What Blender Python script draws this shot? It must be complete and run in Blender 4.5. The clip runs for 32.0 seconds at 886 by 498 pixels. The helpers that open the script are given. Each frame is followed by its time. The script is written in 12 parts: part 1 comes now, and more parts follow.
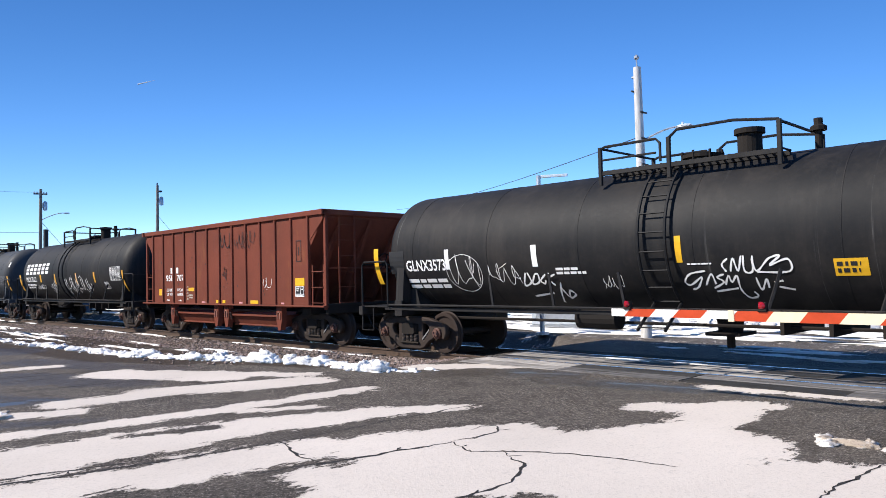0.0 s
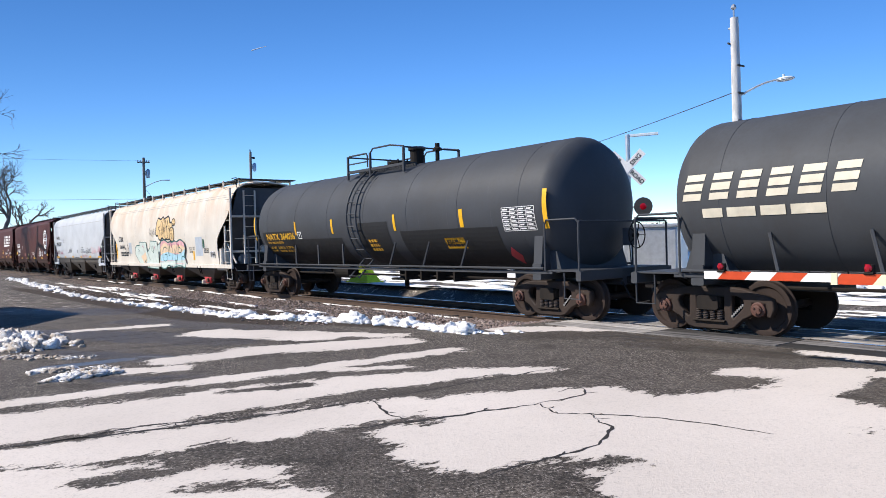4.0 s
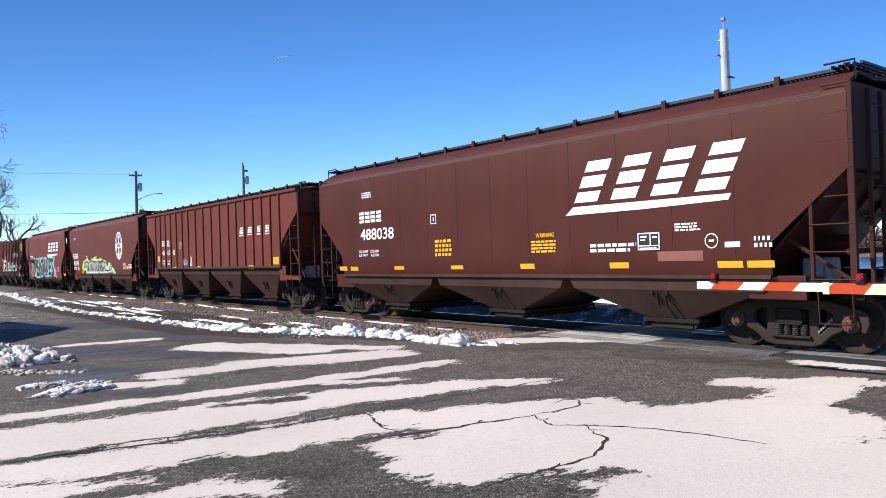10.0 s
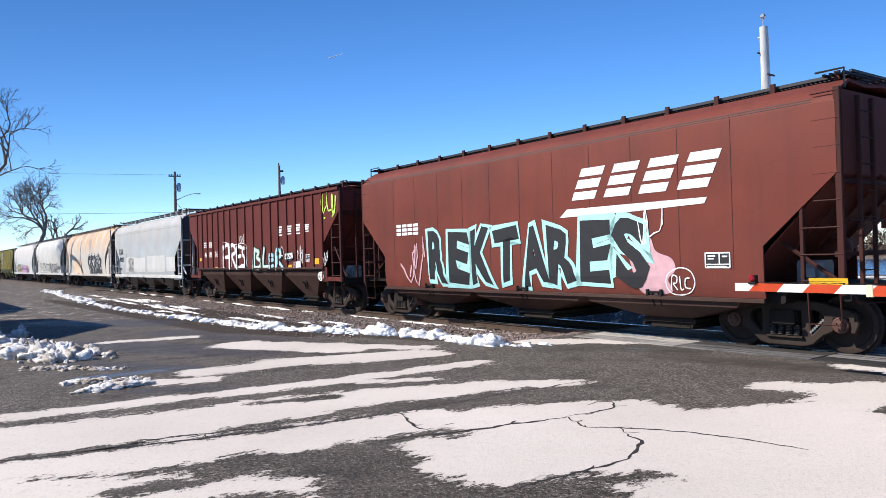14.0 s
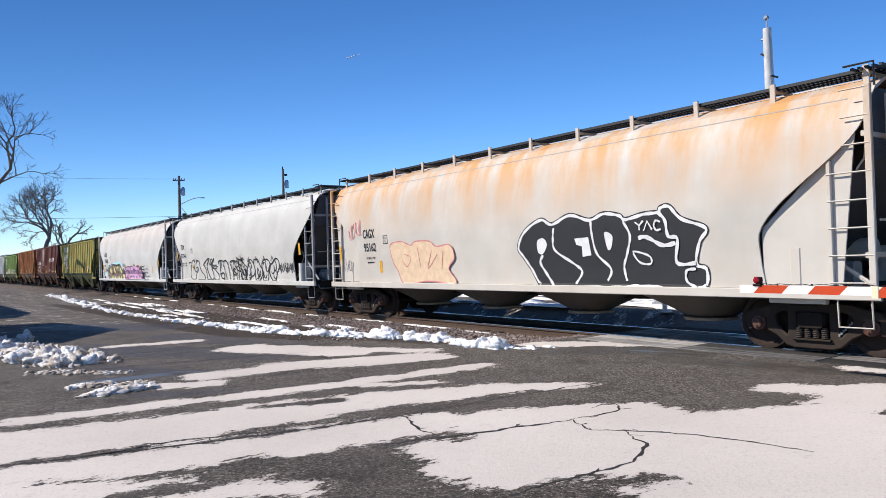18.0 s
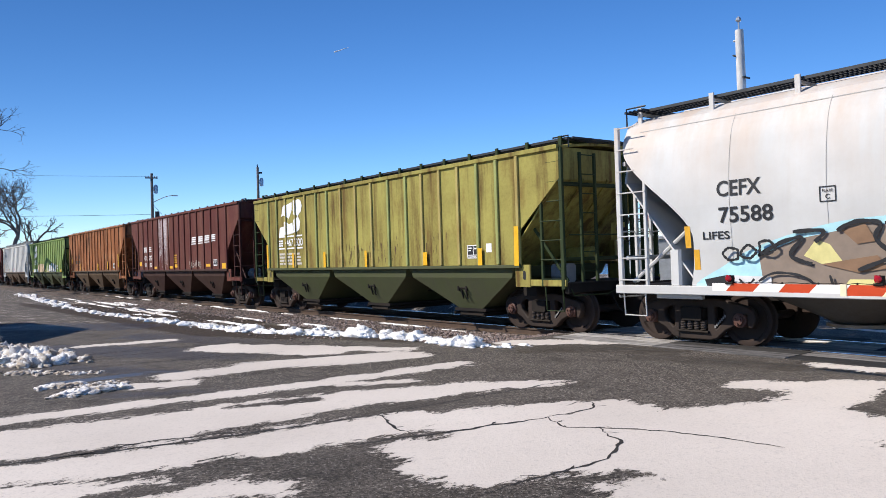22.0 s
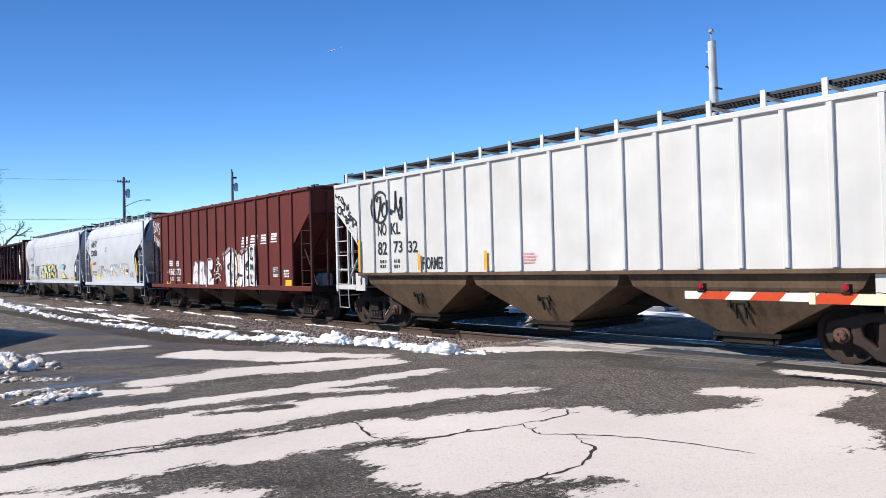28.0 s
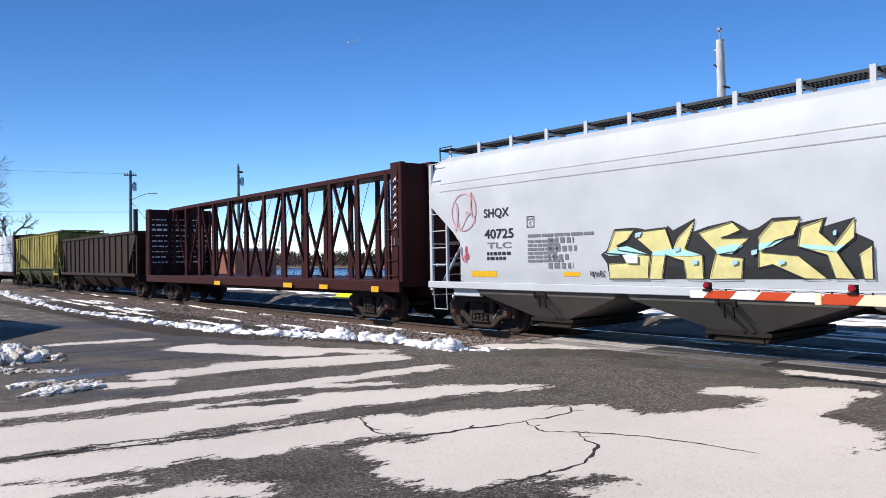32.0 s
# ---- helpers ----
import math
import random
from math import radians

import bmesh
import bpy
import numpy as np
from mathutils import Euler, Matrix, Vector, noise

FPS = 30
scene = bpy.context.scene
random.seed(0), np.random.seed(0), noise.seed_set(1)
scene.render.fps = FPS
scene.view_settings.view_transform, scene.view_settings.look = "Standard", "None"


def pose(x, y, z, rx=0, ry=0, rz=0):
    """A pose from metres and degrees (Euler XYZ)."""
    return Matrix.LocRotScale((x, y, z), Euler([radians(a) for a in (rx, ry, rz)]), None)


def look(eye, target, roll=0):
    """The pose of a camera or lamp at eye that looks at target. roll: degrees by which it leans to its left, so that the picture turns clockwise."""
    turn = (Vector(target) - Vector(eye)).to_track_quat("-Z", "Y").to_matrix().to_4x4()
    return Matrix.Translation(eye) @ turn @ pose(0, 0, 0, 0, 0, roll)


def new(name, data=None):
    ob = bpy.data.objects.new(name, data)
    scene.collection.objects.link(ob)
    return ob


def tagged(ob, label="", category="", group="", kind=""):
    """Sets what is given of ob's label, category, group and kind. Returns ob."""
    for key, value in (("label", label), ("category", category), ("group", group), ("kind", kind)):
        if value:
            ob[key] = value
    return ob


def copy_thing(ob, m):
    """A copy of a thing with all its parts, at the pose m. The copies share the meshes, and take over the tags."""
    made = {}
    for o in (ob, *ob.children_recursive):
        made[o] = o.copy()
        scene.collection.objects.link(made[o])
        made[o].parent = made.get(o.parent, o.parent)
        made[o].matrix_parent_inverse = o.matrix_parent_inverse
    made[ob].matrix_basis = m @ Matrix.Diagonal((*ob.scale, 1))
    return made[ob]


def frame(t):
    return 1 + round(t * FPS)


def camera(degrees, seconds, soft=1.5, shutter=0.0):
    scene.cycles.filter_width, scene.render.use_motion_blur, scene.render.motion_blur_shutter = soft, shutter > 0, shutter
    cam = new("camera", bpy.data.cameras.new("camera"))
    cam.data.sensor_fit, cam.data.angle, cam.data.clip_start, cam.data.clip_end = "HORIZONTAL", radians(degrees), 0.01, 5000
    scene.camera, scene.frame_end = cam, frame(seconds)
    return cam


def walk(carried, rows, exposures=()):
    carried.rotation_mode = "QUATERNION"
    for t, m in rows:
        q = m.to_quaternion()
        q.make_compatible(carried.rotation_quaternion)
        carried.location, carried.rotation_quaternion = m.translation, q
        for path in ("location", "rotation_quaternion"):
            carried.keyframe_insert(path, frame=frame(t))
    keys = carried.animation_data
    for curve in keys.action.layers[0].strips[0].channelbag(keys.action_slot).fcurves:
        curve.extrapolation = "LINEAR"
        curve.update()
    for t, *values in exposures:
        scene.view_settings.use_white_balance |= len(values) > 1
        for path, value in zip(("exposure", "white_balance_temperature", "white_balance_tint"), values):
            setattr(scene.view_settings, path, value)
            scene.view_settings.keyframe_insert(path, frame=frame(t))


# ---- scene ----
EYE = (0.0, 0.0, 1.70)
cam = camera(62.0, 32.0, soft=0.8)
# seconds, yaw, pitch, roll of the hand-held camera
ROWS = [
    (0, 45.77, 2.22, 1.25),
    (0.5, 47.79, 1.20, 1.20),
    (1, 49.75, 0.21, 1.23),
    (1.5, 51.35, -0.62, 1.20),
    (2, 52.29, -1.21, 1.18),
    (2.5, 52.50, -1.43, 1.18),
    (4.5, 52.45, -0.14, 1.58),
    (5, 52.52, 0.12, 1.61),
    (5.5, 52.55, 0.26, 1.69),
    (6, 52.60, 0.32, 1.74),
    (6.5, 52.66, 0.34, 1.73),
    (7, 52.64, 0.33, 1.76),
    (7.5, 52.56, 0.27, 1.81),
    (8, 52.41, 0.22, 1.80),
    (8.5, 52.23, 0.22, 1.82),
    (9, 52.06, 0.28, 1.84),
    (9.5, 51.95, 0.35, 1.80),
    (10, 51.91, 0.38, 1.83),
    (10.5, 51.96, 0.29, 1.77),
    (11, 52.15, 0.12, 1.71),
    (11.5, 52.56, -0.09, 1.69),
    (12, 53.07, -0.14, 1.64),
    (12.5, 53.65, -0.04, 1.59),
    (13, 54.07, 0.14, 1.57),
    (13.5, 54.40, 0.32, 1.55),
    (14, 54.52, 0.47, 1.61),
    (14.5, 54.51, 0.57, 1.53),
    (15, 54.45, 0.67, 1.47),
    (15.5, 54.42, 0.75, 1.48),
    (17.5, 54.76, 0.79, 1.67),
    (18, 54.82, 0.71, 1.83),
    (18.5, 54.90, 0.61, 1.96),
    (19, 54.90, 0.48, 2.08),
    (19.5, 54.75, 0.37, 2.08),
    (20, 54.45, 0.30, 2.02),
    (20.5, 54.07, 0.26, 1.94),
    (21, 53.66, 0.30, 1.89),
    (21.5, 53.28, 0.39, 1.90),
    (22, 52.96, 0.54, 1.83),
    (22.5, 52.67, 0.66, 1.76),
    (23, 52.41, 0.78, 1.79),
    (23.5, 52.22, 0.81, 1.70),
    (24, 52.12, 0.84, 1.76),
    (24.5, 51.99, 0.88, 1.71),
    (25, 51.85, 0.95, 1.70),
    (25.5, 51.64, 1.02, 1.70),
    (26, 51.37, 1.07, 1.75),
    (26.5, 51.19, 1.08, 1.75),
    (28.5, 51.06, 0.95, 1.41),
    (29, 51.09, 0.90, 1.31),
    (29.5, 51.18, 0.83, 1.27),
    (30, 51.34, 0.72, 1.22),
    (30.5, 51.47, 0.64, 1.06),
    (31, 51.51, 0.65, 0.97),
    (31.5, 51.48, 0.69, 0.94),
    (32, 51.45, 0.73, 0.92),
]
walk(cam, [(t, pose(*EYE, 90 + p, r, y)) for t, y, p, r in ROWS], exposures=[(0.0, 0.42), (2.5, 0.42), (5.0, 0.30), (7.5, 0.26), (9.0, 0.4), (14.5, 0.4), (18.0, 0.2), (22.0, 0.2), (24.0, 0.4), (27.0, 0.4), (30.0, 0.22), (32.0, 0.22)])

# ---- world and light ----
SUN_DIR = Vector((-0.45, -0.63, 0.63)).normalized()
world = bpy.data.worlds.new("world")
scene.world = world
world.use_nodes = True
wt = world.node_tree
wbg = wt.nodes["Background"]
wsky = wt.nodes.new("ShaderNodeTexSky")
wsky.sky_type = "NISHITA"
wsky.sun_disc = False
wsky.sun_elevation = math.asin(SUN_DIR.z)
wsky.sun_rotation = -math.atan2(SUN_DIR.x, SUN_DIR.y)
wsky.altitude = 2000.0
wsky.air_density = 1.0
wsky.dust_density = 0.0
wsky.ozone_density = 5.0
whue = wt.nodes.new("ShaderNodeHueSaturation")
whue.inputs["Saturation"].default_value = 1.20
whue.inputs["Hue"].default_value = 0.506
wt.links.new(wsky.outputs[0], whue.inputs["Color"])
wt.links.new(whue.outputs[0], wbg.inputs[0])
wbg.inputs[1].default_value = 0.126
sun_lamp = bpy.data.lights.new("sun", "SUN")
sun_lamp.energy = 5.0
sun_lamp.angle = radians(0.53)
sun_lamp.color = (1.0, 0.95, 0.88)
sun = new("sun", sun_lamp)
sun.matrix_world = look(SUN_DIR * 100, (0, 0, 0))


# ---- materials ----
def shader(name):
    m = bpy.data.materials.new(name)
    m.use_nodes = True
    t = m.node_tree
    return m, t, t.nodes["Principled BSDF"]


def mathn(t, op, a, b=0.0, clamp=False):
    n = t.nodes.new("ShaderNodeMath")
    n.operation = op
    n.use_clamp = clamp
    for k, v in ((0, a), (1, b)):
        if hasattr(v, "is_linked"):
            t.links.new(v, n.inputs[k])
        else:
            n.inputs[k].default_value = v
    return n.outputs[0]


def coords(t, scale=(1, 1, 1), kind="Object"):
    tc = t.nodes.new("ShaderNodeTexCoord")
    mp = t.nodes.new("ShaderNodeMapping")
    mp.inputs["Scale"].default_value = scale
    t.links.new(tc.outputs[kind], mp.inputs[0])
    return mp.outputs[0]


def noise_out(t, scale, detail=4.0, rough=0.55, stretch=(1, 1, 1), kind="Object"):
    n = t.nodes.new("ShaderNodeTexNoise")
    n.inputs["Scale"].default_value = scale
    n.inputs["Detail"].default_value = detail
    n.inputs["Roughness"].default_value = rough
    t.links.new(coords(t, stretch, kind), n.inputs["Vector"])
    return n.outputs[0]


def remap(t, v, a, b, c=0.0, d=1.0):
    n = t.nodes.new("ShaderNodeMapRange")
    n.inputs[1].default_value, n.inputs[2].default_value = a, b
    n.inputs[3].default_value, n.inputs[4].default_value = c, d
    t.links.new(v, n.inputs[0])
    return n.outputs[0]


def mix(t, fac, a, b):
    n = t.nodes.new("ShaderNodeMix")
    n.data_type = "RGBA"
    for k, v in ((0, fac), (6, a), (7, b)):
        if hasattr(v, "is_linked"):
            t.links.new(v, n.inputs[k])
        elif k == 0:
            n.inputs[k].default_value = v
        else:
            n.inputs[k].default_value = (*v, 1.0)
    return n.outputs[2]


def bump(t, b, height, strength=0.3, dist=0.01):
    n = t.nodes.new("ShaderNodeBump")
    n.inputs["Strength"].default_value = strength
    n.inputs["Distance"].default_value = dist
    t.links.new(height, n.inputs["Height"])
    t.links.new(n.outputs[0], b.inputs["Normal"])


def paint(name, col, dirt=(0.08, 0.05, 0.035), amount=0.35, rough=0.5, streak=0.5, rust=0.0, rustcol=(0.28, 0.11, 0.04), spec=0.12, top=0.0, topcol=(0.55, 0.3, 0.14), lines=0.0):
    """Weathered car paint: broad grime, vertical run-off streaks, fine speckle, optional rust."""
    m, t, b = shader(name)
    broad = noise_out(t, 0.55, 5.0, 0.6)
    runs = noise_out(t, 1.0, 6.0, 0.65, (3.2, 3.2, 0.22))
    fine = noise_out(t, 14.0, 5.0, 0.7)
    g = mathn(t, "MULTIPLY", remap(t, broad, 0.42, 0.78), amount)
    s = mathn(t, "MULTIPLY", remap(t, runs, 0.48, 0.80), streak * amount)
    f = mathn(t, "MULTIPLY", remap(t, fine, 0.45, 0.75), amount * 0.35)
    tot = mathn(t, "ADD", mathn(t, "ADD", g, s), f, True)
    c = mix(t, tot, col, dirt)
    tint = mix(t, remap(t, noise_out(t, 0.9, 3.0), 0.3, 0.7), tuple(x * 0.90 for x in col), tuple(min(1.0, x * 1.08) for x in col))
    c = mix(t, tot, tint, dirt)
    if rust > 0:
        r1 = noise_out(t, 2.2, 8.0, 0.68, (1, 1, 0.35))
        rm = mathn(t, "MULTIPLY", remap(t, r1, 0.60 - 0.22 * rust, 0.78 - 0.16 * rust), min(1.0, 0.35 + rust))
        c = mix(t, rm, c, rustcol)
    if top > 0:
        sep = t.nodes.new("ShaderNodeSeparateXYZ")
        t.links.new(coords(t), sep.inputs[0])
        hi = remap(t, sep.outputs[2], 2.3, 3.9)
        blot = remap(t, noise_out(t, 0.8, 6.0, 0.62, (1.8, 1, 0.35)), 0.38, 0.60)
        c = mix(t, mathn(t, "MULTIPLY", mathn(t, "MULTIPLY", hi, blot), top), c, topcol)
    if lines > 0:
        ln = noise_out(t, 1.0, 7.0, 0.75, (7.0, 0.12, 0.12))
        gate = remap(t, noise_out(t, 0.35, 2.0, 0.5, (1, 0.3, 0.3)), 0.45, 0.62)
        c = mix(t, mathn(t, "MULTIPLY", mathn(t, "MULTIPLY", remap(t, ln, 0.60, 0.70), gate), lines), c, (0.17, 0.165, 0.155))
    t.links.new(c, b.inputs["Base Color"])
    t.links.new(remap(t, fine, 0.2, 0.8, rough, rough + 0.12), b.inputs["Roughness"])
    b.inputs["Specular IOR Level"].default_value = spec
    bump(t, b, noise_out(t, 1.2, 2.0, 0.4), 0.025, 0.02)
    return m


def plain(name, col, rough=0.6, metal=0.0, var=0.12, scale=9.0, spec=0.35, bumpy=0.0):
    m, t, b = shader(name)
    v = noise_out(t, scale, 5.0, 0.6)
    c = mix(t, remap(t, v, 0.25, 0.75), tuple(x * (1 - var) for x in col), tuple(min(1, x * (1 + var)) for x in col))
    t.links.new(c, b.inputs["Base Color"])
    t.links.new(remap(t, v, 0.2, 0.8, rough - 0.08, rough + 0.1), b.inputs["Roughness"])
    b.inputs["Metallic"].default_value = metal
    b.inputs["Specular IOR Level"].default_value = spec
    if bumpy:
        bump(t, b, noise_out(t, scale * 2, 6.0, 0.65), bumpy, 0.02)
    return m


M = {}
M["steel_grime"] = paint("steel_grime", (0.024, 0.020, 0.017), (0.058, 0.040, 0.028), 0.6, 0.65, 0.4)
M["underframe"] = paint("underframe", (0.017, 0.015, 0.014), (0.041, 0.030, 0.022), 0.5, 0.75, 0.4)
M["wheel"] = paint("wheel", (0.052, 0.035, 0.028), (0.021, 0.017, 0.015), 0.6, 0.6, 0.2)
M["side_frame"] = paint("side_frame", (0.030, 0.024, 0.021), (0.070, 0.046, 0.034), 0.6, 0.6, 0.5)
M["grey_lettering_pale"] = plain("grey_lettering_pale", (0.20, 0.19, 0.18), 0.6, 0, 0.2)
M["tread"] = plain("tread", (0.55, 0.55, 0.56), 0.28, 1.0, 0.1)
M["bearing"] = plain("bearing", (0.10, 0.045, 0.032), 0.6, 0.0, 0.3, 20)
M["spring"] = plain("spring", (0.055, 0.042, 0.036), 0.6)
M["rail"] = plain("rail", (0.10, 0.065, 0.045), 0.6, 0.3, 0.25)
M["railtop"] = plain("railtop", (0.5, 0.5, 0.52), 0.25, 1.0)
M["tie"] = plain("tie", (0.055, 0.045, 0.038), 0.85, 0, 0.4, 6, 0.2, 0.4)
M["grate"] = plain("grate", (0.045, 0.047, 0.05), 0.5, 0.5)
M["white_lettering"] = plain("white_lettering", (0.82, 0.80, 0.77), 0.55, 0, 0.06, 12)
M["black_lettering"] = plain("black_lettering", (0.02, 0.02, 0.022), 0.55, 0, 0.2)
M["grey_lettering"] = plain("grey_lettering", (0.16, 0.16, 0.17), 0.6, 0, 0.2)
M["yellow"] = plain("yellow", (0.78, 0.42, 0.02), 0.4, 0, 0.12)
M["amber"] = plain("amber", (0.70, 0.36, 0.03), 0.45, 0, 0.15)
M["red"] = plain("red", (0.55, 0.03, 0.03), 0.5, 0, 0.15)


def bark(name, col):
    m, t, b = shader(name)
    v = noise_out(t, 6.0, 8.0, 0.7, (1, 1, 0.25))
    t.links.new(mix(t, remap(t, v, 0.3, 0.7), tuple(x * 0.6 for x in col), tuple(x * 1.3 for x in col)), b.inputs["Base Color"])
    b.inputs["Roughness"].default_value = 0.9
    bump(t, b, v, 0.5, 0.03)
    return m


M["bark"] = bark("bark", (0.16, 0.13, 0.11))
M["pole_wood"] = bark("pole_wood", (0.20, 0.17, 0.145))
M["pole_white"] = bark("pole_white", (0.62, 0.60, 0.58))


def asphalt():
    """Damp dark road with salt-bleached dry areas, whose rough outline is stored on the sheet."""
    m, t, b = shader("asphalt")

    def stored(name):
        n = t.nodes.new("ShaderNodeAttribute")
        n.attribute_name = name
        return n.outputs["Fac"]

    def off(v, k):
        return mathn(t, "MULTIPLY", mathn(t, "SUBTRACT", v, 0.5), k)

    edge = noise_out(t, 1.3, 8.0, 0.66, (1.7, 0.7, 1))
    frag = noise_out(t, 6.0, 8.0, 0.74, (1.6, 0.7, 1))
    grit = noise_out(t, 27.0, 3.0, 0.75)
    grit2 = noise_out(t, 48.0, 2.0, 0.8)
    cloud = noise_out(t, 0.35, 5.0, 0.55)
    k = mathn(t, "ADD", stored("dry"), off(edge, 1.5))
    k = mathn(t, "ADD", k, off(frag, 1.4))
    k = mathn(t, "ADD", k, off(grit, 0.55))
    mask = remap(t, k, 0.46, 0.54)
    chips = remap(t, grit, 0.40, 0.70)
    dark = mix(t, chips, (0.019, 0.0145, 0.0105), (0.25, 0.208, 0.172))
    dark = mix(t, remap(t, grit2, 0.58, 0.68), dark, (0.55, 0.49, 0.42))
    dark = mix(t, remap(t, grit2, 0.42, 0.34), dark, (0.008, 0.007, 0.006))
    dark = mix(t, mathn(t, "MULTIPLY", remap(t, cloud, 0.36, 0.62), 0.55), dark, (0.105, 0.088, 0.073))
    dark = mix(t, mathn(t, "MULTIPLY", remap(t, noise_out(t, 1.6, 6.0, 0.7), 0.50, 0.68), 0.6), dark, (0.022, 0.018, 0.014))
    dark = mix(t, mathn(t, "MULTIPLY", remap(t, stored("damp"), 0.3, 0.7), 0.32), dark, (0.014, 0.012, 0.010))
    dark = mix(t, mathn(t, "MULTIPLY", remap(t, frag, 0.52, 0.70), 0.35), dark, (0.030, 0.025, 0.021))
    pale = mix(t, remap(t, cloud, 0.3, 0.7), (0.57, 0.50, 0.436), (0.68, 0.60, 0.525))
    pale = mix(t, mathn(t, "MULTIPLY", remap(t, grit2, 0.52, 0.66), 0.22), pale, (0.25, 0.215, 0.19))
    pale = mix(t, mathn(t, "MULTIPLY", remap(t, grit, 0.58, 0.72), 0.28), pale, (0.20, 0.175, 0.155))
    pale = mix(t, mathn(t, "MULTIPLY", remap(t, frag, 0.57, 0.74), 0.5), pale, (0.38, 0.34, 0.31))
    c = mix(t, mask, dark, pale)
    soil = remap(t, mathn(t, "ADD", stored("earth"), off(frag, 0.9)), 0.42, 0.58)
    c = mix(t, soil, c, mix(t, chips, (0.016, 0.011, 0.008), (0.115, 0.082, 0.056)))
    moist = mathn(t, "MULTIPLY", remap(t, mathn(t, "ADD", stored("moist"), off(edge, 1.1)), 0.40, 0.62), mathn(t, "SUBTRACT", 1.0, mask))
    c = mix(t, mathn(t, "MULTIPLY", moist, 0.38), c, (0.05, 0.042, 0.034))
    w = remap(t, mathn(t, "ADD", stored("wet"), off(frag, 0.35)), 0.45, 0.6)
    c = mix(t, w, c, (0.075, 0.066, 0.057))
    t.links.new(c, b.inputs["Base Color"])
    r = mix(t, mask, (0.8, 0.8, 0.8), (0.95, 0.95, 0.95))
    r = mix(t, moist, r, (0.5, 0.5, 0.5))
    r = mix(t, w, r, (0.3, 0.3, 0.3))
    t.links.new(r, b.inputs["Roughness"])
    t.links.new(remap(t, mathn(t, "MAXIMUM", moist, w), 0.0, 1.0, 0.2, 0.16), b.inputs["Specular IOR Level"])
    h = mathn(t, "MULTIPLY", mathn(t, "ADD", grit, mathn(t, "MULTIPLY", grit2, 0.5)), mathn(t, "SUBTRACT", 1.0, w))
    bump(t, b, mathn(t, "MULTIPLY", h, remap(t, mask, 0.0, 1.0, 1.0, 0.3)), 0.8, 0.016)
    return m


M["asphalt"] = asphalt()


def snow_mat(name, dirt):
    m, t, b = shader(name)
    v = noise_out(t, 2.2, 7.0, 0.7)
    f = noise_out(t, 26.0, 6.0, 0.75)
    c = mix(t, mathn(t, "MULTIPLY", remap(t, v, 0.60 - 0.18 * dirt, 0.74 - 0.16 * dirt), min(1.0, dirt)), (0.86, 0.83, 0.79), (0.40, 0.32, 0.24))
    c = mix(t, mathn(t, "MULTIPLY", remap(t, f, 0.64 - 0.12 * dirt, 0.76 - 0.12 * dirt), dirt * 0.9), c, (0.15, 0.11, 0.08))
    t.links.new(c, b.inputs["Base Color"])
    b.inputs["Roughness"].default_value = 0.75
    bump(t, b, mathn(t, "ADD", f, v), 0.45, 0.03)
    return m


M["snow"] = snow_mat("snow", 0.42)
M["snow_bank"] = snow_mat("snow_bank", 0.42)
M["snow_grey"] = snow_mat("snow_grey", 0.75)
M["snow_dirty"] = snow_mat("snow_dirty", 1.0)
M["slush"] = snow_mat("slush", 1.35)


def gravel_mat():
    m, t, b = shader("gravel")
    v = t.nodes.new("ShaderNodeTexVoronoi")
    v.inputs["Scale"].default_value = 18.0
    t.links.new(coords(t), v.inputs["Vector"])
    wn = t.nodes.new("ShaderNodeSeparateColor")
    t.links.new(v.outputs["Color"], wn.inputs[0])
    c = mix(t, wn.outputs[0], (0.10, 0.058, 0.043), (0.32, 0.225, 0.18))
    c = mix(t, remap(t, noise_out(t, 0.8, 5.0), 0.4, 0.7), c, (0.10, 0.085, 0.07))
    c = mix(t, mathn(t, "MULTIPLY", remap(t, v.outputs["Distance"], 0.35, 0.62), 0.8), c, (0.03, 0.025, 0.02))
    t.links.new(c, b.inputs["Base Color"])
    b.inputs["Roughness"].default_value = 0.9
    bump(t, b, mathn(t, "SUBTRACT", 1.0, v.outputs["Distance"]), 0.8, 0.05)
    return m


M["gravel"] = gravel_mat()


def stone_mat():
    m, t, b = shader("stone")
    g = t.nodes.new("ShaderNodeNewGeometry")
    c = mix(t, g.outputs["Random Per Island"], (0.14, 0.075, 0.055), (0.42, 0.33, 0.28))
    t.links.new(mix(t, remap(t, noise_out(t, 30.0), 0.3, 0.7), c, (0.22, 0.17, 0.14)), b.inputs["Base Color"])
    b.inputs["Roughness"].default_value = 0.9
    return m


M["stone"] = stone_mat()


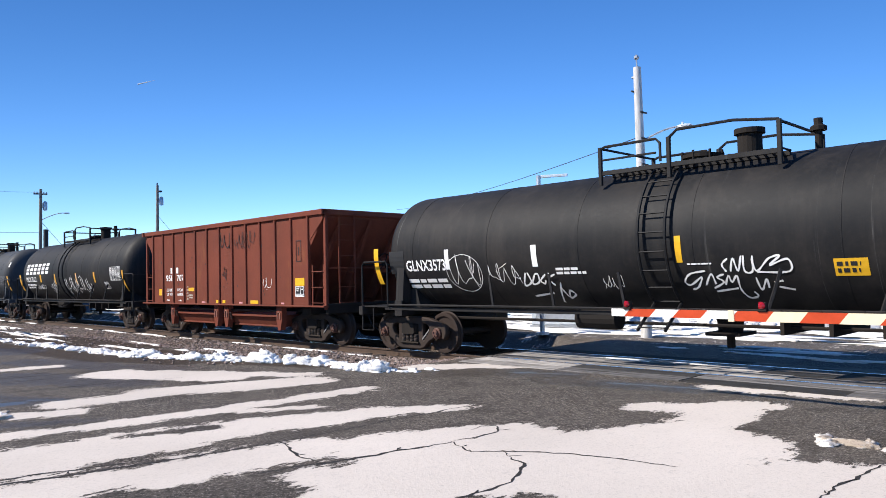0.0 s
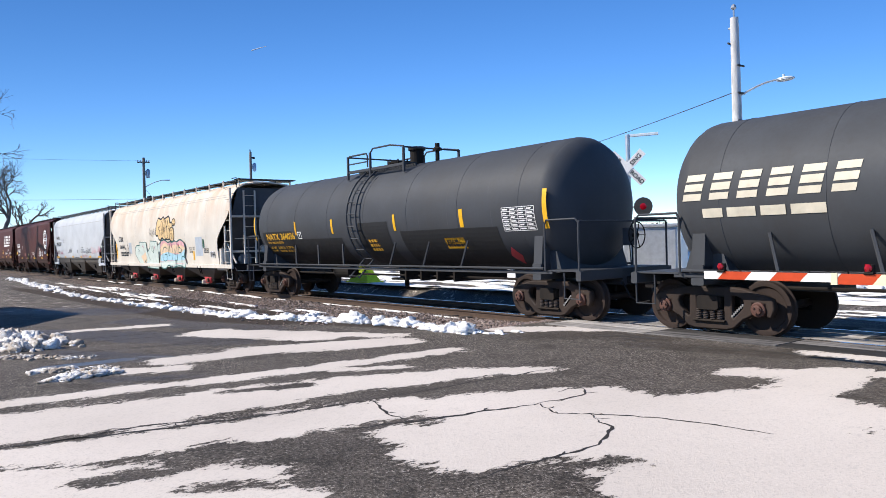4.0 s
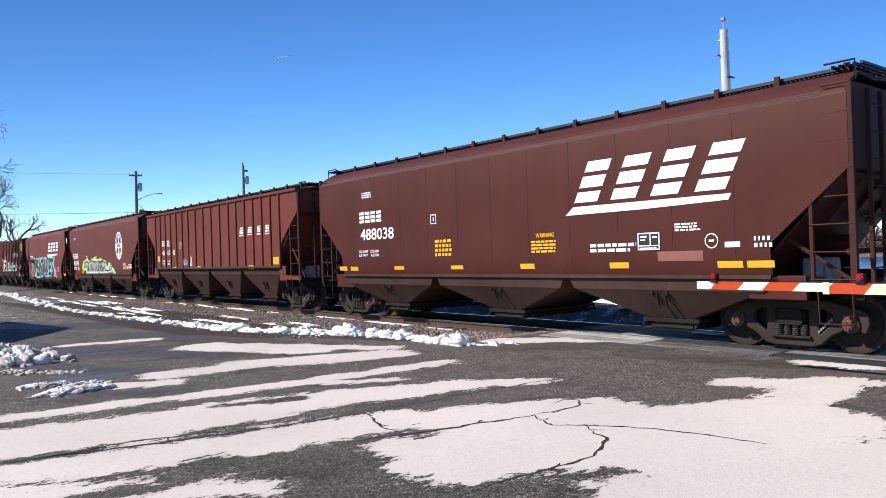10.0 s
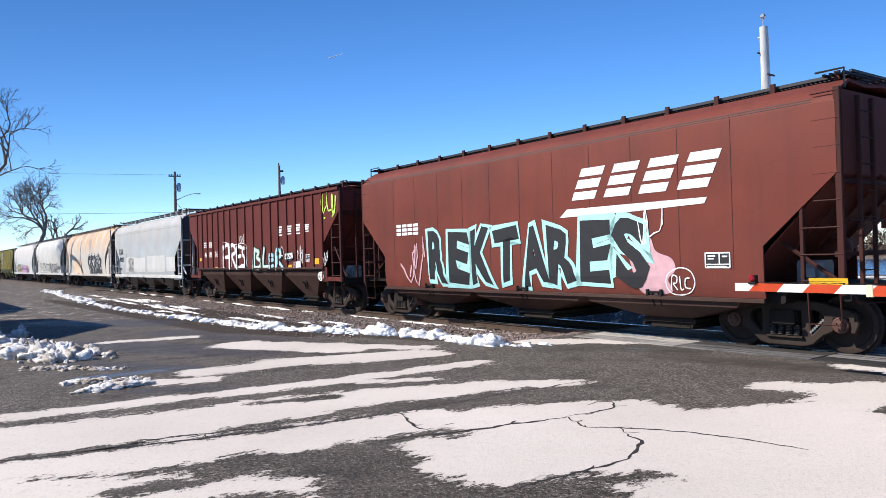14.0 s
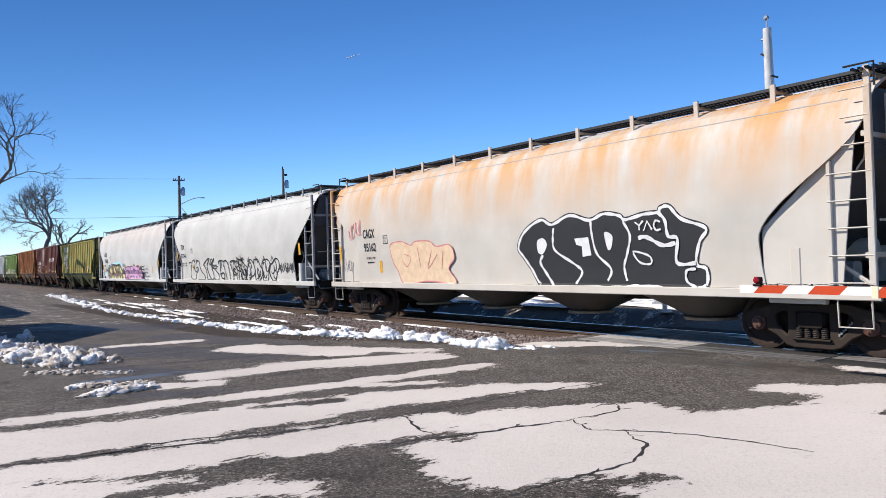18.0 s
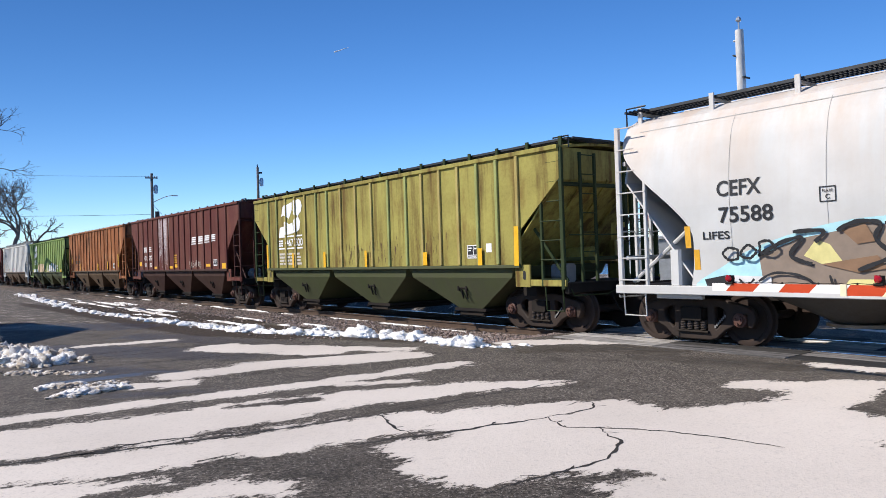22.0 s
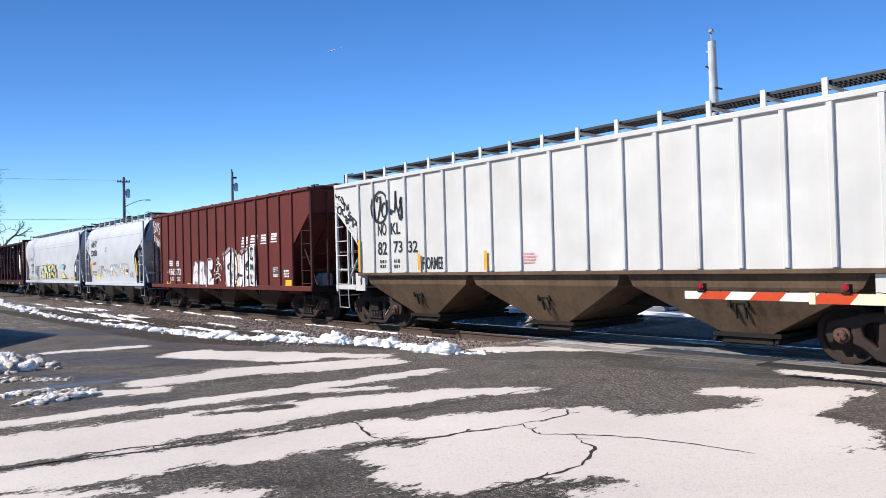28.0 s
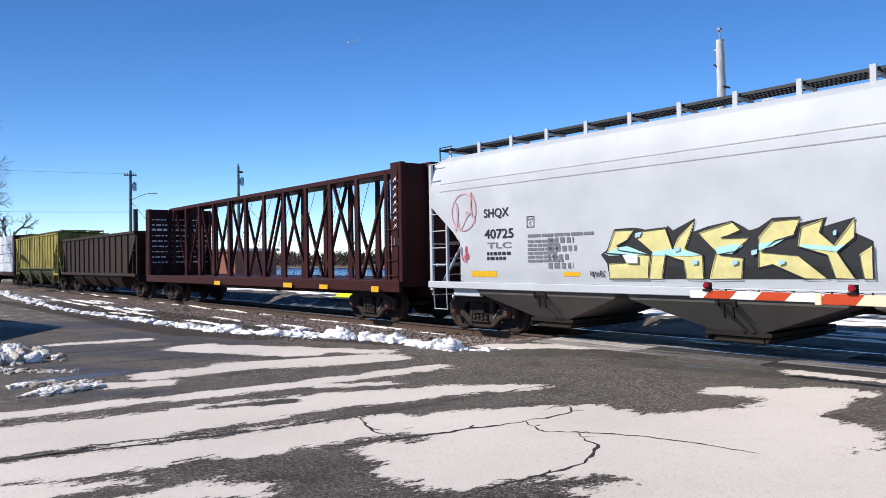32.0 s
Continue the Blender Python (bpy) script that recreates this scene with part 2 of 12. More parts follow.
# ---- mesh helpers ----
class Soup:
    """Vertices and faces gathered for one mesh."""

    def __init__(self):
        self.v, self.f = [], []

    def add(self, verts, faces):
        o = len(self.v)
        self.v.extend(verts)
        self.f.extend([tuple(i + o for i in f) for f in faces])
        return self

    def box(self, x0, x1, y0, y1, z0, z1):
        return self.add([(x, y, z) for z in (z0, z1) for y in (y0, y1) for x in (x0, x1)],
                        [(0, 2, 3, 1), (4, 5, 7, 6), (0, 1, 5, 4), (2, 6, 7, 3), (0, 4, 6, 2), (1, 3, 7, 5)])

    def bbox(self, x0, x1, y0, y1, z0, z1, c=0.01):
        """A box with chamfered edges along its longest axis."""
        d = (x1 - x0, y1 - y0, z1 - z0)
        c = min(c, 0.4 * sorted(d)[1], 0.4 * min(d))
        ax = d.index(max(d))
        lo, hi = (x0, y0, z0), (x1, y1, z1)
        u, w = [(1, 2), (2, 0), (0, 1)][ax]
        ring = [(lo[u] + c, lo[w]), (hi[u] - c, lo[w]), (hi[u], lo[w] + c), (hi[u], hi[w] - c), (hi[u] - c, hi[w]), (lo[u] + c, hi[w]), (lo[u], hi[w] - c), (lo[u], lo[w] + c)]
        verts = []
        for a in (lo[ax], hi[ax]):
            for p in ring:
                q = [0, 0, 0]
                q[ax], q[u], q[w] = a, p[0], p[1]
                verts.append(tuple(q))
        n = 8
        return self.add(verts, [tuple(range(n - 1, -1, -1)), tuple(range(n, 2 * n))] + [(i, (i + 1) % n, n + (i + 1) % n, n + i) for i in range(n)])

    def prism(self, pts, y0, y1):
        """An outline in x, z pushed from y0 to y1."""
        n = len(pts)
        area = sum(pts[i][0] * pts[(i + 1) % n][1] - pts[(i + 1) % n][0] * pts[i][1] for i in range(n))
        if area < 0:
            pts = pts[::-1]
        return self.add([(x, y0, z) for x, z in pts] + [(x, y1, z) for x, z in pts],
                        [tuple(range(n)), tuple(range(2 * n - 1, n - 1, -1))] + [((i + 1) % n, i, n + i, n + (i + 1) % n) for i in range(n)])

    def tube(self, pts, r, n=6, r1=None):
        pts = [Vector(p) for p in pts]
        rings = []
        for i, p in enumerate(pts):
            d = (pts[min(i + 1, len(pts) - 1)] - pts[max(i - 1, 0)]).normalized()
            a = d.orthogonal().normalized() if i == 0 else (a0 - d * a0.dot(d)).normalized()
            a0 = a
            b = d.cross(a)
            rr = r if r1 is None else r + (r1 - r) * i / (len(pts) - 1)
            rings.append([tuple(p + (a * math.cos(2 * math.pi * k / n) + b * math.sin(2 * math.pi * k / n)) * rr) for k in range(n)])
        verts = [v for ring in rings for v in ring]
        faces = [(i * n + k, i * n + (k + 1) % n, (i + 1) * n + (k + 1) % n, (i + 1) * n + k) for i in range(len(pts) - 1) for k in range(n)]
        faces += [tuple(range(n - 1, -1, -1)), tuple((len(pts) - 1) * n + k for k in range(n))]
        return self.add(verts, faces)

    def lathe(self, prof, axis="y", n=24, at=(0, 0, 0), close=False):
        """prof: (along the axis, radius) pairs, turned round the axis."""
        verts = []
        for s, r in prof:
            for k in range(n):
                a = 2 * math.pi * k / n
                u, w = r * math.cos(a), r * math.sin(a)
                p = {"y": (u, s, w), "x": (s, u, w), "z": (u, w, s)}[axis]
                verts.append((p[0] + at[0], p[1] + at[1], p[2] + at[2]))
        m = len(prof)
        faces = [(i * n + k, (i + 1) * n + k, (i + 1) * n + (k + 1) % n, i * n + (k + 1) % n) for i in range(m - 1) for k in range(n)]
        if not close:
            faces += [tuple(range(n)), tuple((m - 1) * n + k for k in range(n - 1, -1, -1))]
        return self.add(verts, faces)

    def mesh(self, name, smooth=False):
        me = bpy.data.meshes.new(name)
        me.from_pydata(self.v, [], self.f)
        b = bmesh.new()
        b.from_mesh(me)
        bmesh.ops.recalc_face_normals(b, faces=b.faces)
        b.to_mesh(me)
        b.free()
        if smooth:
            me.polygons.foreach_set("use_smooth", [True] * len(me.polygons))
            if smooth != "all":
                me.set_sharp_from_angle(angle=radians(35))
        return me


def part(name, soup, material, parent=None, label="", smooth=False):
    """One mesh object, under a thing or under a part."""
    me = soup if isinstance(soup, bpy.types.Mesh) else soup.mesh(name, smooth)
    if not me.materials:
        me.materials.append(material)
    ob = new(name, me)
    ob.parent = parent
    if label:
        tagged(ob, label)
    return ob


def thing(name, label, category, group="", kind="", m=None):
    ob = new(name)
    tagged(ob, label, category, group, kind)
    if m is not None:
        ob.matrix_basis = m
    return ob


rng = random.Random(7)
TRACK_Y = 12.57
# the track runs slightly aslant to the road: the line y = TRACK_Y + SLANT * x
SLANT = math.tan(radians(0.7))
ASLANT = pose(0, TRACK_Y, 0, 0, 0, 0.7) @ pose(0, -TRACK_Y, 0)


def on_track(x):
    """The pose of a thing on the track's centre line, x metres along it."""
    return pose(x, TRACK_Y + SLANT * x, 0, 0, 0, 0.7)


# ---- ground ----
# rounded strips (x, y to x, y, half width): bleached road, dark road within it, puddles and earth
SLAB = [(-5.9, 4.9, -5.3, 6.1, 0.62), (-4.7, 4.7, -3.7, 6.9, 1.0), (-3.0, 5.0, -1.6, 6.0, 1.25), (-5.45, 3.75, -4.75, 3.35, 0.30), (-4.95, 8.5, -4.0, 9.4, 0.34),
        (-3.9, 7.4, -4.15, 8.9, 0.42), (-5.2, 3.95, -4.5, 3.75, 0.42), (-1.0, 5.4, 1.0, 7.0, 1.6), (-10.6, 9.6, -9.2, 11.0, 0.42), (-5.1, 10.5, -3.2, 10.7, 0.22)]
STREAKS = [(-9.75, 0.8, -9.6, 2.4, 0.23), (-9.6, 2.4, -9.3, 4.4, 0.25), (-9.3, 4.4, -9.2, 7.2, 0.25), (-11.55, 3.6, -11.45, 4.9, 0.42), (-11.6, 4.9, -10.75, 7.1, 0.54),
           (-14.7, 5.4, -12.5, 6.5, 0.62), (-13.2, 6.6, -11.4, 7.6, 0.3), (-10.95, 2.9, -10.8, 3.3, 0.3), (-17.5, 3.4, -17.2, 5.0, 0.28), (-8.5, 0.2, -8.15, 2.2, 0.74), (-8.2, 2.2, -8.1, 3.4, 0.66),
           (-8.15, 3.4, -7.95, 4.6, 0.52), (-7.9, 4.5, -7.5, 6.0, 0.42), (-8.9, 5.0, -8.45, 5.8, 0.15), (-7.45, 6.0, -7.0, 6.9, 0.26)]
LOW = [(-7.05, 0.0, -6.8, 1.8, 0.54), (-6.8, 1.6, -6.7, 3.0, 0.56), (-6.68, 2.9, -6.45, 4.3, 0.50), (-6.2, 0.0, -5.9, 1.3, 0.5), (-5.6, 0.8, -5.25, 2.1, 0.38), (-4.9, 1.5, -4.7, 2.2, 0.3)]
DAMP = [(-7.62, 0.7, -7.3, 1.9, 0.06), (-7.25, 2.2, -7.0, 3.6, 0.07), (-7.0, 3.8, -6.9, 5.2, 0.07), (-6.15, 2.3, -5.4, 3.2, 0.27), (-5.1, 3.0, -4.55, 3.2, 0.14), (-5.7, 2.25, -5.35, 2.75, 0.15), (-5.7, 3.1, -5.9, 3.8, 0.08), (-6.5, 1.2, -6.25, 1.9, 0.09),
        (-5.9, 1.2, -5.8, 1.7, 0.12), (-6.8, 0.7, -6.5, 1.2, 0.05), (-5.3, 1.75, -4.95, 2.2, 0.06), (-4.85, 2.5, -4.3, 3.1, 0.2), (-4.3, 3.1, -3.7, 3.9, 0.18), (-3.9, 4.05, -3.7, 4.5, 0.16), (-8.5, 3.3, -8.3, 4.1, 0.12)]
WET = [(-12.28, 2.0, -12.25, 3.05, 0.22), (-12.4, 3.3, -12.0, 3.7, 0.1), (-8.6, 10.1, -7.6, 10.5, 0.1), (-6.6, 10.0, -5.2, 10.3, 0.08), (-8.4, 12.4, -5.0, 12.6, 0.3)]
MOIST = [(-25.57, 3.05, -21.97, 5.4, 1.0), (-17.64, 2.71, -13.32, 5.2, 0.75), (-14.34, 2.20, -12.04, 3.41, 0.4), (-10.63, 2.21, -9.82, 3.28, 0.21), (-18.76, 4.9, -14.57, 6.3, 0.6), (-9.49, 9.18, -7.74, 10.6, 0.54), (-7.22, 9.67, -4.68, 10.4, 0.46)]
# the strips from x -38 and -34 draw a dark band behind the snow
EARTH = [(-34.0, 7.3, -20.0, 8.3, 0.6), (-19.5, 7.6, -14.2, 8.7, 0.45), (-38.0, 6.5, -27.0, 7.0, 0.7), (-27.0, 6.6, -22.0, 7.6, 0.5), (-40, 5.4, -23.0, 5.9, 0.35), (-23.0, 5.9, -17.5, 6.3, 0.5), (-18.2, 6.4, -15.5, 7.2, 0.55), (-15.5, 7.4, -12.5, 8.5, 0.3)]


def capsule_field(x, y, caps):
    d = np.full_like(x, 99.0)
    for ax, ay, bx, by, r in caps:
        ux, uy = bx - ax, by - ay
        s = np.clip(((x - ax) * ux + (y - ay) * uy) / (ux * ux + uy * uy), 0, 1)
        d = np.minimum(d, np.hypot(x - ax - s * ux, y - ay - s * uy) - r)
    return d


def ground_height(x, y):
    z = np.where(y > 42, -np.clip((y - 42) / 14, 0, 1) * 6.0, 0.0)
    y = np.where(y < 30, y - SLANT * np.maximum(x, -400), y)
    z = np.where(y > 300, -6.0 + np.clip((y - 300) / 12, 0, 1) * 2.5, z)
    bed = np.clip((-10.9 - x) / 0.6, 0, 1) * np.clip((y - 9.0) / 0.8, 0, 1) * np.clip((17.2 - y) / 0.8, 0, 1)
    return z - 0.40 * bed - 0.012


def build_ground():
    xs = np.concatenate([[-2500, -1200, -600, -300, -150, -90, -60, -50, -45, -40, -37, -34, -31, -29, -27], np.arange(-25, -10, 0.15), np.arange(-10, 2.01, 0.08), [3, 5, 9, 20, 60, 200, 800, 2500]])
    ys = np.concatenate([[-2500, -800, -200, -60, -20, -8, -4, -2], np.arange(-1, 11.81, 0.08), np.arange(12.2, 18, 0.4), [20, 24, 30, 36, 42, 46, 50, 56, 70, 150, 300, 306, 312, 400, 800, 2500]])
    X, Y = np.meshgrid(xs, ys)
    Z = ground_height(X, Y)
    nx, ny = len(xs), len(ys)
    verts = np.stack([X, Y, Z], -1).reshape(-1, 3)
    i = (np.arange(ny - 1)[:, None] * nx + np.arange(nx - 1)).ravel()
    faces = np.stack([i, i + 1, i + nx + 1, i + nx], -1)
    me = bpy.data.meshes.new("ground")
    me.from_pydata(verts.tolist(), [], faces.tolist())
    d = np.maximum(capsule_field(X, Y, SLAB + STREAKS + LOW), -capsule_field(X, Y, DAMP)).ravel()
    far = (X.ravel() < -24) | (Y.ravel() > 16)
    dry = np.where(far, 0.30, np.clip(0.5 - d / 0.5, 0.0, 1.0))
    me.attributes.new("dry", "FLOAT", "POINT").data.foreach_set("value", dry.astype(np.float32))
    w = np.clip(0.5 - capsule_field(X, Y, WET).ravel() / 0.6, 0.0, 1.0)
    me.attributes.new("wet", "FLOAT", "POINT").data.foreach_set("value", w.astype(np.float32))
    q = np.clip(0.5 - capsule_field(X, Y, DAMP).ravel() / 0.7, 0.0, 1.0)
    me.attributes.new("damp", "FLOAT", "POINT").data.foreach_set("value", q.astype(np.float32))
    o = np.clip(0.5 - capsule_field(X, Y, MOIST).ravel() / 1.2, 0.0, 1.0)
    me.attributes.new("moist", "FLOAT", "POINT").data.foreach_set("value", o.astype(np.float32))
    e = np.clip(0.5 - capsule_field(X, Y, EARTH).ravel() / 0.8, 0.0, 1.0)
    me.attributes.new("earth", "FLOAT", "POINT").data.foreach_set("value", e.astype(np.float32))
    me.materials.append(M["asphalt"])
    ob = new("ground", me)
    tagged(ob, "dark damp asphalt road with salt-bleached dry patches", "ground", kind="structure")
    return ob


ground = build_ground()


def ribbon(soup, pts, width, seed, z=-0.010, jitter=0.03, step=0.07):
    """A crooked crack along a few turning points, with short side branches."""
    r = random.Random(seed)
    line = []
    off = 0.0
    for (x0, y0), (x1, y1) in zip(pts, pts[1:]):
        l = math.hypot(x1 - x0, y1 - y0)
        n = max(2, int(l / step))
        for k in range(n):
            u = k / n
            off = 0.6 * off + r.uniform(-jitter, jitter)
            line.append((x0 + (x1 - x0) * u - (y1 - y0) / l * off, y0 + (y1 - y0) * u + (x1 - x0) / l * off))
    line.append(pts[-1])

    def lay_line(ln, w0):
        verts = []
        for i, (x, y) in enumerate(ln):
            a, b = ln[max(0, i - 1)], ln[min(len(ln) - 1, i + 1)]
            dx, dy = b[0] - a[0], b[1] - a[1]
            l = math.hypot(dx, dy) or 1.0
            w = w0 * 0.75 * r.uniform(0.4, 1.6) * min(1.0, 0.3 + 3 * min(i, len(ln) - 1 - i) / len(ln))
            verts += [(x - dy / l * w, y + dx / l * w, z), (x + dy / l * w, y - dx / l * w, z)]
        soup.add(verts, [(2 * i, 2 * i + 1, 2 * i + 3, 2 * i + 2) for i in range(len(ln) - 1)])

    lay_line(line, width)
    for k in range(len(line) // 9):
        x, y = r.choice(line)
        a = r.uniform(0, 6.28)
        br = [(x, y)]
        for q in range(r.randint(2, 4)):
            a += r.uniform(-0.5, 0.5)
            br.append((br[-1][0] + 0.05 * math.cos(a), br[-1][1] + 0.05 * math.sin(a)))
        lay_line(br, width * 0.6)


M["tar"] = plain("tar", (0.030, 0.026, 0.023), 0.8, 0, 0.3, 30)
# each crack: a few turning points on the road, half width
CRACKS = [
    ([(-6.8, 4.22), (-6.26, 4.02), (-5.75, 4.05)], 0.02),
    ([(-5.95, 3.32), (-5.9, 3.7), (-5.75, 4.3), (-5.51, 5.44)], 0.028),
    ([(-5.51, 5.44), (-5.07, 5.27), (-4.84, 5.47), (-4.24, 5.84), (-3.28, 6.03)], 0.018),
    ([(-5.51, 5.44), (-5.47, 5.78), (-5.51, 6.14), (-5.71, 6.34), (-5.82, 6.25), (-5.78, 6.02)], 0.016),
    ([(-4.84, 5.47), (-4.57, 5.29), (-4.37, 5.26), (-4.21, 4.96), (-4.08, 4.63), (-4.1, 3.4)], 0.018),
    ([(-7.75, 0.2), (-7.55, 0.81), (-7.29, 1.92), (-7.05, 3.2), (-6.92, 4.26)], 0.034),
    ([(-7.5, 0.9), (-7.44, 1.4), (-7.46, 2.02), (-7.2, 3.0)], 0.022),
    ([(-6.92, 4.26), (-6.87, 7.4)], 0.02),
    ([(-1.98, 7.27), (-2.08, 5.82)], 0.02),
    ([(-13.9, 1.0), (-13.6, 3.6), (-13.0, 6.0)], 0.018),
    ([(-15.97, 1.79), (-15.7, 3.2), (-15.62, 4.26), (-15.2, 6.2)], 0.03),
    ([(-15.25, 2.6), (-15.09, 3.38), (-14.9, 4.6)], 0.02),
    ([(-12.2, 4.6), (-11.6, 6.6), (-11.2, 8.0)], 0.016),
]
crack_soup = Soup()
for k, (pts, w) in enumerate(CRACKS):
    ribbon(crack_soup, pts, w, 20 + k, jitter=0.022)
crack_ob = part("road_crack", crack_soup, M["tar"])
tagged(crack_ob, "dark crooked cracks in the bleached asphalt", "crack", kind="stuff")

# ---- track ----
GRADE = -0.28


def build_track():
    for k, y in enumerate((TRACK_Y - 0.755, TRACK_Y + 0.755)):
        s = Soup()
        head = [(-0.036, 0.0), (0.036, 0.0), (0.036, -0.035), (0.01, -0.05), (0.01, -0.14), (0.07, -0.16), (0.07, -0.175), (-0.07, -0.175), (-0.07, -0.16), (-0.01, -0.14), (-0.01, -0.05), (-0.036, -0.035)]
        n = len(head)
        s.add([(x, y + a, z) for x in (-900, 60) for a, z in head], [tuple(range(n)), tuple(range(2 * n - 1, n - 1, -1))] + [(i, (i + 1) % n, n + (i + 1) % n, n + i) for i in range(n)])
        rail = part("rail", s, M["rail"])
        rail.matrix_basis = ASLANT
        tagged(rail, "rusty steel rail with a polished running surface", "rail", "rails of the track", "structure")
        s2 = Soup().box(-900, 60, y - 0.03, y + 0.03, 0.0005, 0.003)
        part("running_surface", s2, M["railtop"], rail, "bright worn steel")
    bed = thing("track_bed", "brown crushed stone ballast with dark wooden ties", "track bed", kind="structure", m=ASLANT)
    xs = np.concatenate([[-900, -400, -200, -120, -80], np.arange(-60, -10.79, 0.16)])
    ys = np.concatenate([np.arange(9.0, 16.4, 0.16)])
    X, Y = np.meshgrid(xs, ys)
    r = np.random.default_rng(3)
    lift = np.clip((Y - 9.0) / 1.9, 0, 1) * np.clip((16.3 - Y) / 1.9, 0, 1)
    Z = -0.42 + 0.25 * lift + r.normal(0, 0.016, X.shape) + 0.03 * np.sin(X * 0.9 + Y * 1.7) * np.sin(Y * 0.8)
    Z = np.minimum(Z, -0.145)
    ramp = np.clip((-10.8 - X) / 0.5, 0, 1)
    Z = Z * ramp + (-0.05) * (1 - ramp)
    nx, ny = len(xs), len(ys)
    i = (np.arange(ny - 1)[:, None] * nx + np.arange(nx - 1)).ravel()
    me = bpy.data.meshes.new("ballast")
    me.from_pydata(np.stack([X, Y, Z], -1).reshape(-1, 3).tolist(), [], np.stack([i, i + 1, i + nx + 1, i + nx], -1).tolist())
    part("ballast", me, M["gravel"], bed)
    tie = Soup().bbox(-0.115, 0.115, -1.3, 1.3, -0.34, -0.155, 0.012).mesh("tie")
    for k in range(88):
        t = part("tie", tie, M["tie"], bed)
        t.location = (-11.3 - 0.55 * k + rng.uniform(-0.03, 0.03), TRACK_Y + rng.uniform(-0.04, 0.04), rng.uniform(-0.01, 0.01))
    # loose stones over the near slope
    s = Soup()
    base = [(1, 0, 0), (-1, 0, 0), (0, 1, 0), (0, -1, 0), (0, 0, 1), (0, 0, -1)]
    fc = [(0, 2, 4), (2, 1, 4), (1, 3, 4), (3, 0, 4), (2, 0, 5), (1, 2, 5), (3, 1, 5), (0, 3, 5)]
    for k in range(9000):
        x = -10.9 - 30 * rng.random() ** 1.7
        y = rng.uniform(8.7, 11.6) if k % 14 else rng.uniform(6.9, 9.0)
        if y < 8.7 and x > -14:
            continue
        zb = -0.42 + 0.25 * min(1, max(0, (y - 9.0) / 1.9)) if y > 9 else -0.012
        if x > -11.3:
            zb = -0.05
        sz = rng.uniform(0.018, 0.048)
        a = rng.uniform(0, 6.28)
        vs = []
        for bx, by, bz in base:
            q = sz * rng.uniform(0.6, 1.2)
            px, py = bx * q * 1.3, by * q
            vs.append((x + px * math.cos(a) - py * math.sin(a), y + px * math.sin(a) + py * math.cos(a), zb + bz * q * 0.8 + sz * 0.3))
        s.add(vs, fc)
    st = part("ballast_stones", s, M["stone"])
    st.matrix_basis = ASLANT
    tagged(st, "loose reddish brown and grey crushed stones beside the rails", "gravel", kind="stuff")


build_track()


def polar(az, dist):
    """A spot on the ground at a bearing to the left of straight ahead, so many metres from the eye."""
    return (-math.sin(radians(az)) * dist, math.cos(radians(az)) * dist)


# ---- crossing ----
def crossing():
    deck = thing("crossing_deck", "worn timber and asphalt panels between the rails, partly icy", "level crossing", kind="structure", m=ASLANT)
    r = random.Random(5)
    for row, (y0, y1) in enumerate(((TRACK_Y - 1.75, TRACK_Y - 1.30), (TRACK_Y - 1.28, TRACK_Y - 0.84), (TRACK_Y - 0.64, TRACK_Y - 0.22), (TRACK_Y - 0.2, TRACK_Y + 0.2), (TRACK_Y + 0.22, TRACK_Y + 0.64), (TRACK_Y + 0.84, TRACK_Y + 1.28))):
        x = -10.6
        while x < 4:
            l = r.choice((1.2, 1.8, 2.4))
            s = Soup().bbox(x, x + l - 0.012, y0, y1, -0.10, 0.004 + r.uniform(-0.004, 0.006), 0.006)
            salty = (row < 2 and x + l / 2 < -7.8) or (row in (2, 3, 4) and -9.5 < x + l / 2 < -5.2)
            pick = r.random()
            part("plank", s, M["plank_salt"] if salty and pick < 0.85 else M["plank"] if pick < 0.6 else M["plank_pale"], deck)
            x += l


def plank_mat(name, a, b):
    m, t, bs = shader(name)
    v = noise_out(t, 2.0, 7.0, 0.65, (0.5, 5, 1))
    o = t.nodes.new("ShaderNodeObjectInfo")
    c = mix(t, remap(t, v, 0.35, 0.65), a, b)
    c = mix(t, mathn(t, "MULTIPLY", o.outputs["Random"], 0.5), c, tuple(x * 0.6 for x in a))
    t.links.new(c, bs.inputs["Base Color"])
    t.links.new(remap(t, v, 0.3, 0.7, 0.75, 0.95), bs.inputs["Roughness"])
    bs.inputs["Specular IOR Level"].default_value = 0.1
    bump(t, bs, v, 0.4, 0.01)
    return m


M["plank"] = plank_mat("plank", (0.030, 0.028, 0.027), (0.085, 0.078, 0.072))
M["plank_pale"] = plank_mat("plank_pale", (0.05, 0.047, 0.045), (0.30, 0.275, 0.26))
M["plank_salt"] = plank_mat("plank_salt", (0.16, 0.145, 0.13), (0.62, 0.57, 0.52))
crossing()


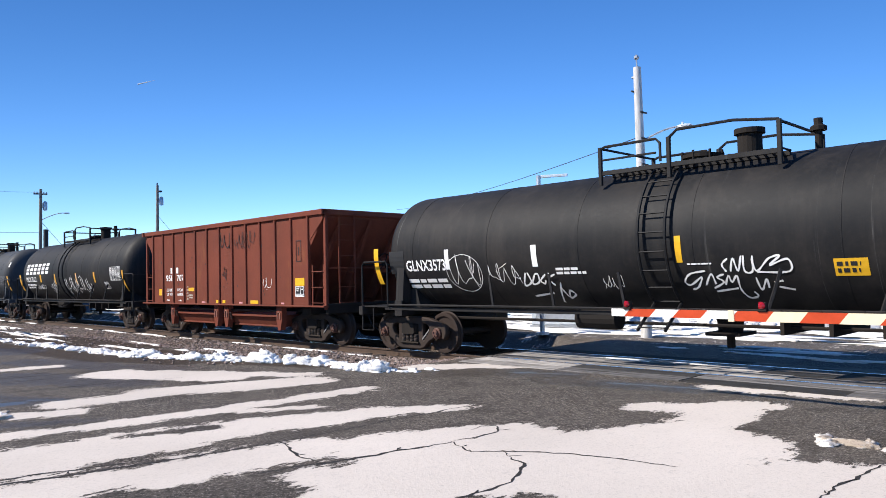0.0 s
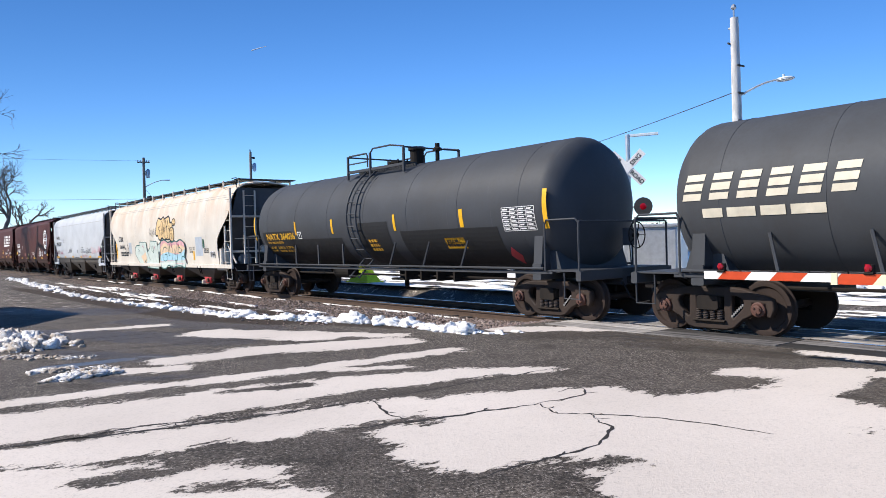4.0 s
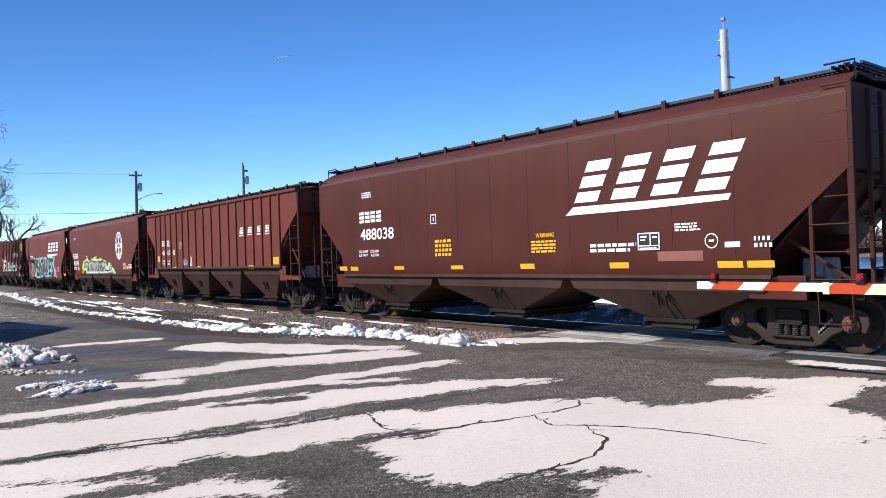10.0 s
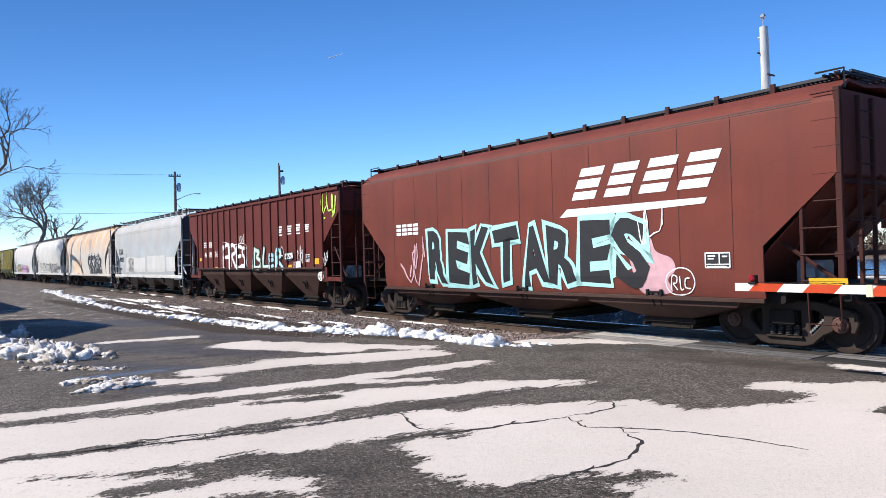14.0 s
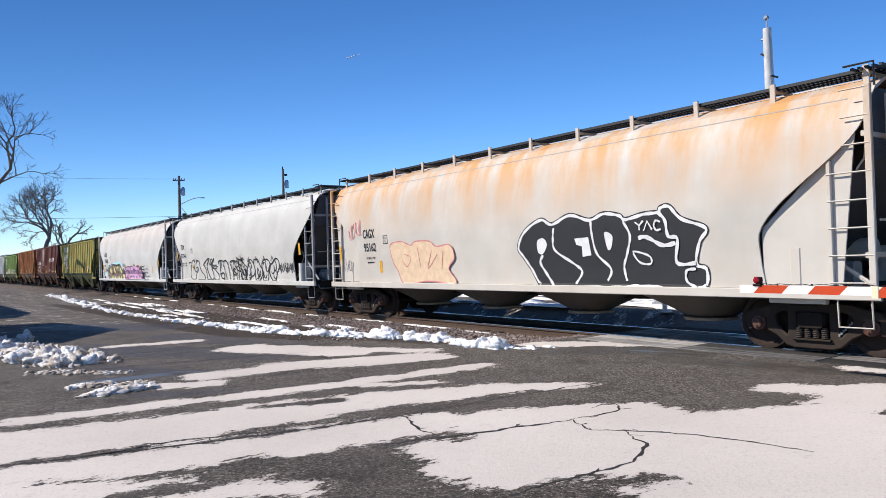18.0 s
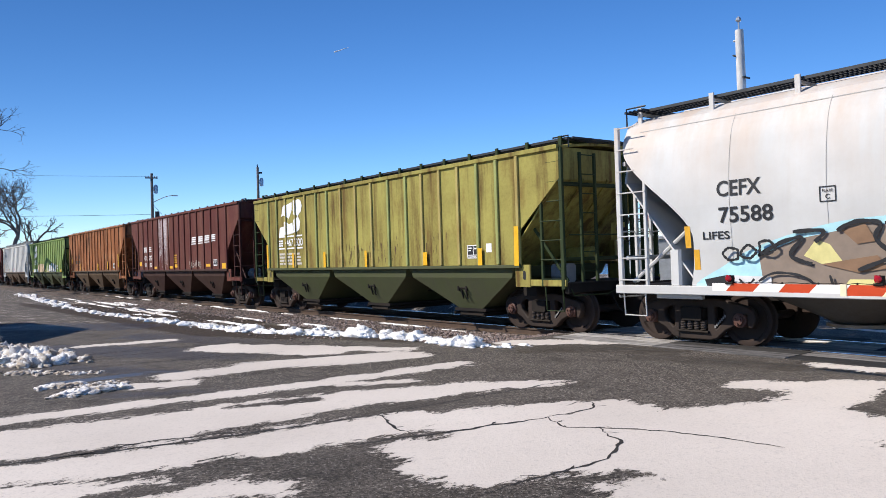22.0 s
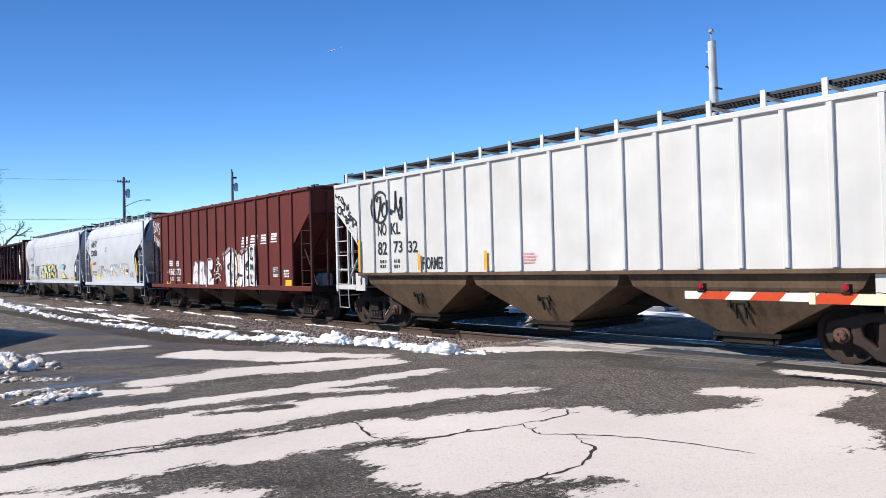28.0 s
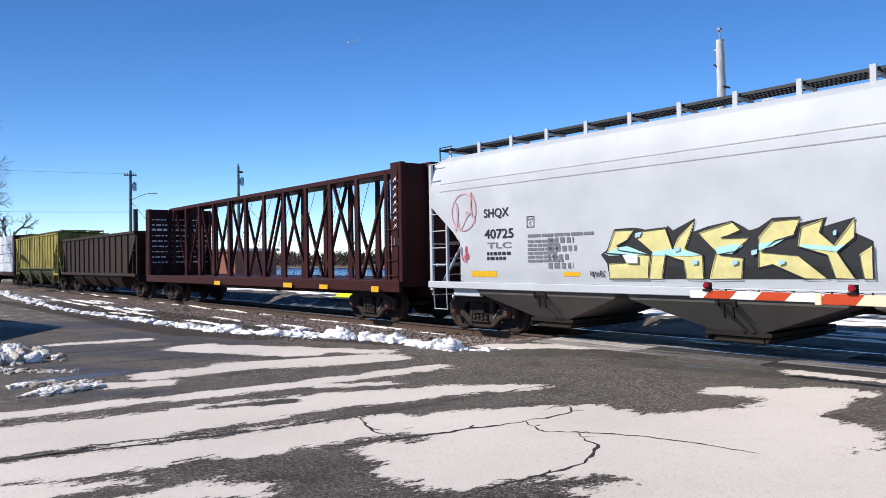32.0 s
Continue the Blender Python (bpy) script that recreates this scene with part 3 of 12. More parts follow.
# ---- snow ----
def blob(soup, x, y, z, rx, ry, rz, seed, rough=0.35, n=9, m=6):
    """A lumpy squashed ball."""
    verts = []
    off = Vector((seed * 1.37 % 97, seed * 2.11 % 89, seed * 0.73 % 71))
    for i in range(m + 1):
        th = math.pi * i / m
        for k in range(n):
            ph = 2 * math.pi * (k + 0.5 * (i % 2)) / n
            d = Vector((math.sin(th) * math.cos(ph), math.sin(th) * math.sin(ph), math.cos(th)))
            q = 1 + rough * noise.noise(d * 1.3 + off) + rough * 0.7 * noise.noise(d * 2.9 + off) + rough * 0.4 * noise.noise(d * 6.3 + off)
            verts.append((x + d.x * rx * q, y + d.y * ry * q, z + d.z * rz * q))
    faces = [(i * n + k, (i + 1) * n + k, (i + 1) * n + (k + 1) % n, i * n + (k + 1) % n) for i in range(m) for k in range(n)]
    soup.add(verts, faces)


def along(path, u):
    seg = [math.hypot(b[0] - a[0], b[1] - a[1]) for a, b in zip(path, path[1:])]
    d = u * sum(seg)
    for (a, b), l in zip(zip(path, path[1:]), seg):
        if d <= l:
            return a[0] + (b[0] - a[0]) * d / l, a[1] + (b[1] - a[1]) * d / l
        d -= l
    return path[-1]


def ridge(name, label, path, count, width, size, mat, seed, flat=0.7, base=-0.02, bed=0.0):
    r = random.Random(seed)
    s = Soup()
    long = sum(math.hypot(q[0] - p[0], q[1] - p[1]) for p, q in zip(path, path[1:]))
    if bed:
        for k in range(int(long / 0.55)):
            u = (k + r.random()) * 0.55 / long
            if noise.noise(Vector((u * long * 0.35, seed, 0))) < -0.12:
                continue
            x, y = along(path, u)
            blob(s, x, y + r.gauss(0, width * 0.4), base, bed * r.uniform(1.2, 2.6), bed * r.uniform(0.6, 1.3), bed * r.uniform(0.25, 0.45), seed * 3000 + k, 0.6, 18, 8)
    for k in range(count):
        u = r.random()
        x, y = along(path, u)
        clump = 0.55 + 0.9 * max(0.0, 0.5 + noise.noise(Vector((u * long * 0.8, seed * 3.1, 0))))
        q = size * clump * (0.25 + 1.0 * r.random() ** 2.6)
        w = r.gauss(0, width)
        blob(s, x + r.gauss(0, width), y + w, base + q * flat * 0.35, q * r.uniform(0.8, 1.7), q * r.uniform(0.7, 1.3), q * flat * r.uniform(0.7, 1.2), seed * 1000 + k, 0.75, 14, 9)
    ob = part(name, s, mat, smooth="all")
    tagged(ob, label, "snow", kind="stuff")
    return ob


ridge("snow_bank", "low bank of lumpy white snow along the ballast", [(-58, 7.3), (-44, 6.6), (-31, 6.1), (-23.5, 6.6), (-18, 6.9), (-15, 7.9), (-12.9, 8.7), (-11.0, 8.9)], 380, 0.14, 0.11, M["snow_bank"], 1, 0.6, bed=0.15)
ridge("snow_lumps", "rounded white snow lumps at the road edge", [(-20.5, 6.9), (-17.5, 7.2), (-14.2, 8.2), (-12.9, 8.75), (-11.6, 8.75), (-10.9, 8.7)], 260, 0.15, 0.115, M["snow"], 2, 0.75, bed=0.2)
ridge("snow_heap", "knee-high heap of packed white snow", [(-10.98, 8.72), (-10.72, 8.72)], 26, 0.09, 0.13, M["snow"], 3, 0.95, bed=0.13)
ridge("snow_pile_left", "ploughed pile of dirty snow chunks", [(-21.0, 1.3), (-17.5, 1.85), (-15.6, 2.05), (-14.6, 2.3)], 420, 0.28, 0.14, M["snow_dirty"], 4, 0.85, bed=0.3)
ridge("snow_pile_white", "greyish snow chunks on the ploughed pile", [(-19.0, 1.5), (-16.2, 2.05), (-14.9, 2.25)], 60, 0.2, 0.11, M["snow_grey"], 5, 0.9)
ridge("slush_ridge", "grey slush ridges left by tyres", [(-14.2, 1.5), (-13.2, 2.3), (-12.9, 2.75)], 150, 0.08, 0.065, M["slush"], 6, 0.45, bed=0.11)
ridge("slush_ridge", "grey slush ridges left by tyres", [(-11.9, 1.75), (-11.75, 2.3), (-11.55, 2.75)], 150, 0.09, 0.07, M["snow_dirty"], 7, 0.4, bed=0.13)
ridge("slush_ridge", "grey slush ridges left by tyres", [(-11.0, 1.8), (-11.15, 2.6)], 120, 0.08, 0.065, M["snow_dirty"], 8, 0.4, bed=0.12)
ridge("snow_bank_right", "melting snow ridge on wet gravelly asphalt", [(-2.7, 7.95), (-2.2, 7.85), (-1.6, 8.05), (0.0, 8.4)], 90, 0.07, 0.07, M["snow_dirty"], 9, 0.45, bed=0.14)
ridge("snow_far", "snow bank beyond the crossing", [(-15.5, 20.4), (-12.2, 21.2), (-9.4, 21.9), (-5.0, 22.6)], 200, 0.3, 0.24, M["snow"], 11, 0.75, bed=0.3)
ridge("snow_mound", "white ploughed mound of snow on the far lot", [(-10.7, 21.7), (-9.9, 21.8)], 46, 0.22, 0.34, M["snow"], 12, 0.95, bed=0.3)


def sheets(name, label, boxes, mat, seed):
    """Thin left-over snow in long flat patches."""
    r = random.Random(seed)
    s = Soup()
    k = 0
    for x0, x1, y0, y1, z, n, lx, ly in boxes:
        for _ in range(n):
            k += 1
            x, y = r.uniform(x0, x1), r.uniform(y0, y1)
            blob(s, x, y, z, lx * r.uniform(0.4, 1.5), ly * r.uniform(0.5, 1.6), 0.035, seed * 777 + k, 0.9, 22, 4)
    ob = part(name, s, mat, smooth="all")
    tagged(ob, label, "snow", kind="stuff")


sheets("snow_patches", "thin left-over snow strips on the gravel", [(-40, -15, 7.4, 9.0, -0.01, 18, 1.0, 0.07), (-45, -24, 6.8, 8.2, -0.01, 8, 1.5, 0.12), (-40, -11.5, 9.4, 10.0, -0.33, 20, 0.7, 0.05), (-60, -11.3, 11.0, 11.25, -0.165, 24, 0.8, 0.045), (-60, -12, 13.9, 14.4, -0.17, 40, 1.2, 0.1)], M["snow_grey"], 21)
sheets("lot_snow", "snow left on the far paved lot", [(-60, 0, 18.4, 40, 0.0, 120, 2.6, 0.5), (-46, -3, 18.2, 27, 0.0, 170, 1.7, 0.32), (-60, -12, 17, 22, 0.0, 50, 1.8, 0.25), (-12, 0, 20, 40, 0.0, 30, 2.5, 0.4)], M["snow"], 22)
sheets("crossing_ice", "thin refrozen slush on the crossing planks", [(-8.4, -5.6, 12.2, 13.0, -0.02, 5, 0.5, 0.08), (-9.0, -4.0, 14.4, 16.5, -0.02, 9, 0.7, 0.14)], M["snow"], 24)
sheets("road_ice", "thin slush film on the road edge", [(-10.7, -10.0, 8.5, 9.5, -0.015, 6, 0.13, 0.09)], M["snow"], 23)


# ---- crossing gate ----
def gate():
    g = thing("crossing_gate", "lowered crossing gate arm with red and white slanted stripes", "crossing gate")
    y0 = 9.0
    edges = [-5.83, -5.63, -5.24, -4.90, -4.51, -4.12, -3.68, -3.29, -2.86, -2.45, -2.02, -1.58, -1.12, -0.65, -0.15, 0.35, 0.9, 1.45]
    names = ["white", "red"]
    for k, (a, b) in enumerate(zip(edges, edges[1:])):
        thick = 0.105 if a < -4.2 else 0.125
        sl = 0.10
        top = 1.212 - 0.003 * (a + 5.83)
        zt, zb = top, top - thick
        s0, s1 = (0 if k == 0 else sl), sl
        s = Soup().prism([(a, zb), (b, zb), (b + s1, zt), (a + s0, zt)], y0 - 0.018, y0 + 0.018)
        mat = M["gate_red"] if k % 2 else (M["gate_white"] if a < -4.2 else M["gate_cream"])
        part("stripe", s, mat, g, "orange-red reflective stripe" if k % 2 else "white reflective stripe")
    jn = Soup().bbox(-4.14, -4.06, y0 - 0.026, y0 + 0.026, 1.075, 1.215, 0.006)
    part("joint", jn, M["gate_cream"], g)
    for x in (-5.57, -3.71, -1.4):
        b = Soup().bbox(x - 0.05, x + 0.05, y0 - 0.045, y0 + 0.045, 1.20, 1.232, 0.01)
        b.bbox(x - 0.02, x + 0.052, y0 - 0.036, y0 + 0.036, 1.23, 1.318, 0.014)
        lamp = part("gate_lamp", b, M["underframe"], g, "small red warning lamp on the arm")
        ln = Soup()
        for sy in (-1, 1):
            ln.lathe([(y0 + sy * 0.03, 0.044), (y0 + sy * 0.048, 0.041), (y0 + sy * 0.062, 0.02)], "y", 12, (x, 0, 1.277))
        ln.bbox(x - 0.047, x + 0.01, y0 - 0.033, y0 + 0.033, 1.238, 1.322, 0.016)
        part("lens", ln, M["red_lens"], lamp, "red glass lens")
    w = Soup()
    w.tube([(-5.57 + 0.1 * k, y0, 1.226 + 0.008 * math.sin(k * 2.4) - 0.0003 * k) for k in range(60)], 0.006, 4)
    for k in range(9):
        w.lathe([(1.20, 0.012), (1.235, 0.012)], "z", 6, (-5.3 + 0.45 * k, y0, -0.0012 * k))
    part("lamp_cable", w, M["underframe"], g, "black cable clipped along the arm")
    m = Soup().lathe([(0, 0.12), (0.05, 0.12), (0.06, 0.075), (3.4, 0.07)], "z", 12, (1.6, y0, 0))
    m.bbox(1.42, 1.8, y0 - 0.2, y0 + 0.2, 0.8, 1.5, 0.03)
    part("mast", m, M["grey_part0"], g)


M["gate_red"] = plain("gate_red", (0.50, 0.055, 0.012), 0.4, 0, 0.12, 8)
M["gate_white"] = plain("gate_white", (0.78, 0.74, 0.70), 0.4, 0, 0.08, 8)
M["gate_cream"] = plain("gate_cream", (0.78, 0.66, 0.44), 0.4, 0, 0.08, 8)
M["red_lens"] = plain("red_lens", (0.30, 0.004, 0.012), 0.15, 0, 0.1, 8, 0.6)
M["grey_part0"] = plain("grey_part0", (0.45, 0.46, 0.47), 0.4, 0.6)
gate()


# ---- poles and wires ----
def wire(name, a, b, sag, r=0.012):
    pts = []
    for k in range(17):
        u = k / 16
        p = Vector(a).lerp(Vector(b), u)
        p.z -= sag * 4 * u * (1 - u)
        pts.append(p)
    ob = part(name, Soup().tube(pts, r, 4), M["underframe0"])
    return tagged(ob, "thin dark overhead wire between poles", "wire")


M["underframe0"] = plain("underframe0", (0.03, 0.03, 0.032), 0.6)
M["galv"] = plain("galv", (0.52, 0.54, 0.56), 0.4, 0.6)
M["lamp_head"] = plain("lamp_head", (0.62, 0.66, 0.68), 0.4, 0.2)


def white_pole():
    x, y = polar(30.5, 20.4)
    p = thing("street_lamp", "white-painted wooden pole with a curved street lamp arm", "street lamp", m=pose(x, y, 0))
    s = Soup().tube([(0, 0, -0.3), (0.02, 0, 2.5), (0.0, 0, 5.0), (-0.02, 0, 7.25)], 0.155, 12, 0.105)
    part("pole", s, M["pole_white"], p, smooth=True)
    for z, q in ((3.3, 0.15), (2.2, 0.16)):
        part("band", Soup().lathe([(z, q), (z + 0.06, q)], "z", 12), M["galv"], p)
    f = Soup().tube([(-0.03, 0, 7.2), (-0.03, 0, 7.48)], 0.022, 5)
    f.lathe([(7.46, 0.03), (7.5, 0.075), (7.56, 0.06), (7.6, 0.02)], "z", 8, (-0.03, 0, 0))
    part("bracket", Soup().bbox(-0.18, 0.0, -0.03, 0.03, 6.98, 7.03, 0.01), M["grey_part0"], p)
    part("insulator", f, M["grey_part0"], p)
    for z, q in ((6.0, 0.13), (5.3, 0.14), (6.6, -0.12), (4.6, 0.13)):
        part("bolt", Soup().lathe([(-0.15, 0.025), (0.15, 0.025)], "y", 6, (q, 0, z)), M["underframe0"], p)
    # the arm reaches sideways, towards the crossing
    ax, ay = 0.88, 0.48
    pts = []
    for k in range(9):
        u = k / 8
        d = 0.98 * u
        pts.append((ax * d, ay * d, 5.2 + 0.36 * math.sin(u * 1.5)))
    part("lamp_arm", Soup().tube(pts, 0.025, 6), M["galv"], p)
    h = Soup()
    blob(h, ax * 1.13, ay * 1.13, 5.56, 0.24, 0.15, 0.06, 5, 0.05, 12, 8)
    h.lathe([(5.6, 0.03), (5.68, 0.03)], "z", 8, (ax * 1.1, ay * 1.1, 0))
    part("lamp_head", h, M["lamp_head"], p)
    return x, y


def utility_pole(az, dist, height, label, lamp, arm=True):
    x, y = polar(az, dist)
    p = thing("utility_pole", label, "utility pole", "wooden utility poles", m=pose(x, y, 0, 0, 0, az))
    s = Soup().tube([(0, 0, -0.3), (0, 0, height * 0.5), (0.03, 0, height)], 0.2, 10, 0.13)
    part("pole", s, M["pole_wood"], p, smooth=True)
    if arm:
        part("crossarm", Soup().bbox(-0.62, 0.62, -0.06, 0.06, height - 0.55, height - 0.42, 0.01), M["pole_wood"], p)
        for q in (-0.55, -0.3, 0.3, 0.55):
            part("insulator", Soup().lathe([(height - 0.42, 0.03), (height - 0.36, 0.06), (height - 0.28, 0.06), (height - 0.25, 0.02)], "z", 8, (q, 0, 0)), M["grey_part0"], p)
    else:
        part("insulator", Soup().lathe([(height, 0.03), (height + 0.1, 0.07), (height + 0.25, 0.06), (height + 0.3, 0.02)], "z", 8), M["underframe0"], p)
        part("bracket", Soup().bbox(0, 0.5, -0.05, 0.05, height - 0.75, height - 0.55, 0.01), M["underframe0"], p)
    c = Soup().lathe([(height - 2.15, 0.05), (height - 2.1, 0.2), (height - 1.35, 0.2), (height - 1.27, 0.15), (height - 1.2, 0.06)], "z", 14, (0.42, 0, 0))
    c.bbox(0.1, 0.3, -0.05, 0.05, height - 1.9, height - 1.4, 0.01)
    part("transformer", c, M["galv"], p, "grey pole-mounted transformer can", smooth=True)
    if lamp:
        pts = [(0.1 + 2.1 * u, 0, height - 3.1 + 0.75 * math.sin(u * 1.6)) for u in (0, 0.15, 0.3, 0.5, 0.7, 0.85, 1.0)]
        part("lamp_arm", Soup().tube(pts, 0.04, 6), M["galv"], p)
        part("lamp_head", Soup().bbox(2.1, 2.6, -0.12, 0.12, height - 2.42, height - 2.3, 0.03), M["lamp_head"], p)
    part("guy_wire", Soup().tube([(0, 0, height - 3.2), (4.6, 0, height - 9)], 0.025, 4), M["underframe0"], p)
    return x, y


wp = white_pole()
pa = utility_pole(74.38, 84, 11.45, "tall grey wooden utility pole with transformer and lamp", True)
pb = utility_pole(66.9, 84, 12.2, "dark wooden utility pole with transformer", False, False)
wire("overhead_wire", (wp[0] - 0.1, wp[1], 5.35), (-45.5, 39.1, 7.3), 0.35)
wire("overhead_wire", (pa[0], pa[1], 7.1), (*polar(101, 88), 7.3), 0.3, 0.02)
wire("overhead_wire", (pa[0] - 0.3, pa[1], 11.15), (*polar(101, 88), 11.4), 0.3, 0.012)
dead = tagged(part("dead_pole", Soup().tube([(0, 0, -0.3), (0, 0, 7.6)], 0.26, 8, 0.24), M["underframe0"]), "dark cut-off pole beside the utility pole", "pole")
dead.location = (*polar(74.05, 87), 0)


def signal():
    x, y = polar(38.2, 21.5)
    p = thing("crossing_signal", "grey railroad crossing signal mast with white crossbuck and lamps", "crossing signal", m=pose(x, y, 0, 0, 0, 25))
    part("mast", Soup().lathe([(0, 0.2), (0.06, 0.2), (0.08, 0.07), (4.6, 0.065)], "z", 12), M["galv"], p)
    part("bracket_arm", Soup().bbox(0.0, 0.85, -0.03, 0.03, 4.52, 4.6, 0.01), M["lamp_head"], p)
    for k, a in enumerate((45, -45)):
        b = Soup().bbox(-0.62, 0.62, -0.012 - 0.012 * k, 0.0 - 0.012 * k, -0.115, 0.115, 0.003)
        o = part("crossbuck_blade", b, M["gate_white"], p)
        o.matrix_basis = pose(0, -0.09, 3.65, 0, a, 0)
        for sg in (-1, 1):
            word = ("RAIL", "ROAD") if k == 0 else ("CROS", "SING")
            w = text_mesh(word[0 if sg < 0 else 1], 0.17, 0.004)
            t = part("sign_lettering", w, M["black_lettering"], o)
            t.matrix_basis = pose(sg * 0.36 - 0.22, -0.018 - 0.012 * k, -0.06)
    for z in (2.55,):
        part("lamp_bar", Soup().bbox(-0.45, 0.45, -0.03, 0.03, z - 0.03, z + 0.03, 0.01), M["galv"], p)
        for x_ in (-0.42, 0.42):
            h = Soup().lathe([(-0.14, 0.26), (-0.12, 0.26), (-0.12, 0.12), (0.12, 0.1)], "y", 16, (x_, 0, z))
            lamp = part("signal_lamp", h, M["underframe0"], p, "black round lamp hood")
            part("lens", Soup().lathe([(-0.135, 0.11), (-0.15, 0.06), (-0.155, 0.01)], "y", 14, (x_, 0, z)), M["red_lens"], lamp)


def text_mesh(word, size, bold=0.0, shear=0.0):
    """Letters of the built-in font as a mesh, upright in x and z."""
    cu = bpy.data.curves.new("letters", "FONT")
    cu.body = word
    cu.size = size
    cu.offset = bold
    cu.shear = shear
    cu.resolution_u = 3
    ob = bpy.data.objects.new("letters", cu)
    me = bpy.data.meshes.new_from_object(ob)
    bpy.data.objects.remove(ob)
    bpy.data.curves.remove(cu)
    co = np.empty(len(me.vertices) * 3, np.float32)
    me.vertices.foreach_get("co", co)
    co = co.reshape(-1, 3)
    co = np.stack([co[:, 0], np.zeros(len(co), np.float32), co[:, 1]], 1)
    me.vertices.foreach_set("co", co.ravel())
    me.materials.clear()
    me.update()
    return me


signal()


# ---- bare trees ----
def bare_tree(x, y, height, lean, seed, label, spread=0.5, depth=7, trunk=0.42, z=0.0):
    r = random.Random(seed)
    wood, twigs = Soup(), Soup()

    def grow(p, d, length, rad, level):
        pts = [p]
        q = p.copy()
        dd = d.copy()
        n = 4 if level < 3 else 3
        for k in range(n):
            dd = (dd + Vector((r.gauss(0, 0.16), r.gauss(0, 0.16), r.gauss(0.03, 0.10)))).normalized()
            q = q + dd * length / n
            pts.append(q.copy())
        tgt = wood if level < 3 else twigs
        tgt.tube(pts, rad, 7 if level < 2 else (5 if level < 4 else 3), rad * 0.62)
        if level >= depth:
            return
        kids = 2 if level == 0 else r.choice((2, 2, 3))
        for k in range(kids):
            ax = dd.orthogonal()
            ax.rotate(Matrix.Rotation(r.uniform(0, 6.283), 3, dd))
            nd_ = dd.copy()
            nd_.rotate(Matrix.Rotation(r.uniform(0.28, 0.28 + spread), 3, ax))
            nd_.z += 0.05
            grow(q, nd_.normalized(), length * r.uniform(0.66, 0.86), rad * 0.66, level + 1)
        if level > 1 and r.random() < 0.6:
            mid = pts[len(pts) // 2]
            ax = dd.orthogonal()
            ax.rotate(Matrix.Rotation(r.uniform(0, 6.283), 3, dd))
            nd_ = dd.copy()
            nd_.rotate(Matrix.Rotation(r.uniform(0.5, 1.0), 3, ax))
            grow(mid, nd_.normalized(), length * 0.55, rad * 0.45, level + 2)

    tree = thing("bare_tree", label, "tree", "bare winter trees", m=pose(x, y, z))
    grow(Vector((0, 0, -0.3)), Vector((lean, 0, 1)).normalized(), height * 0.27, trunk, 0)
    part("trunk", wood, M["bark"], tree, smooth=True)
    part("crown", twigs, M["bark"], tree, "leafless grey-brown twigs")


bare_tree(*polar(86.6, 72), 19.5, 0.05, 11, "large bare winter tree with fine drooping twigs", 0.55, 9, 0.4)
bare_tree(*polar(83.6, 120), 16.5, 0.0, 12, "bare spreading winter tree beyond the railway", 0.62, 9, 0.5)
bare_tree(*polar(82.0, 124), 11.5, 0.5, 15, "bare leaning winter tree with crooked limbs", 0.6, 7, 0.5)


# ---- river and far bank ----
def river():
    m, t, b = shader("river_water")
    v = noise_out(t, 0.35, 4.0, 0.6, (0.5, 1.6, 1))
    t.links.new(mix(t, remap(t, v, 0.3, 0.7), (0.012, 0.035, 0.075), (0.02, 0.055, 0.11)), b.inputs["Base Color"])
    b.inputs["Roughness"].default_value = 0.22
    bump(t, b, v, 0.6, 0.3)
    s = Soup().add([(-1600, 50, -4.7), (1200, 50, -4.7), (1200, 309, -4.7), (-1600, 309, -4.7)], [(0, 1, 2, 3)])
    tagged(part("river", s, m), "wide calm blue river behind the railway", "water", kind="structure")
    r = random.Random(31)
    trunks, fuzz = Soup(), Soup()
    for k in range(2300):
        x = -720 + 700 * r.random()
        y = 311 + 14 * r.random()
        h = r.uniform(11, 16.5) * (0.85 + 0.25 * noise.noise(Vector((x * 0.02, 0, 3))))
        trunks.tube([(x, y, -4.6), (x + r.gauss(0, 0.4), y, -4.6 + h * 0.5), (x + r.gauss(0, 0.8), y, -4.6 + h)], 0.15, 3, 0.02)
        for q in range(16):
            z = -4.6 + h * r.uniform(0.25, 1.0)
            x2 = x + r.gauss(0, 1.5)
            fuzz.add([(x + r.gauss(0, 0.3), y, z - 1.8), (x2 + 0.06, y + r.gauss(0, 0.5), z), (x2 - 0.06, y, z + r.uniform(0.2, 0.8))], [(0, 1, 2)])
    for k in range(2600):
        x = -720 + 700 * r.random()
        z = -4.5
        fuzz.add([(x - 0.5, 311, z), (x + 0.5, 311, z), (x + r.gauss(0, 0.5), 311.5, z + r.uniform(0.8, 3.2))], [(0, 1, 2)])
    tagged(part("far_bank_trunks", trunks, M["far_wood"]), "bare brown tree trunks on the far river bank", "woods", kind="stuff")
    tagged(part("far_bank_twigs", fuzz, M["far_twig"]), "brown haze of bare twigs and brush on the far bank", "woods", kind="stuff")


M["far_wood"] = plain("far_wood", (0.16, 0.115, 0.085), 0.9, 0, 0.3, 0.05)
M["far_twig"] = plain("far_twig", (0.135, 0.088, 0.062), 0.9, 0, 0.35, 0.03)
river()


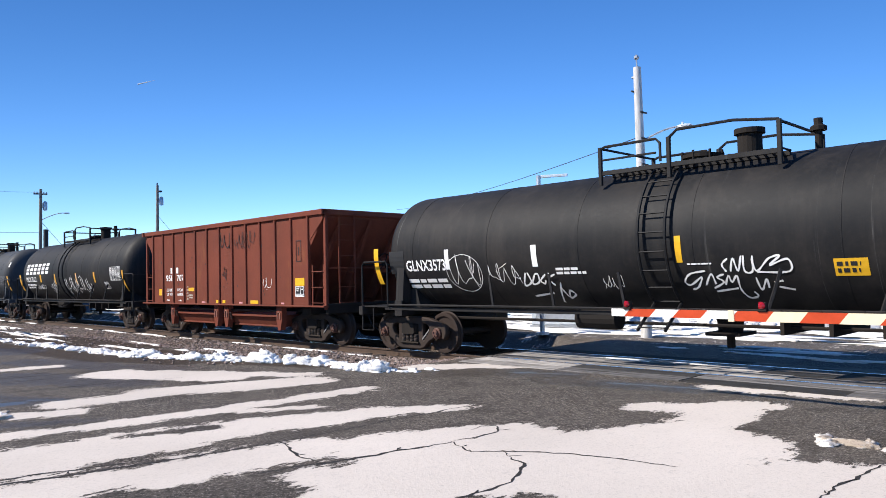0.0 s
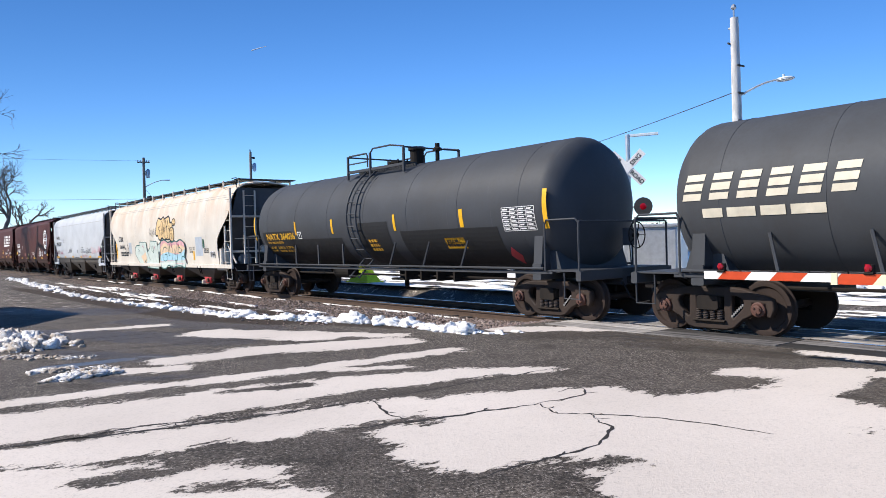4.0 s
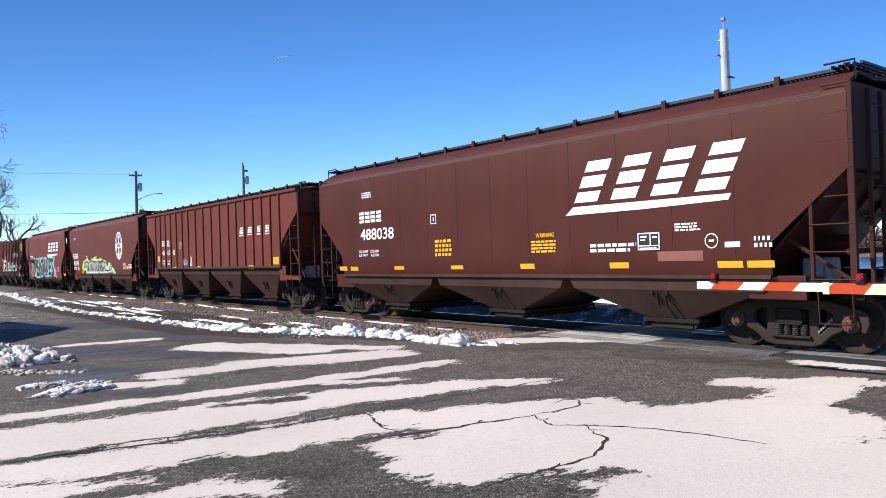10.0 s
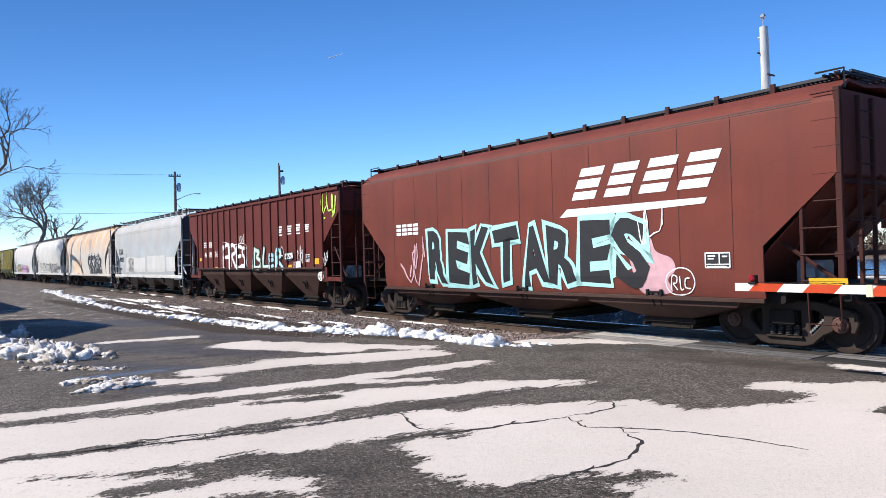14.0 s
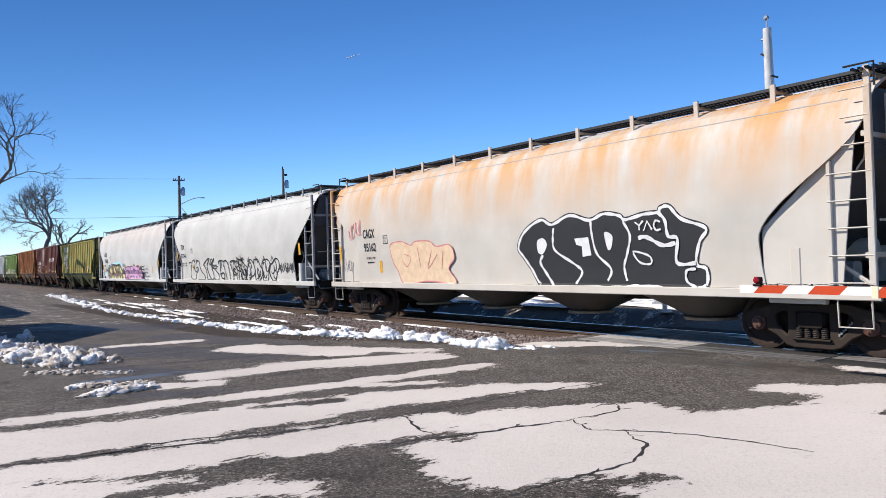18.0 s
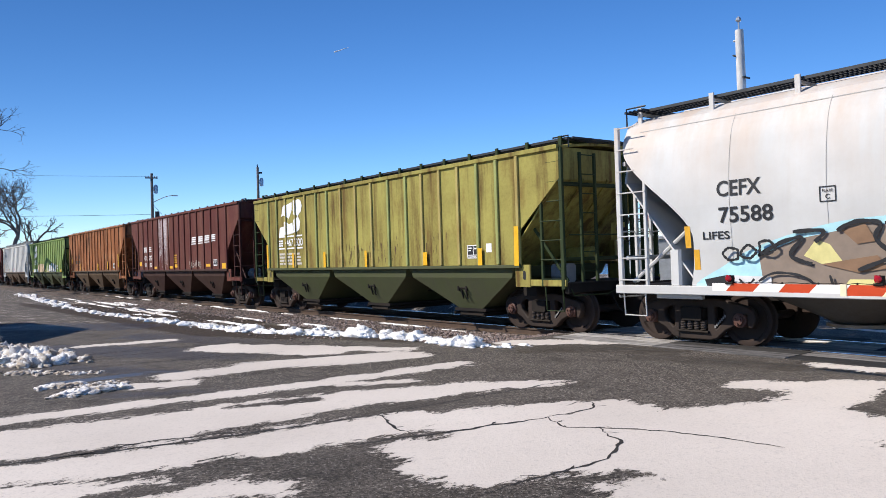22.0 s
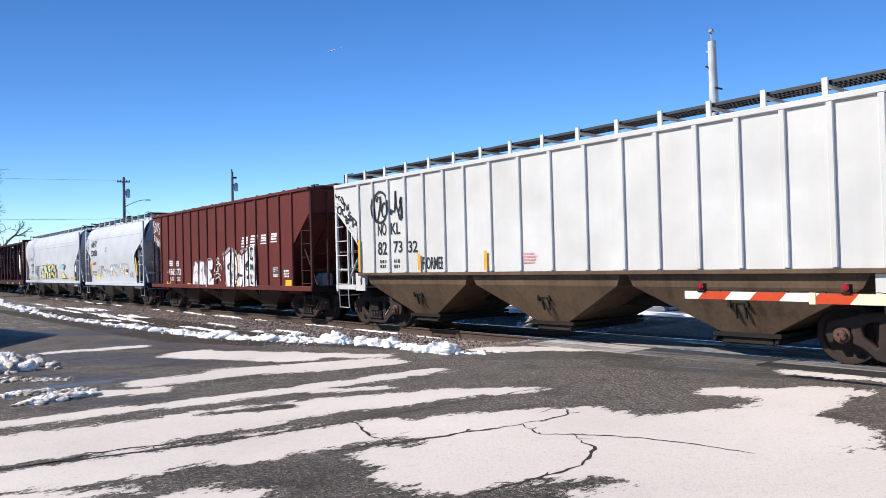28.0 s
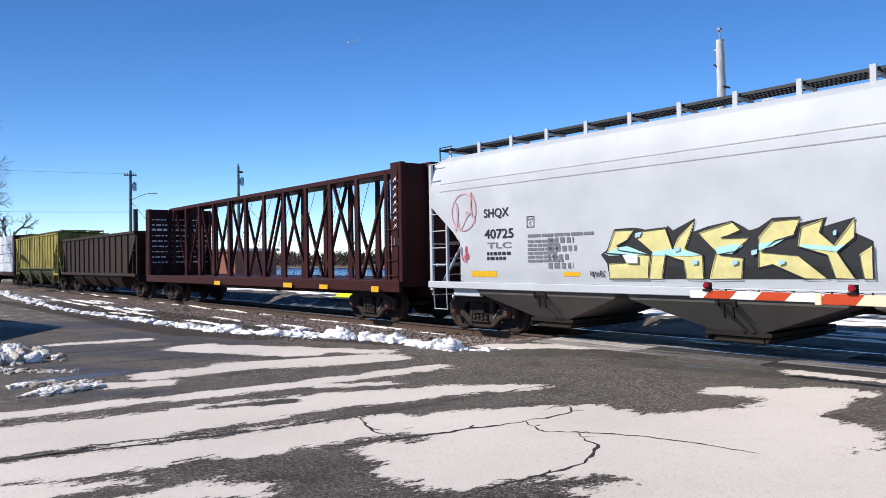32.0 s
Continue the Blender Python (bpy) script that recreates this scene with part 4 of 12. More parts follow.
# ---- things on the far lot ----
def lot_things():
    y = thing("kayak", "bright yellow-green plastic kayak shell lying on the far lot", "kayak", m=pose(*polar(58.6, 33), 0))
    s = Soup()
    s.add([(-0.9, -0.35, 0), (0.9, -0.35, 0), (0.9, 0.35, 0), (-0.9, 0.35, 0), (-0.1, -0.12, 0.75), (0.25, -0.12, 0.75), (0.25, 0.12, 0.75), (-0.1, 0.12, 0.75)], [(3, 2, 1, 0), (4, 5, 6, 7), (0, 1, 5, 4), (1, 2, 6, 5), (2, 3, 7, 6), (3, 0, 4, 7)])
    part("shell", s, M["hi_vis"], y)
    part("rim", Soup().bbox(-0.95, 0.95, -0.4, 0.4, 0.0, 0.08, 0.02), M["hi_vis"], y)
    t = thing("storage_tank", "white cylindrical propane tank on saddles between dark ends", "tank", m=pose(*polar(71.6, 52), 0, 0, 0, 10))
    part("shell", Soup().lathe([(-1.6, 0.05), (-1.5, 0.45), (-1.2, 0.62), (1.2, 0.62), (1.5, 0.45), (1.6, 0.05)], "x", 18, (0, 0, 0.95)), M["gate_white"], t, smooth=True)
    for x in (-0.9, 0.9):
        part("saddle", Soup().bbox(x - 0.12, x + 0.12, -0.45, 0.45, 0, 0.5, 0.02), M["grey_part0"], t)
    d = thing("dumpster", "dark blue steel waste container", "container", m=pose(*polar(73.0, 50), 0, 0, 0, 20))
    part("body", Soup().prism([(-1.5, 0.1), (1.5, 0.1), (1.7, 1.25), (-1.7, 1.25)], -0.8, 0.8), M["blue_steel"], d)
    part("lid", Soup().bbox(-1.72, 1.72, -0.84, 0.84, 1.25, 1.32, 0.02), M["underframe0"], d)
    for k in range(5):
        part("rib", Soup().bbox(-1.25 + k * 0.62, -1.17 + k * 0.62, -0.87, -0.8, 0.15, 1.2, 0.01), M["blue_steel"], d)
    h = thing("brick_shed", "low brick shed with a flat roof beyond the railway", "shed", m=pose(*polar(68.0, 62), 0, 0, 0, 15))
    part("wall", Soup().box(-4, 4, -2, 2, 0, 2.5), M["brick_far"], h)
    part("roof", Soup().bbox(-4.2, 4.2, -2.2, 2.2, 2.5, 2.7, 0.03), M["grey_part0"], h)
    part("door", Soup().bbox(-0.5, 0.5, -2.05, -2.0, 0, 2.05, 0.01), M["underframe0"], h)
    w = thing("utility_cabinet", "pale grey signal cabinet beside the crossing", "cabinet", m=pose(*polar(36.5, 24.5), 0, 0, 0, 25))
    part("body", Soup().bbox(-0.95, 0.95, -0.6, 0.6, 0.1, 2.0, 0.03), M["lamp_head"], w)
    part("roof", Soup().bbox(-1.05, 1.05, -0.7, 0.7, 2.0, 2.1, 0.03), M["galv"], w)
    part("door", Soup().bbox(-0.8, 0.8, -0.63, -0.6, 0.25, 1.9, 0.01), M["galv"], w)
    part("plinth", Soup().box(-1.0, 1.0, -0.65, 0.65, -0.05, 0.1), M["grey_part0"], w)


M["hi_vis"] = plain("hi_vis", (0.62, 0.72, 0.02), 0.45, 0, 0.1)
M["blue_steel"] = plain("blue_steel", (0.03, 0.07, 0.13), 0.5, 0, 0.25)
M["brick_far"] = plain("brick_far", (0.30, 0.12, 0.08), 0.85, 0, 0.25, 4)
lot_things()


# ---- unseen house and garage, added beside the view to shade the road ----
def shade_house():
    h = thing("house", "unseen pale house added beside the road", "house", m=pose(-44.5, -8.0, 0, 0, 0, 2))
    part("wall", Soup().box(-5, 5, -4, 4, 0, 7.0), M["gate_white"], h)
    part("roof", Soup().add([(-5.4, -4.4, 7.0), (5.4, -4.4, 7.0), (5.4, 4.4, 7.0), (-5.4, 4.4, 7.0), (-5.4, 0, 10.6), (5.4, 0, 10.6)], [(3, 2, 1, 0), (0, 1, 5, 4), (2, 3, 4, 5), (1, 2, 5), (0, 4, 3)]), M["underframe0"], h)
    g = thing("garage", "unseen low gabled garage added to shade the road", "garage", m=pose(-25.4, -2.1, 0, 0, 0, -7))
    part("wall", Soup().box(-3.6, 3.6, -2.5, 2.5, 0, 2.52), M["gate_white"], g)
    part("roof", Soup().prism([(-3.9, 2.5), (3.9, 2.5), (0, 3.9)], -2.7, 2.7), M["underframe0"], g)


shade_house()


# ---- far aeroplane trail, built across the line of sight ----
TRAIL_R = 3000.0
trail = part("contrail", Soup().tube([(-30, 0, -10), (-10, 0, -3.5), (10, 0, 3.5), (30, 0, 10)], 2.2, 6, 0.5), M["gate_white"])
tagged(trail, "short thin white aeroplane trail high in the sky", "contrail")


def trail_pose(az, el):
    x, y = polar(az, TRAIL_R)
    return pose(x, y, TRAIL_R * math.tan(radians(el)), 0, 0, az)

# ---- train ----
# distance that the train has run by each time, and the couplings between the cars at the start
RUN = [(0.0, 0.0), (0.5, 5.75), (1.0, 11.5), (1.5, 17.61), (2.0, 24.0), (2.5, 30.06), (4.5, 54.4), (5.0, 60.5), (5.5, 66.56), (6.0, 72.45), (6.5, 78.59), (7.0, 84.89), (7.5, 90.89), (8.0, 96.63), (8.5, 102.75), (9.0, 109.13), (9.5, 115.64), (10.0, 121.92), (10.5, 127.6), (11.0, 133.85), (11.5, 140.04), (12.0, 146.04), (12.5, 151.98), (13.0, 157.78), (13.5, 163.62), (14.0, 170.02), (14.5, 176.12), (15.0, 182.1), (15.5, 187.75), (17.5, 211.33), (18.0, 217.33), (18.5, 223.39), (19.0, 229.64), (19.5, 235.76), (20.0, 241.37), (20.5, 247.17), (21.0, 253.38), (21.5, 259.39), (22.0, 265.72), (22.5, 271.16), (23.0, 277.32), (23.5, 283.77), (24.0, 289.82), (24.5, 295.91), (25.0, 301.62), (25.5, 307.71), (26.0, 314.0), (26.5, 320.1), (28.5, 344.17), (29.0, 350.05), (29.5, 355.63), (30.0, 361.8), (30.5, 368.07), (31.0, 374.07), (31.5, 379.9), (32.0, 385.66)]
JOINTS = [3.28, -14.72, -26.77, -42.46, -57.53, -74.7, -93.25, -108.69, -125.82, -142.29, -158.8, -174.69, -189.92, -206.26, -221.64, -239.46, -257.12, -275.44, -291.91, -307.93, -323.81, -340.21, -357.04, -372.48, -383.85, -400.46, -421.92, -438.38, -454.52, -471.23]
# how the lettering of each car lies along it: shift from the middle, scale
MARKS = {1: (-0.6, 0.988), 3: (0.42, 0.974), 4: (-0.27, 0.966), 5: (-0.44, 0.956), 6: (0.15, 0.954), 8: (0.02, 1.004), 9: (0.16, 0.982), 10: (0.16, 0.924), 11: (0.23, 0.881), 12: (0.36, 0.968), 13: (-0.13, 0.947), 14: (0.55, 0.958), 15: (-0.22, 0.959), 16: (0.38, 0.98), 17: (0.31, 0.99), 18: (0.21, 0.933), 19: (0.38, 0.977), 20: (0.13, 0.942), 21: (0.37, 0.976), 22: (0.48, 0.96), 23: (-0.05, 0.886), 24: (-0.49, 0.955), 25: (0.25, 0.962)}
WHEEL_R = 0.457
_shared = {}
HW = 1.57
CARS = []


def lerp_run(t):
    for (a, sa), (b, sb) in zip(RUN, RUN[1:]):
        if t <= b:
            return sa + (sb - sa) * (t - a) / (b - a)
    return RUN[-1][1]


def shared(key, make):
    if key not in _shared:
        _shared[key] = make()
    return _shared[key]


# -- bogie, built once --
def wheelset_mesh():
    s = Soup()
    for sg in (-1, 1):
        prof = [(0.69, 0.14), (0.70, 0.485), (0.722, 0.485), (0.735, 0.462), (0.74, WHEEL_R), (0.835, WHEEL_R - 0.006), (0.84, 0.42), (0.835, 0.375), (0.80, 0.35), (0.785, 0.24), (0.80, 0.16), (0.86, 0.145), (0.86, 0.08)]
        s.lathe([(sg * a, r) for a, r in prof], "y", 30)
    s.lathe([(-1.02, 0.075), (1.02, 0.075)], "y", 10)
    return s.mesh("wheelset", True)


def cast_frame(sg):
    """Cast side frame: a rounded outline with three openings and jaws over the bearings."""
    half = [(0.0, 0.79), (0.40, 0.79), (0.62, 0.765), (0.78, 0.715), (1.00, 0.665), (1.10, 0.61), (1.13, 0.48), (1.08, 0.35), (1.03, 0.36), (1.02, 0.575), (0.76, 0.575), (0.755, 0.37), (0.70, 0.335), (0.60, 0.29), (0.43, 0.135), (0.30, 0.10), (0.0, 0.10)]
    loops = [half + [(-x, z) for x, z in half[-2:0:-1]]]
    win = [(0.375, 0.69), (0.50, 0.685), (0.62, 0.63), (0.65, 0.55), (0.62, 0.44), (0.44, 0.255), (0.385, 0.29)]
    loops += [win, [(-x, z) for x, z in win], [(-0.285, 0.67), (0.285, 0.67), (0.285, 0.245), (-0.285, 0.245)]]
    cu = bpy.data.curves.new("side_frame", "CURVE")
    cu.dimensions, cu.fill_mode = "2D", "BOTH"
    cu.extrude, cu.bevel_depth, cu.bevel_resolution = 0.045, 0.025, 1
    for lp in loops:
        sp = cu.splines.new("POLY")
        sp.points.add(len(lp) - 1)
        sp.points.foreach_set("co", [c for x, z in lp for c in (x, z, 0.0, 1.0)])
        sp.use_cyclic_u = True
    ob = bpy.data.objects.new("side_frame", cu)
    me = bpy.data.meshes.new_from_object(ob)
    bpy.data.objects.remove(ob)
    bpy.data.curves.remove(cu)
    me.transform(Matrix.Translation((0, sg * 0.965, 0)) @ Matrix.Rotation(math.pi / 2, 4, "X"))
    me.materials.clear()
    me.name = "side_frame"
    return me


def build_bogie():
    """Cast three-piece bogie: bolster with two side frames, springs and wheelsets under it."""
    b = Soup()
    b.bbox(-0.20, 0.20, -1.12, 1.12, 0.42, 0.66, 0.03)
    b.lathe([(0.66, 0.18), (0.74, 0.18)], "z", 14)
    for sg in (-1, 1):
        b.bbox(-0.16, 0.16, sg * 0.55 - 0.1, sg * 0.55 + 0.1, 0.66, 0.74, 0.01)
    bog = part("bogie", b, M["underframe"], None)
    ws = wheelset_mesh()
    for k, x in enumerate((-0.89, 0.89)):
        w = part("wheelset", ws, M["wheel"], bog, "steel wheelset with brown solid wheels")
        w.location = (x, 0, WHEEL_R)
    tr = Soup()
    for sg in (-1, 1):
        tr.lathe([(sg * 0.742, WHEEL_R + 0.0015), (sg * 0.838, WHEEL_R - 0.0035)], "y", 30, close=True)
        tr.lathe([(sg * 0.8355, 0.432), (sg * 0.8405, 0.447)], "y", 30, close=True)
    trm = tr.mesh("tread", True)
    for sg in (-1, 1):
        y = sg * 1.0
        sf = part("side_frame", shared(("side_frame", sg), lambda: cast_frame(sg)), M["side_frame"], bog, "cast steel side frame with triangular openings")
        st = Soup()
        for q in range(7):
            u = 0.052 * q
            st.add([(0.40 + u * 0.62, sg * 1.0365, 0.30 + u * 0.62), (0.43 + u * 0.62, sg * 1.0365, 0.30 + u * 0.62), (0.43 + u * 0.62, sg * 1.0365, 0.345 + u * 0.62), (0.40 + u * 0.62, sg * 1.0365, 0.345 + u * 0.62)], [(0, 1, 2, 3)])
        part("stencil", st, M["grey_lettering_pale"], sf, "small white stencilling")
        part("bolster_end", Soup().bbox(-0.21, 0.21, min(sg * 0.9, sg * 1.075), max(sg * 0.9, sg * 1.075), 0.455, 0.62, 0.03), M["steel_grime"], bog)
        part("spring_seat", Soup().bbox(-0.30, 0.30, min(sg * 0.88, sg * 1.09), max(sg * 0.88, sg * 1.09), 0.205, 0.245, 0.012), M["steel_grime"], bog)
        # adapter, bearing and end cap with bolts
        for m in (-1, 1):
            c = Soup()
            ys = sg * 0.93
            c.lathe([(ys, 0.125), (ys + sg * 0.14, 0.125), (ys + sg * 0.15, 0.11), (ys + sg * 0.15, 0.085), (ys + sg * 0.19, 0.08), (ys + sg * 0.195, 0.05)], "y", 16, (m * 0.89, 0, WHEEL_R))
            for q in range(3):
                a = q * 2.094 + 0.4
                c.lathe([(ys + sg * 0.19, 0.018), (ys + sg * 0.215, 0.018)], "y", 6, (m * 0.89 + 0.05 * math.cos(a), 0, WHEEL_R + 0.05 * math.sin(a)))
            part("bearing", c, M["bearing"], bog, "rust-brown axle bearing with end cap bolts")
        # coil springs
        sp = Soup()
        for x in (-0.2, -0.067, 0.067, 0.2):
            prof = [(0.245, 0.03)]
            for q in range(6):
                z = 0.25 + q * 0.03
                prof += [(z, 0.044), (z + 0.012, 0.063), (z + 0.022, 0.044)]
            prof += [(0.425, 0.03)]
            sp.lathe(prof, "z", 10, (x, sg * 1.04, 0))
        part("spring_pack", sp, M["spring"], bog)
        for m in (-0.65, 0.65):
            part("brake_shoe", Soup().bbox(m - 0.3, m + 0.3, sg * 0.62 - 0.05, sg * 0.62 + 0.05, 0.33, 0.43, 0.02), M["underframe"], bog)
    return bog


BOGIE = build_bogie()
WHEELSETS = {"a": [], "b": []}


def add_bogie(car, x):
    b = BOGIE if not CARS_BOGIE else copy_thing(BOGIE, Matrix())
    CARS_BOGIE.append(b)
    b.parent = car
    b.matrix_basis = pose(x, 0, 0)
    ws = [c for c in b.children if c.name.startswith("wheelset")]
    ws.sort(key=lambda o: o.location.x)
    WHEELSETS["a"].append(ws[0])
    WHEELSETS["b"].append(ws[1])
    return b


CARS_BOGIE = []


def new_car(i, name, label, category="freight car"):
    """The i-th car, its length between couplings and its place at the start."""
    a, b = JOINTS[i - 1], JOINTS[i]
    car = thing(name, label, category, "cars of the freight train", m=on_track((a + b) / 2))
    CARS.append((car, (a + b) / 2))
    return car, a - b


def coupler_mesh():
    s = Soup()
    s.bbox(-0.75, -0.1, -0.07, 0.07, 0.74, 0.90, 0.02)
    s.bbox(-0.12, 0.06, -0.13, 0.13, 0.68, 0.96, 0.03)
    s.tube([(-0.5, -0.35, 0.80), (-0.3, -0.36, 0.5), (-0.1, -0.3, 0.38), (0.05, -0.2, 0.42)], 0.022, 6)
    return s.mesh("coupler")


def draw_gear(car, L):
    for sg in (-1, 1):
        c = part("coupler", shared("coupler", coupler_mesh), M["underframe"], car)
        c.matrix_basis = pose(sg * L / 2, 0, 0, 0, 0, 0 if sg > 0 else 180)


def ladder(soup, x0, x1, y, z0, z1, step=0.4, r=0.012, stile=0.022, rails=True):
    if rails:
        for x in (x0, x1):
            soup.bbox(x - stile, x + stile, y - stile * 0.6, y + stile * 0.6, z0, z1, 0.004)
    z = z0 + 0.12
    while z < z1 - 0.03:
        soup.tube([(x0, y - 0.03, z), (x1, y - 0.03, z)], r, 5)
        z += step


def ladder_y(soup, y0, y1, x, z0, z1, step=0.4, r=0.012, stile=0.022):
    for y in (y0, y1):
        soup.bbox(x - stile * 0.6, x + stile * 0.6, y - stile, y + stile, z0, z1, 0.004)
    z = z0 + 0.12
    while z < z1 - 0.03:
        soup.tube([(x + 0.03, y0, z), (x + 0.03, y1, z)], r, 5)
        z += step


def brake_wheel(car, x, y, z, mat):
    s = Soup()
    n = 20
    s.tube([(x, y + 0.28 * math.cos(2 * math.pi * k / n), z + 0.28 * math.sin(2 * math.pi * k / n)) for k in range(n + 1)], 0.014, 5)
    for k in range(5):
        a = k * 1.2566
        s.tube([(x, y, z), (x, y + 0.28 * math.cos(a), z + 0.28 * math.sin(a))], 0.011, 4)
    s.lathe([(x - 0.1, 0.05), (x + 0.02, 0.05)], "x", 10, (0, y, z))
    part("brake_wheel", s, M["underframe"], car, "round spoked hand brake wheel")
    g = Soup().bbox(x - 0.28, x - 0.1, y - 0.16, y + 0.16, z - 0.22, z + 0.16, 0.03)
    g.tube([(x - 0.2, y, z - 0.2), (x - 0.2, y + 0.05, 1.1)], 0.012, 5)
    part("brake_gear_box", g, mat, car)


def grating_mesh(L, w):
    s = Soup()
    for y in (-w / 2, -w / 6, w / 6, w / 2):
        s.box(-L / 2, L / 2, y - 0.006, y + 0.006, -0.025, 0.025)
    n = int(L / 0.07)
    for k in range(n + 1):
        x = -L / 2 + L * k / n
        s.box(x - 0.005, x + 0.005, -w / 2, w / 2, -0.02, 0.022)
    return s.mesh("grating")


def end_of(z, e):
    """Half length of a side sheet at height z, from (height, half length) pairs."""
    if z <= e[0][0]:
        return e[0][1]
    for (z0, a0), (z1, a1) in zip(e, e[1:]):
        if z <= z1:
            return a0 + (a1 - a0) * (z - z0) / (z1 - z0)
    return e[-1][1]


def prof_at(z, prof):
    if z <= prof[0][0]:
        return prof[0][1]
    for (z0, a0), (z1, a1) in zip(prof, prof[1:]):
        if z <= z1:
            return a0 + (a1 - a0) * (z - z0) / max(1e-6, z1 - z0)
    return prof[-1][1]


def smooth_pairs(pairs, n=26):
    """Monotone smooth curve through (height, value) pairs."""
    zs = [p[0] for p in pairs]
    vs = [p[1] for p in pairs]
    d = [(vs[i + 1] - vs[i]) / (zs[i + 1] - zs[i]) for i in range(len(zs) - 1)]
    m = [d[0]] + [0.5 * (d[i - 1] + d[i]) if d[i - 1] * d[i] > 0 else 0.0 for i in range(1, len(d))] + [d[-1]]
    out = []
    for k in range(n + 1):
        z = zs[0] + (zs[-1] - zs[0]) * k / n
        i = max(j for j in range(len(zs) - 1) if zs[j] <= z + 1e-9)
        h = zs[i + 1] - zs[i]
        u = (z - zs[i]) / h
        out.append((z, (2 * u ** 3 - 3 * u * u + 1) * vs[i] + (u ** 3 - 2 * u * u + u) * h * m[i] + (-2 * u ** 3 + 3 * u * u) * vs[i + 1] + (u ** 3 - u * u) * h * m[i + 1]))
    return out


def hopper_bay(x, half, zt, zo, wy=1.44, out=0.44, oy=1.14):
    s = Soup()
    zm, q = zt - min(0.24, (zt - zo) * 0.3), half - 0.12
    rings = [[(x + u * hx, w * hy, z) for u, w in ((-1, -1), (1, -1), (1, 1), (-1, 1))] for hx, hy, z in ((half, wy + 0.09, zt), (q, wy + 0.06, zm), (out, oy, zo))]
    s.add([p for r in rings for p in r], [(3, 2, 1, 0), (8, 9, 10, 11)] + [(4 * k + i, 4 * k + (i + 1) % 4, 4 * k + 4 + (i + 1) % 4, 4 * k + 4 + i) for k in range(2) for i in range(4)])
    return s


def cone_bay(x, half, zt, zo, n=28):
    """Round-bottomed bay: a rounded rectangle drawn down to a circle."""
    s = Soup()
    rings = []
    for k in range(4):
        u = k / 3
        ring = []
        for q in range(n):
            a = 2 * math.pi * q / n
            ca, sa = math.cos(a), math.sin(a)
            m_ = max(abs(ca), abs(sa)) ** (0.8 * (1 - u))
            ring.append((x + ca / m_ * (half + (0.42 - half) * u), sa / m_ * (1.38 + (0.42 - 1.38) * u) - 0.15 * u, zt + (zo - zt) * u))
        rings += ring
    return s.add(rings, [(k * n + q, k * n + (q + 1) % n, (k + 1) * n + (q + 1) % n, (k + 1) * n + q) for k in range(3) for q in range(n)] + [tuple(range(3 * n, 4 * n))])


M["bay_tan0"] = plain("bay_tan0", (0.24, 0.18, 0.12), 0.6, 0, 0.3)


def red_outlet(car, x, zo):
    """Red discharge gate with a pale capped pipe."""
    s = Soup().prism([(x - 0.42, zo + 0.14), (x + 0.42, zo + 0.14), (x + 0.22, zo - 0.16), (x - 0.22, zo - 0.16)], -1.22, -1.12)
    s.bbox(x - 0.44, x + 0.44, -1.24, -1.10, zo + 0.14, zo + 0.18, 0.01)
    g = part("discharge_gate", s, M["red_gate"], car, "faded red discharge gate")
    c = Soup().lathe([(-1.34, 0.02), (-1.34, 0.085), (-1.28, 0.095), (-1.1, 0.095)], "y", 16, (x - 0.3, 0, zo - 0.12))
    part("pipe_cap", c, M["cap_tan"], g, "pale round pipe cap", smooth=True)
    part("pipe_cap", Soup().lathe([(-1.3, 0.02), (-1.3, 0.08), (-1.15, 0.09)], "y", 12, (x + 0.12, 0, zo - 0.05)), M["bearing"], g)


M["cap_tan"] = plain("cap_tan", (0.55, 0.48, 0.38), 0.6, 0, 0.25)
M["red_gate"] = plain("red_gate", (0.55, 0.055, 0.06), 0.6, 0, 0.3, 12)


def outlet(car, x, zo, mat, zt=1.0):
    s = Soup()
    s.bbox(x - 0.58, x + 0.58, -1.17, 1.17, zo - 0.05, zo + 0.02, 0.012)
    s.bbox(x - 0.46, x + 0.46, -1.10, 1.10, zo - 0.17, zo - 0.05, 0.01)
    for q in (-0.53, 0.53):
        s.tube([(x + q, -1.22, zo - 0.10), (x + q, 1.22, zo - 0.10)], 0.03, 6)
    g = part("outlet_gate", s, mat, car)
    part("slide_plate", Soup().bbox(x - 0.42, x + 0.42, -1.118, -1.102, zo - 0.155, zo - 0.065, 0.004), M["steel_grime"], g, "grimy sliding gate plate")
    # latch hanging on the sloping flank
    zl = zo + 0.42
    for sy in (-1, 1):
        w = sy * (1.14 + 0.36 * (zl - zo) / max(0.4, zt - 0.24 - zo) + 0.035)
        k = Soup().tube([(x - 0.17, w, zl + 0.10), (x + 0.17, w, zl + 0.10)], 0.022, 6)
        for q in (-0.15, 0.15):
            k.bbox(x + q - 0.03, x + q + 0.03, w - 0.035, w + 0.035, zl + 0.03, zl + 0.15, 0.01)
        for q in (-0.05, 0.08):
            k.tube([(x + q, w, zl + 0.1), (x + q * 1.3, w - sy * 0.03, zl - 0.04), (x + q * 1.2, w - sy * 0.07, zl - 0.16)], 0.02, 5)
        part("gate_latch", k, mat, g, "rusty black gate latch")
    return g


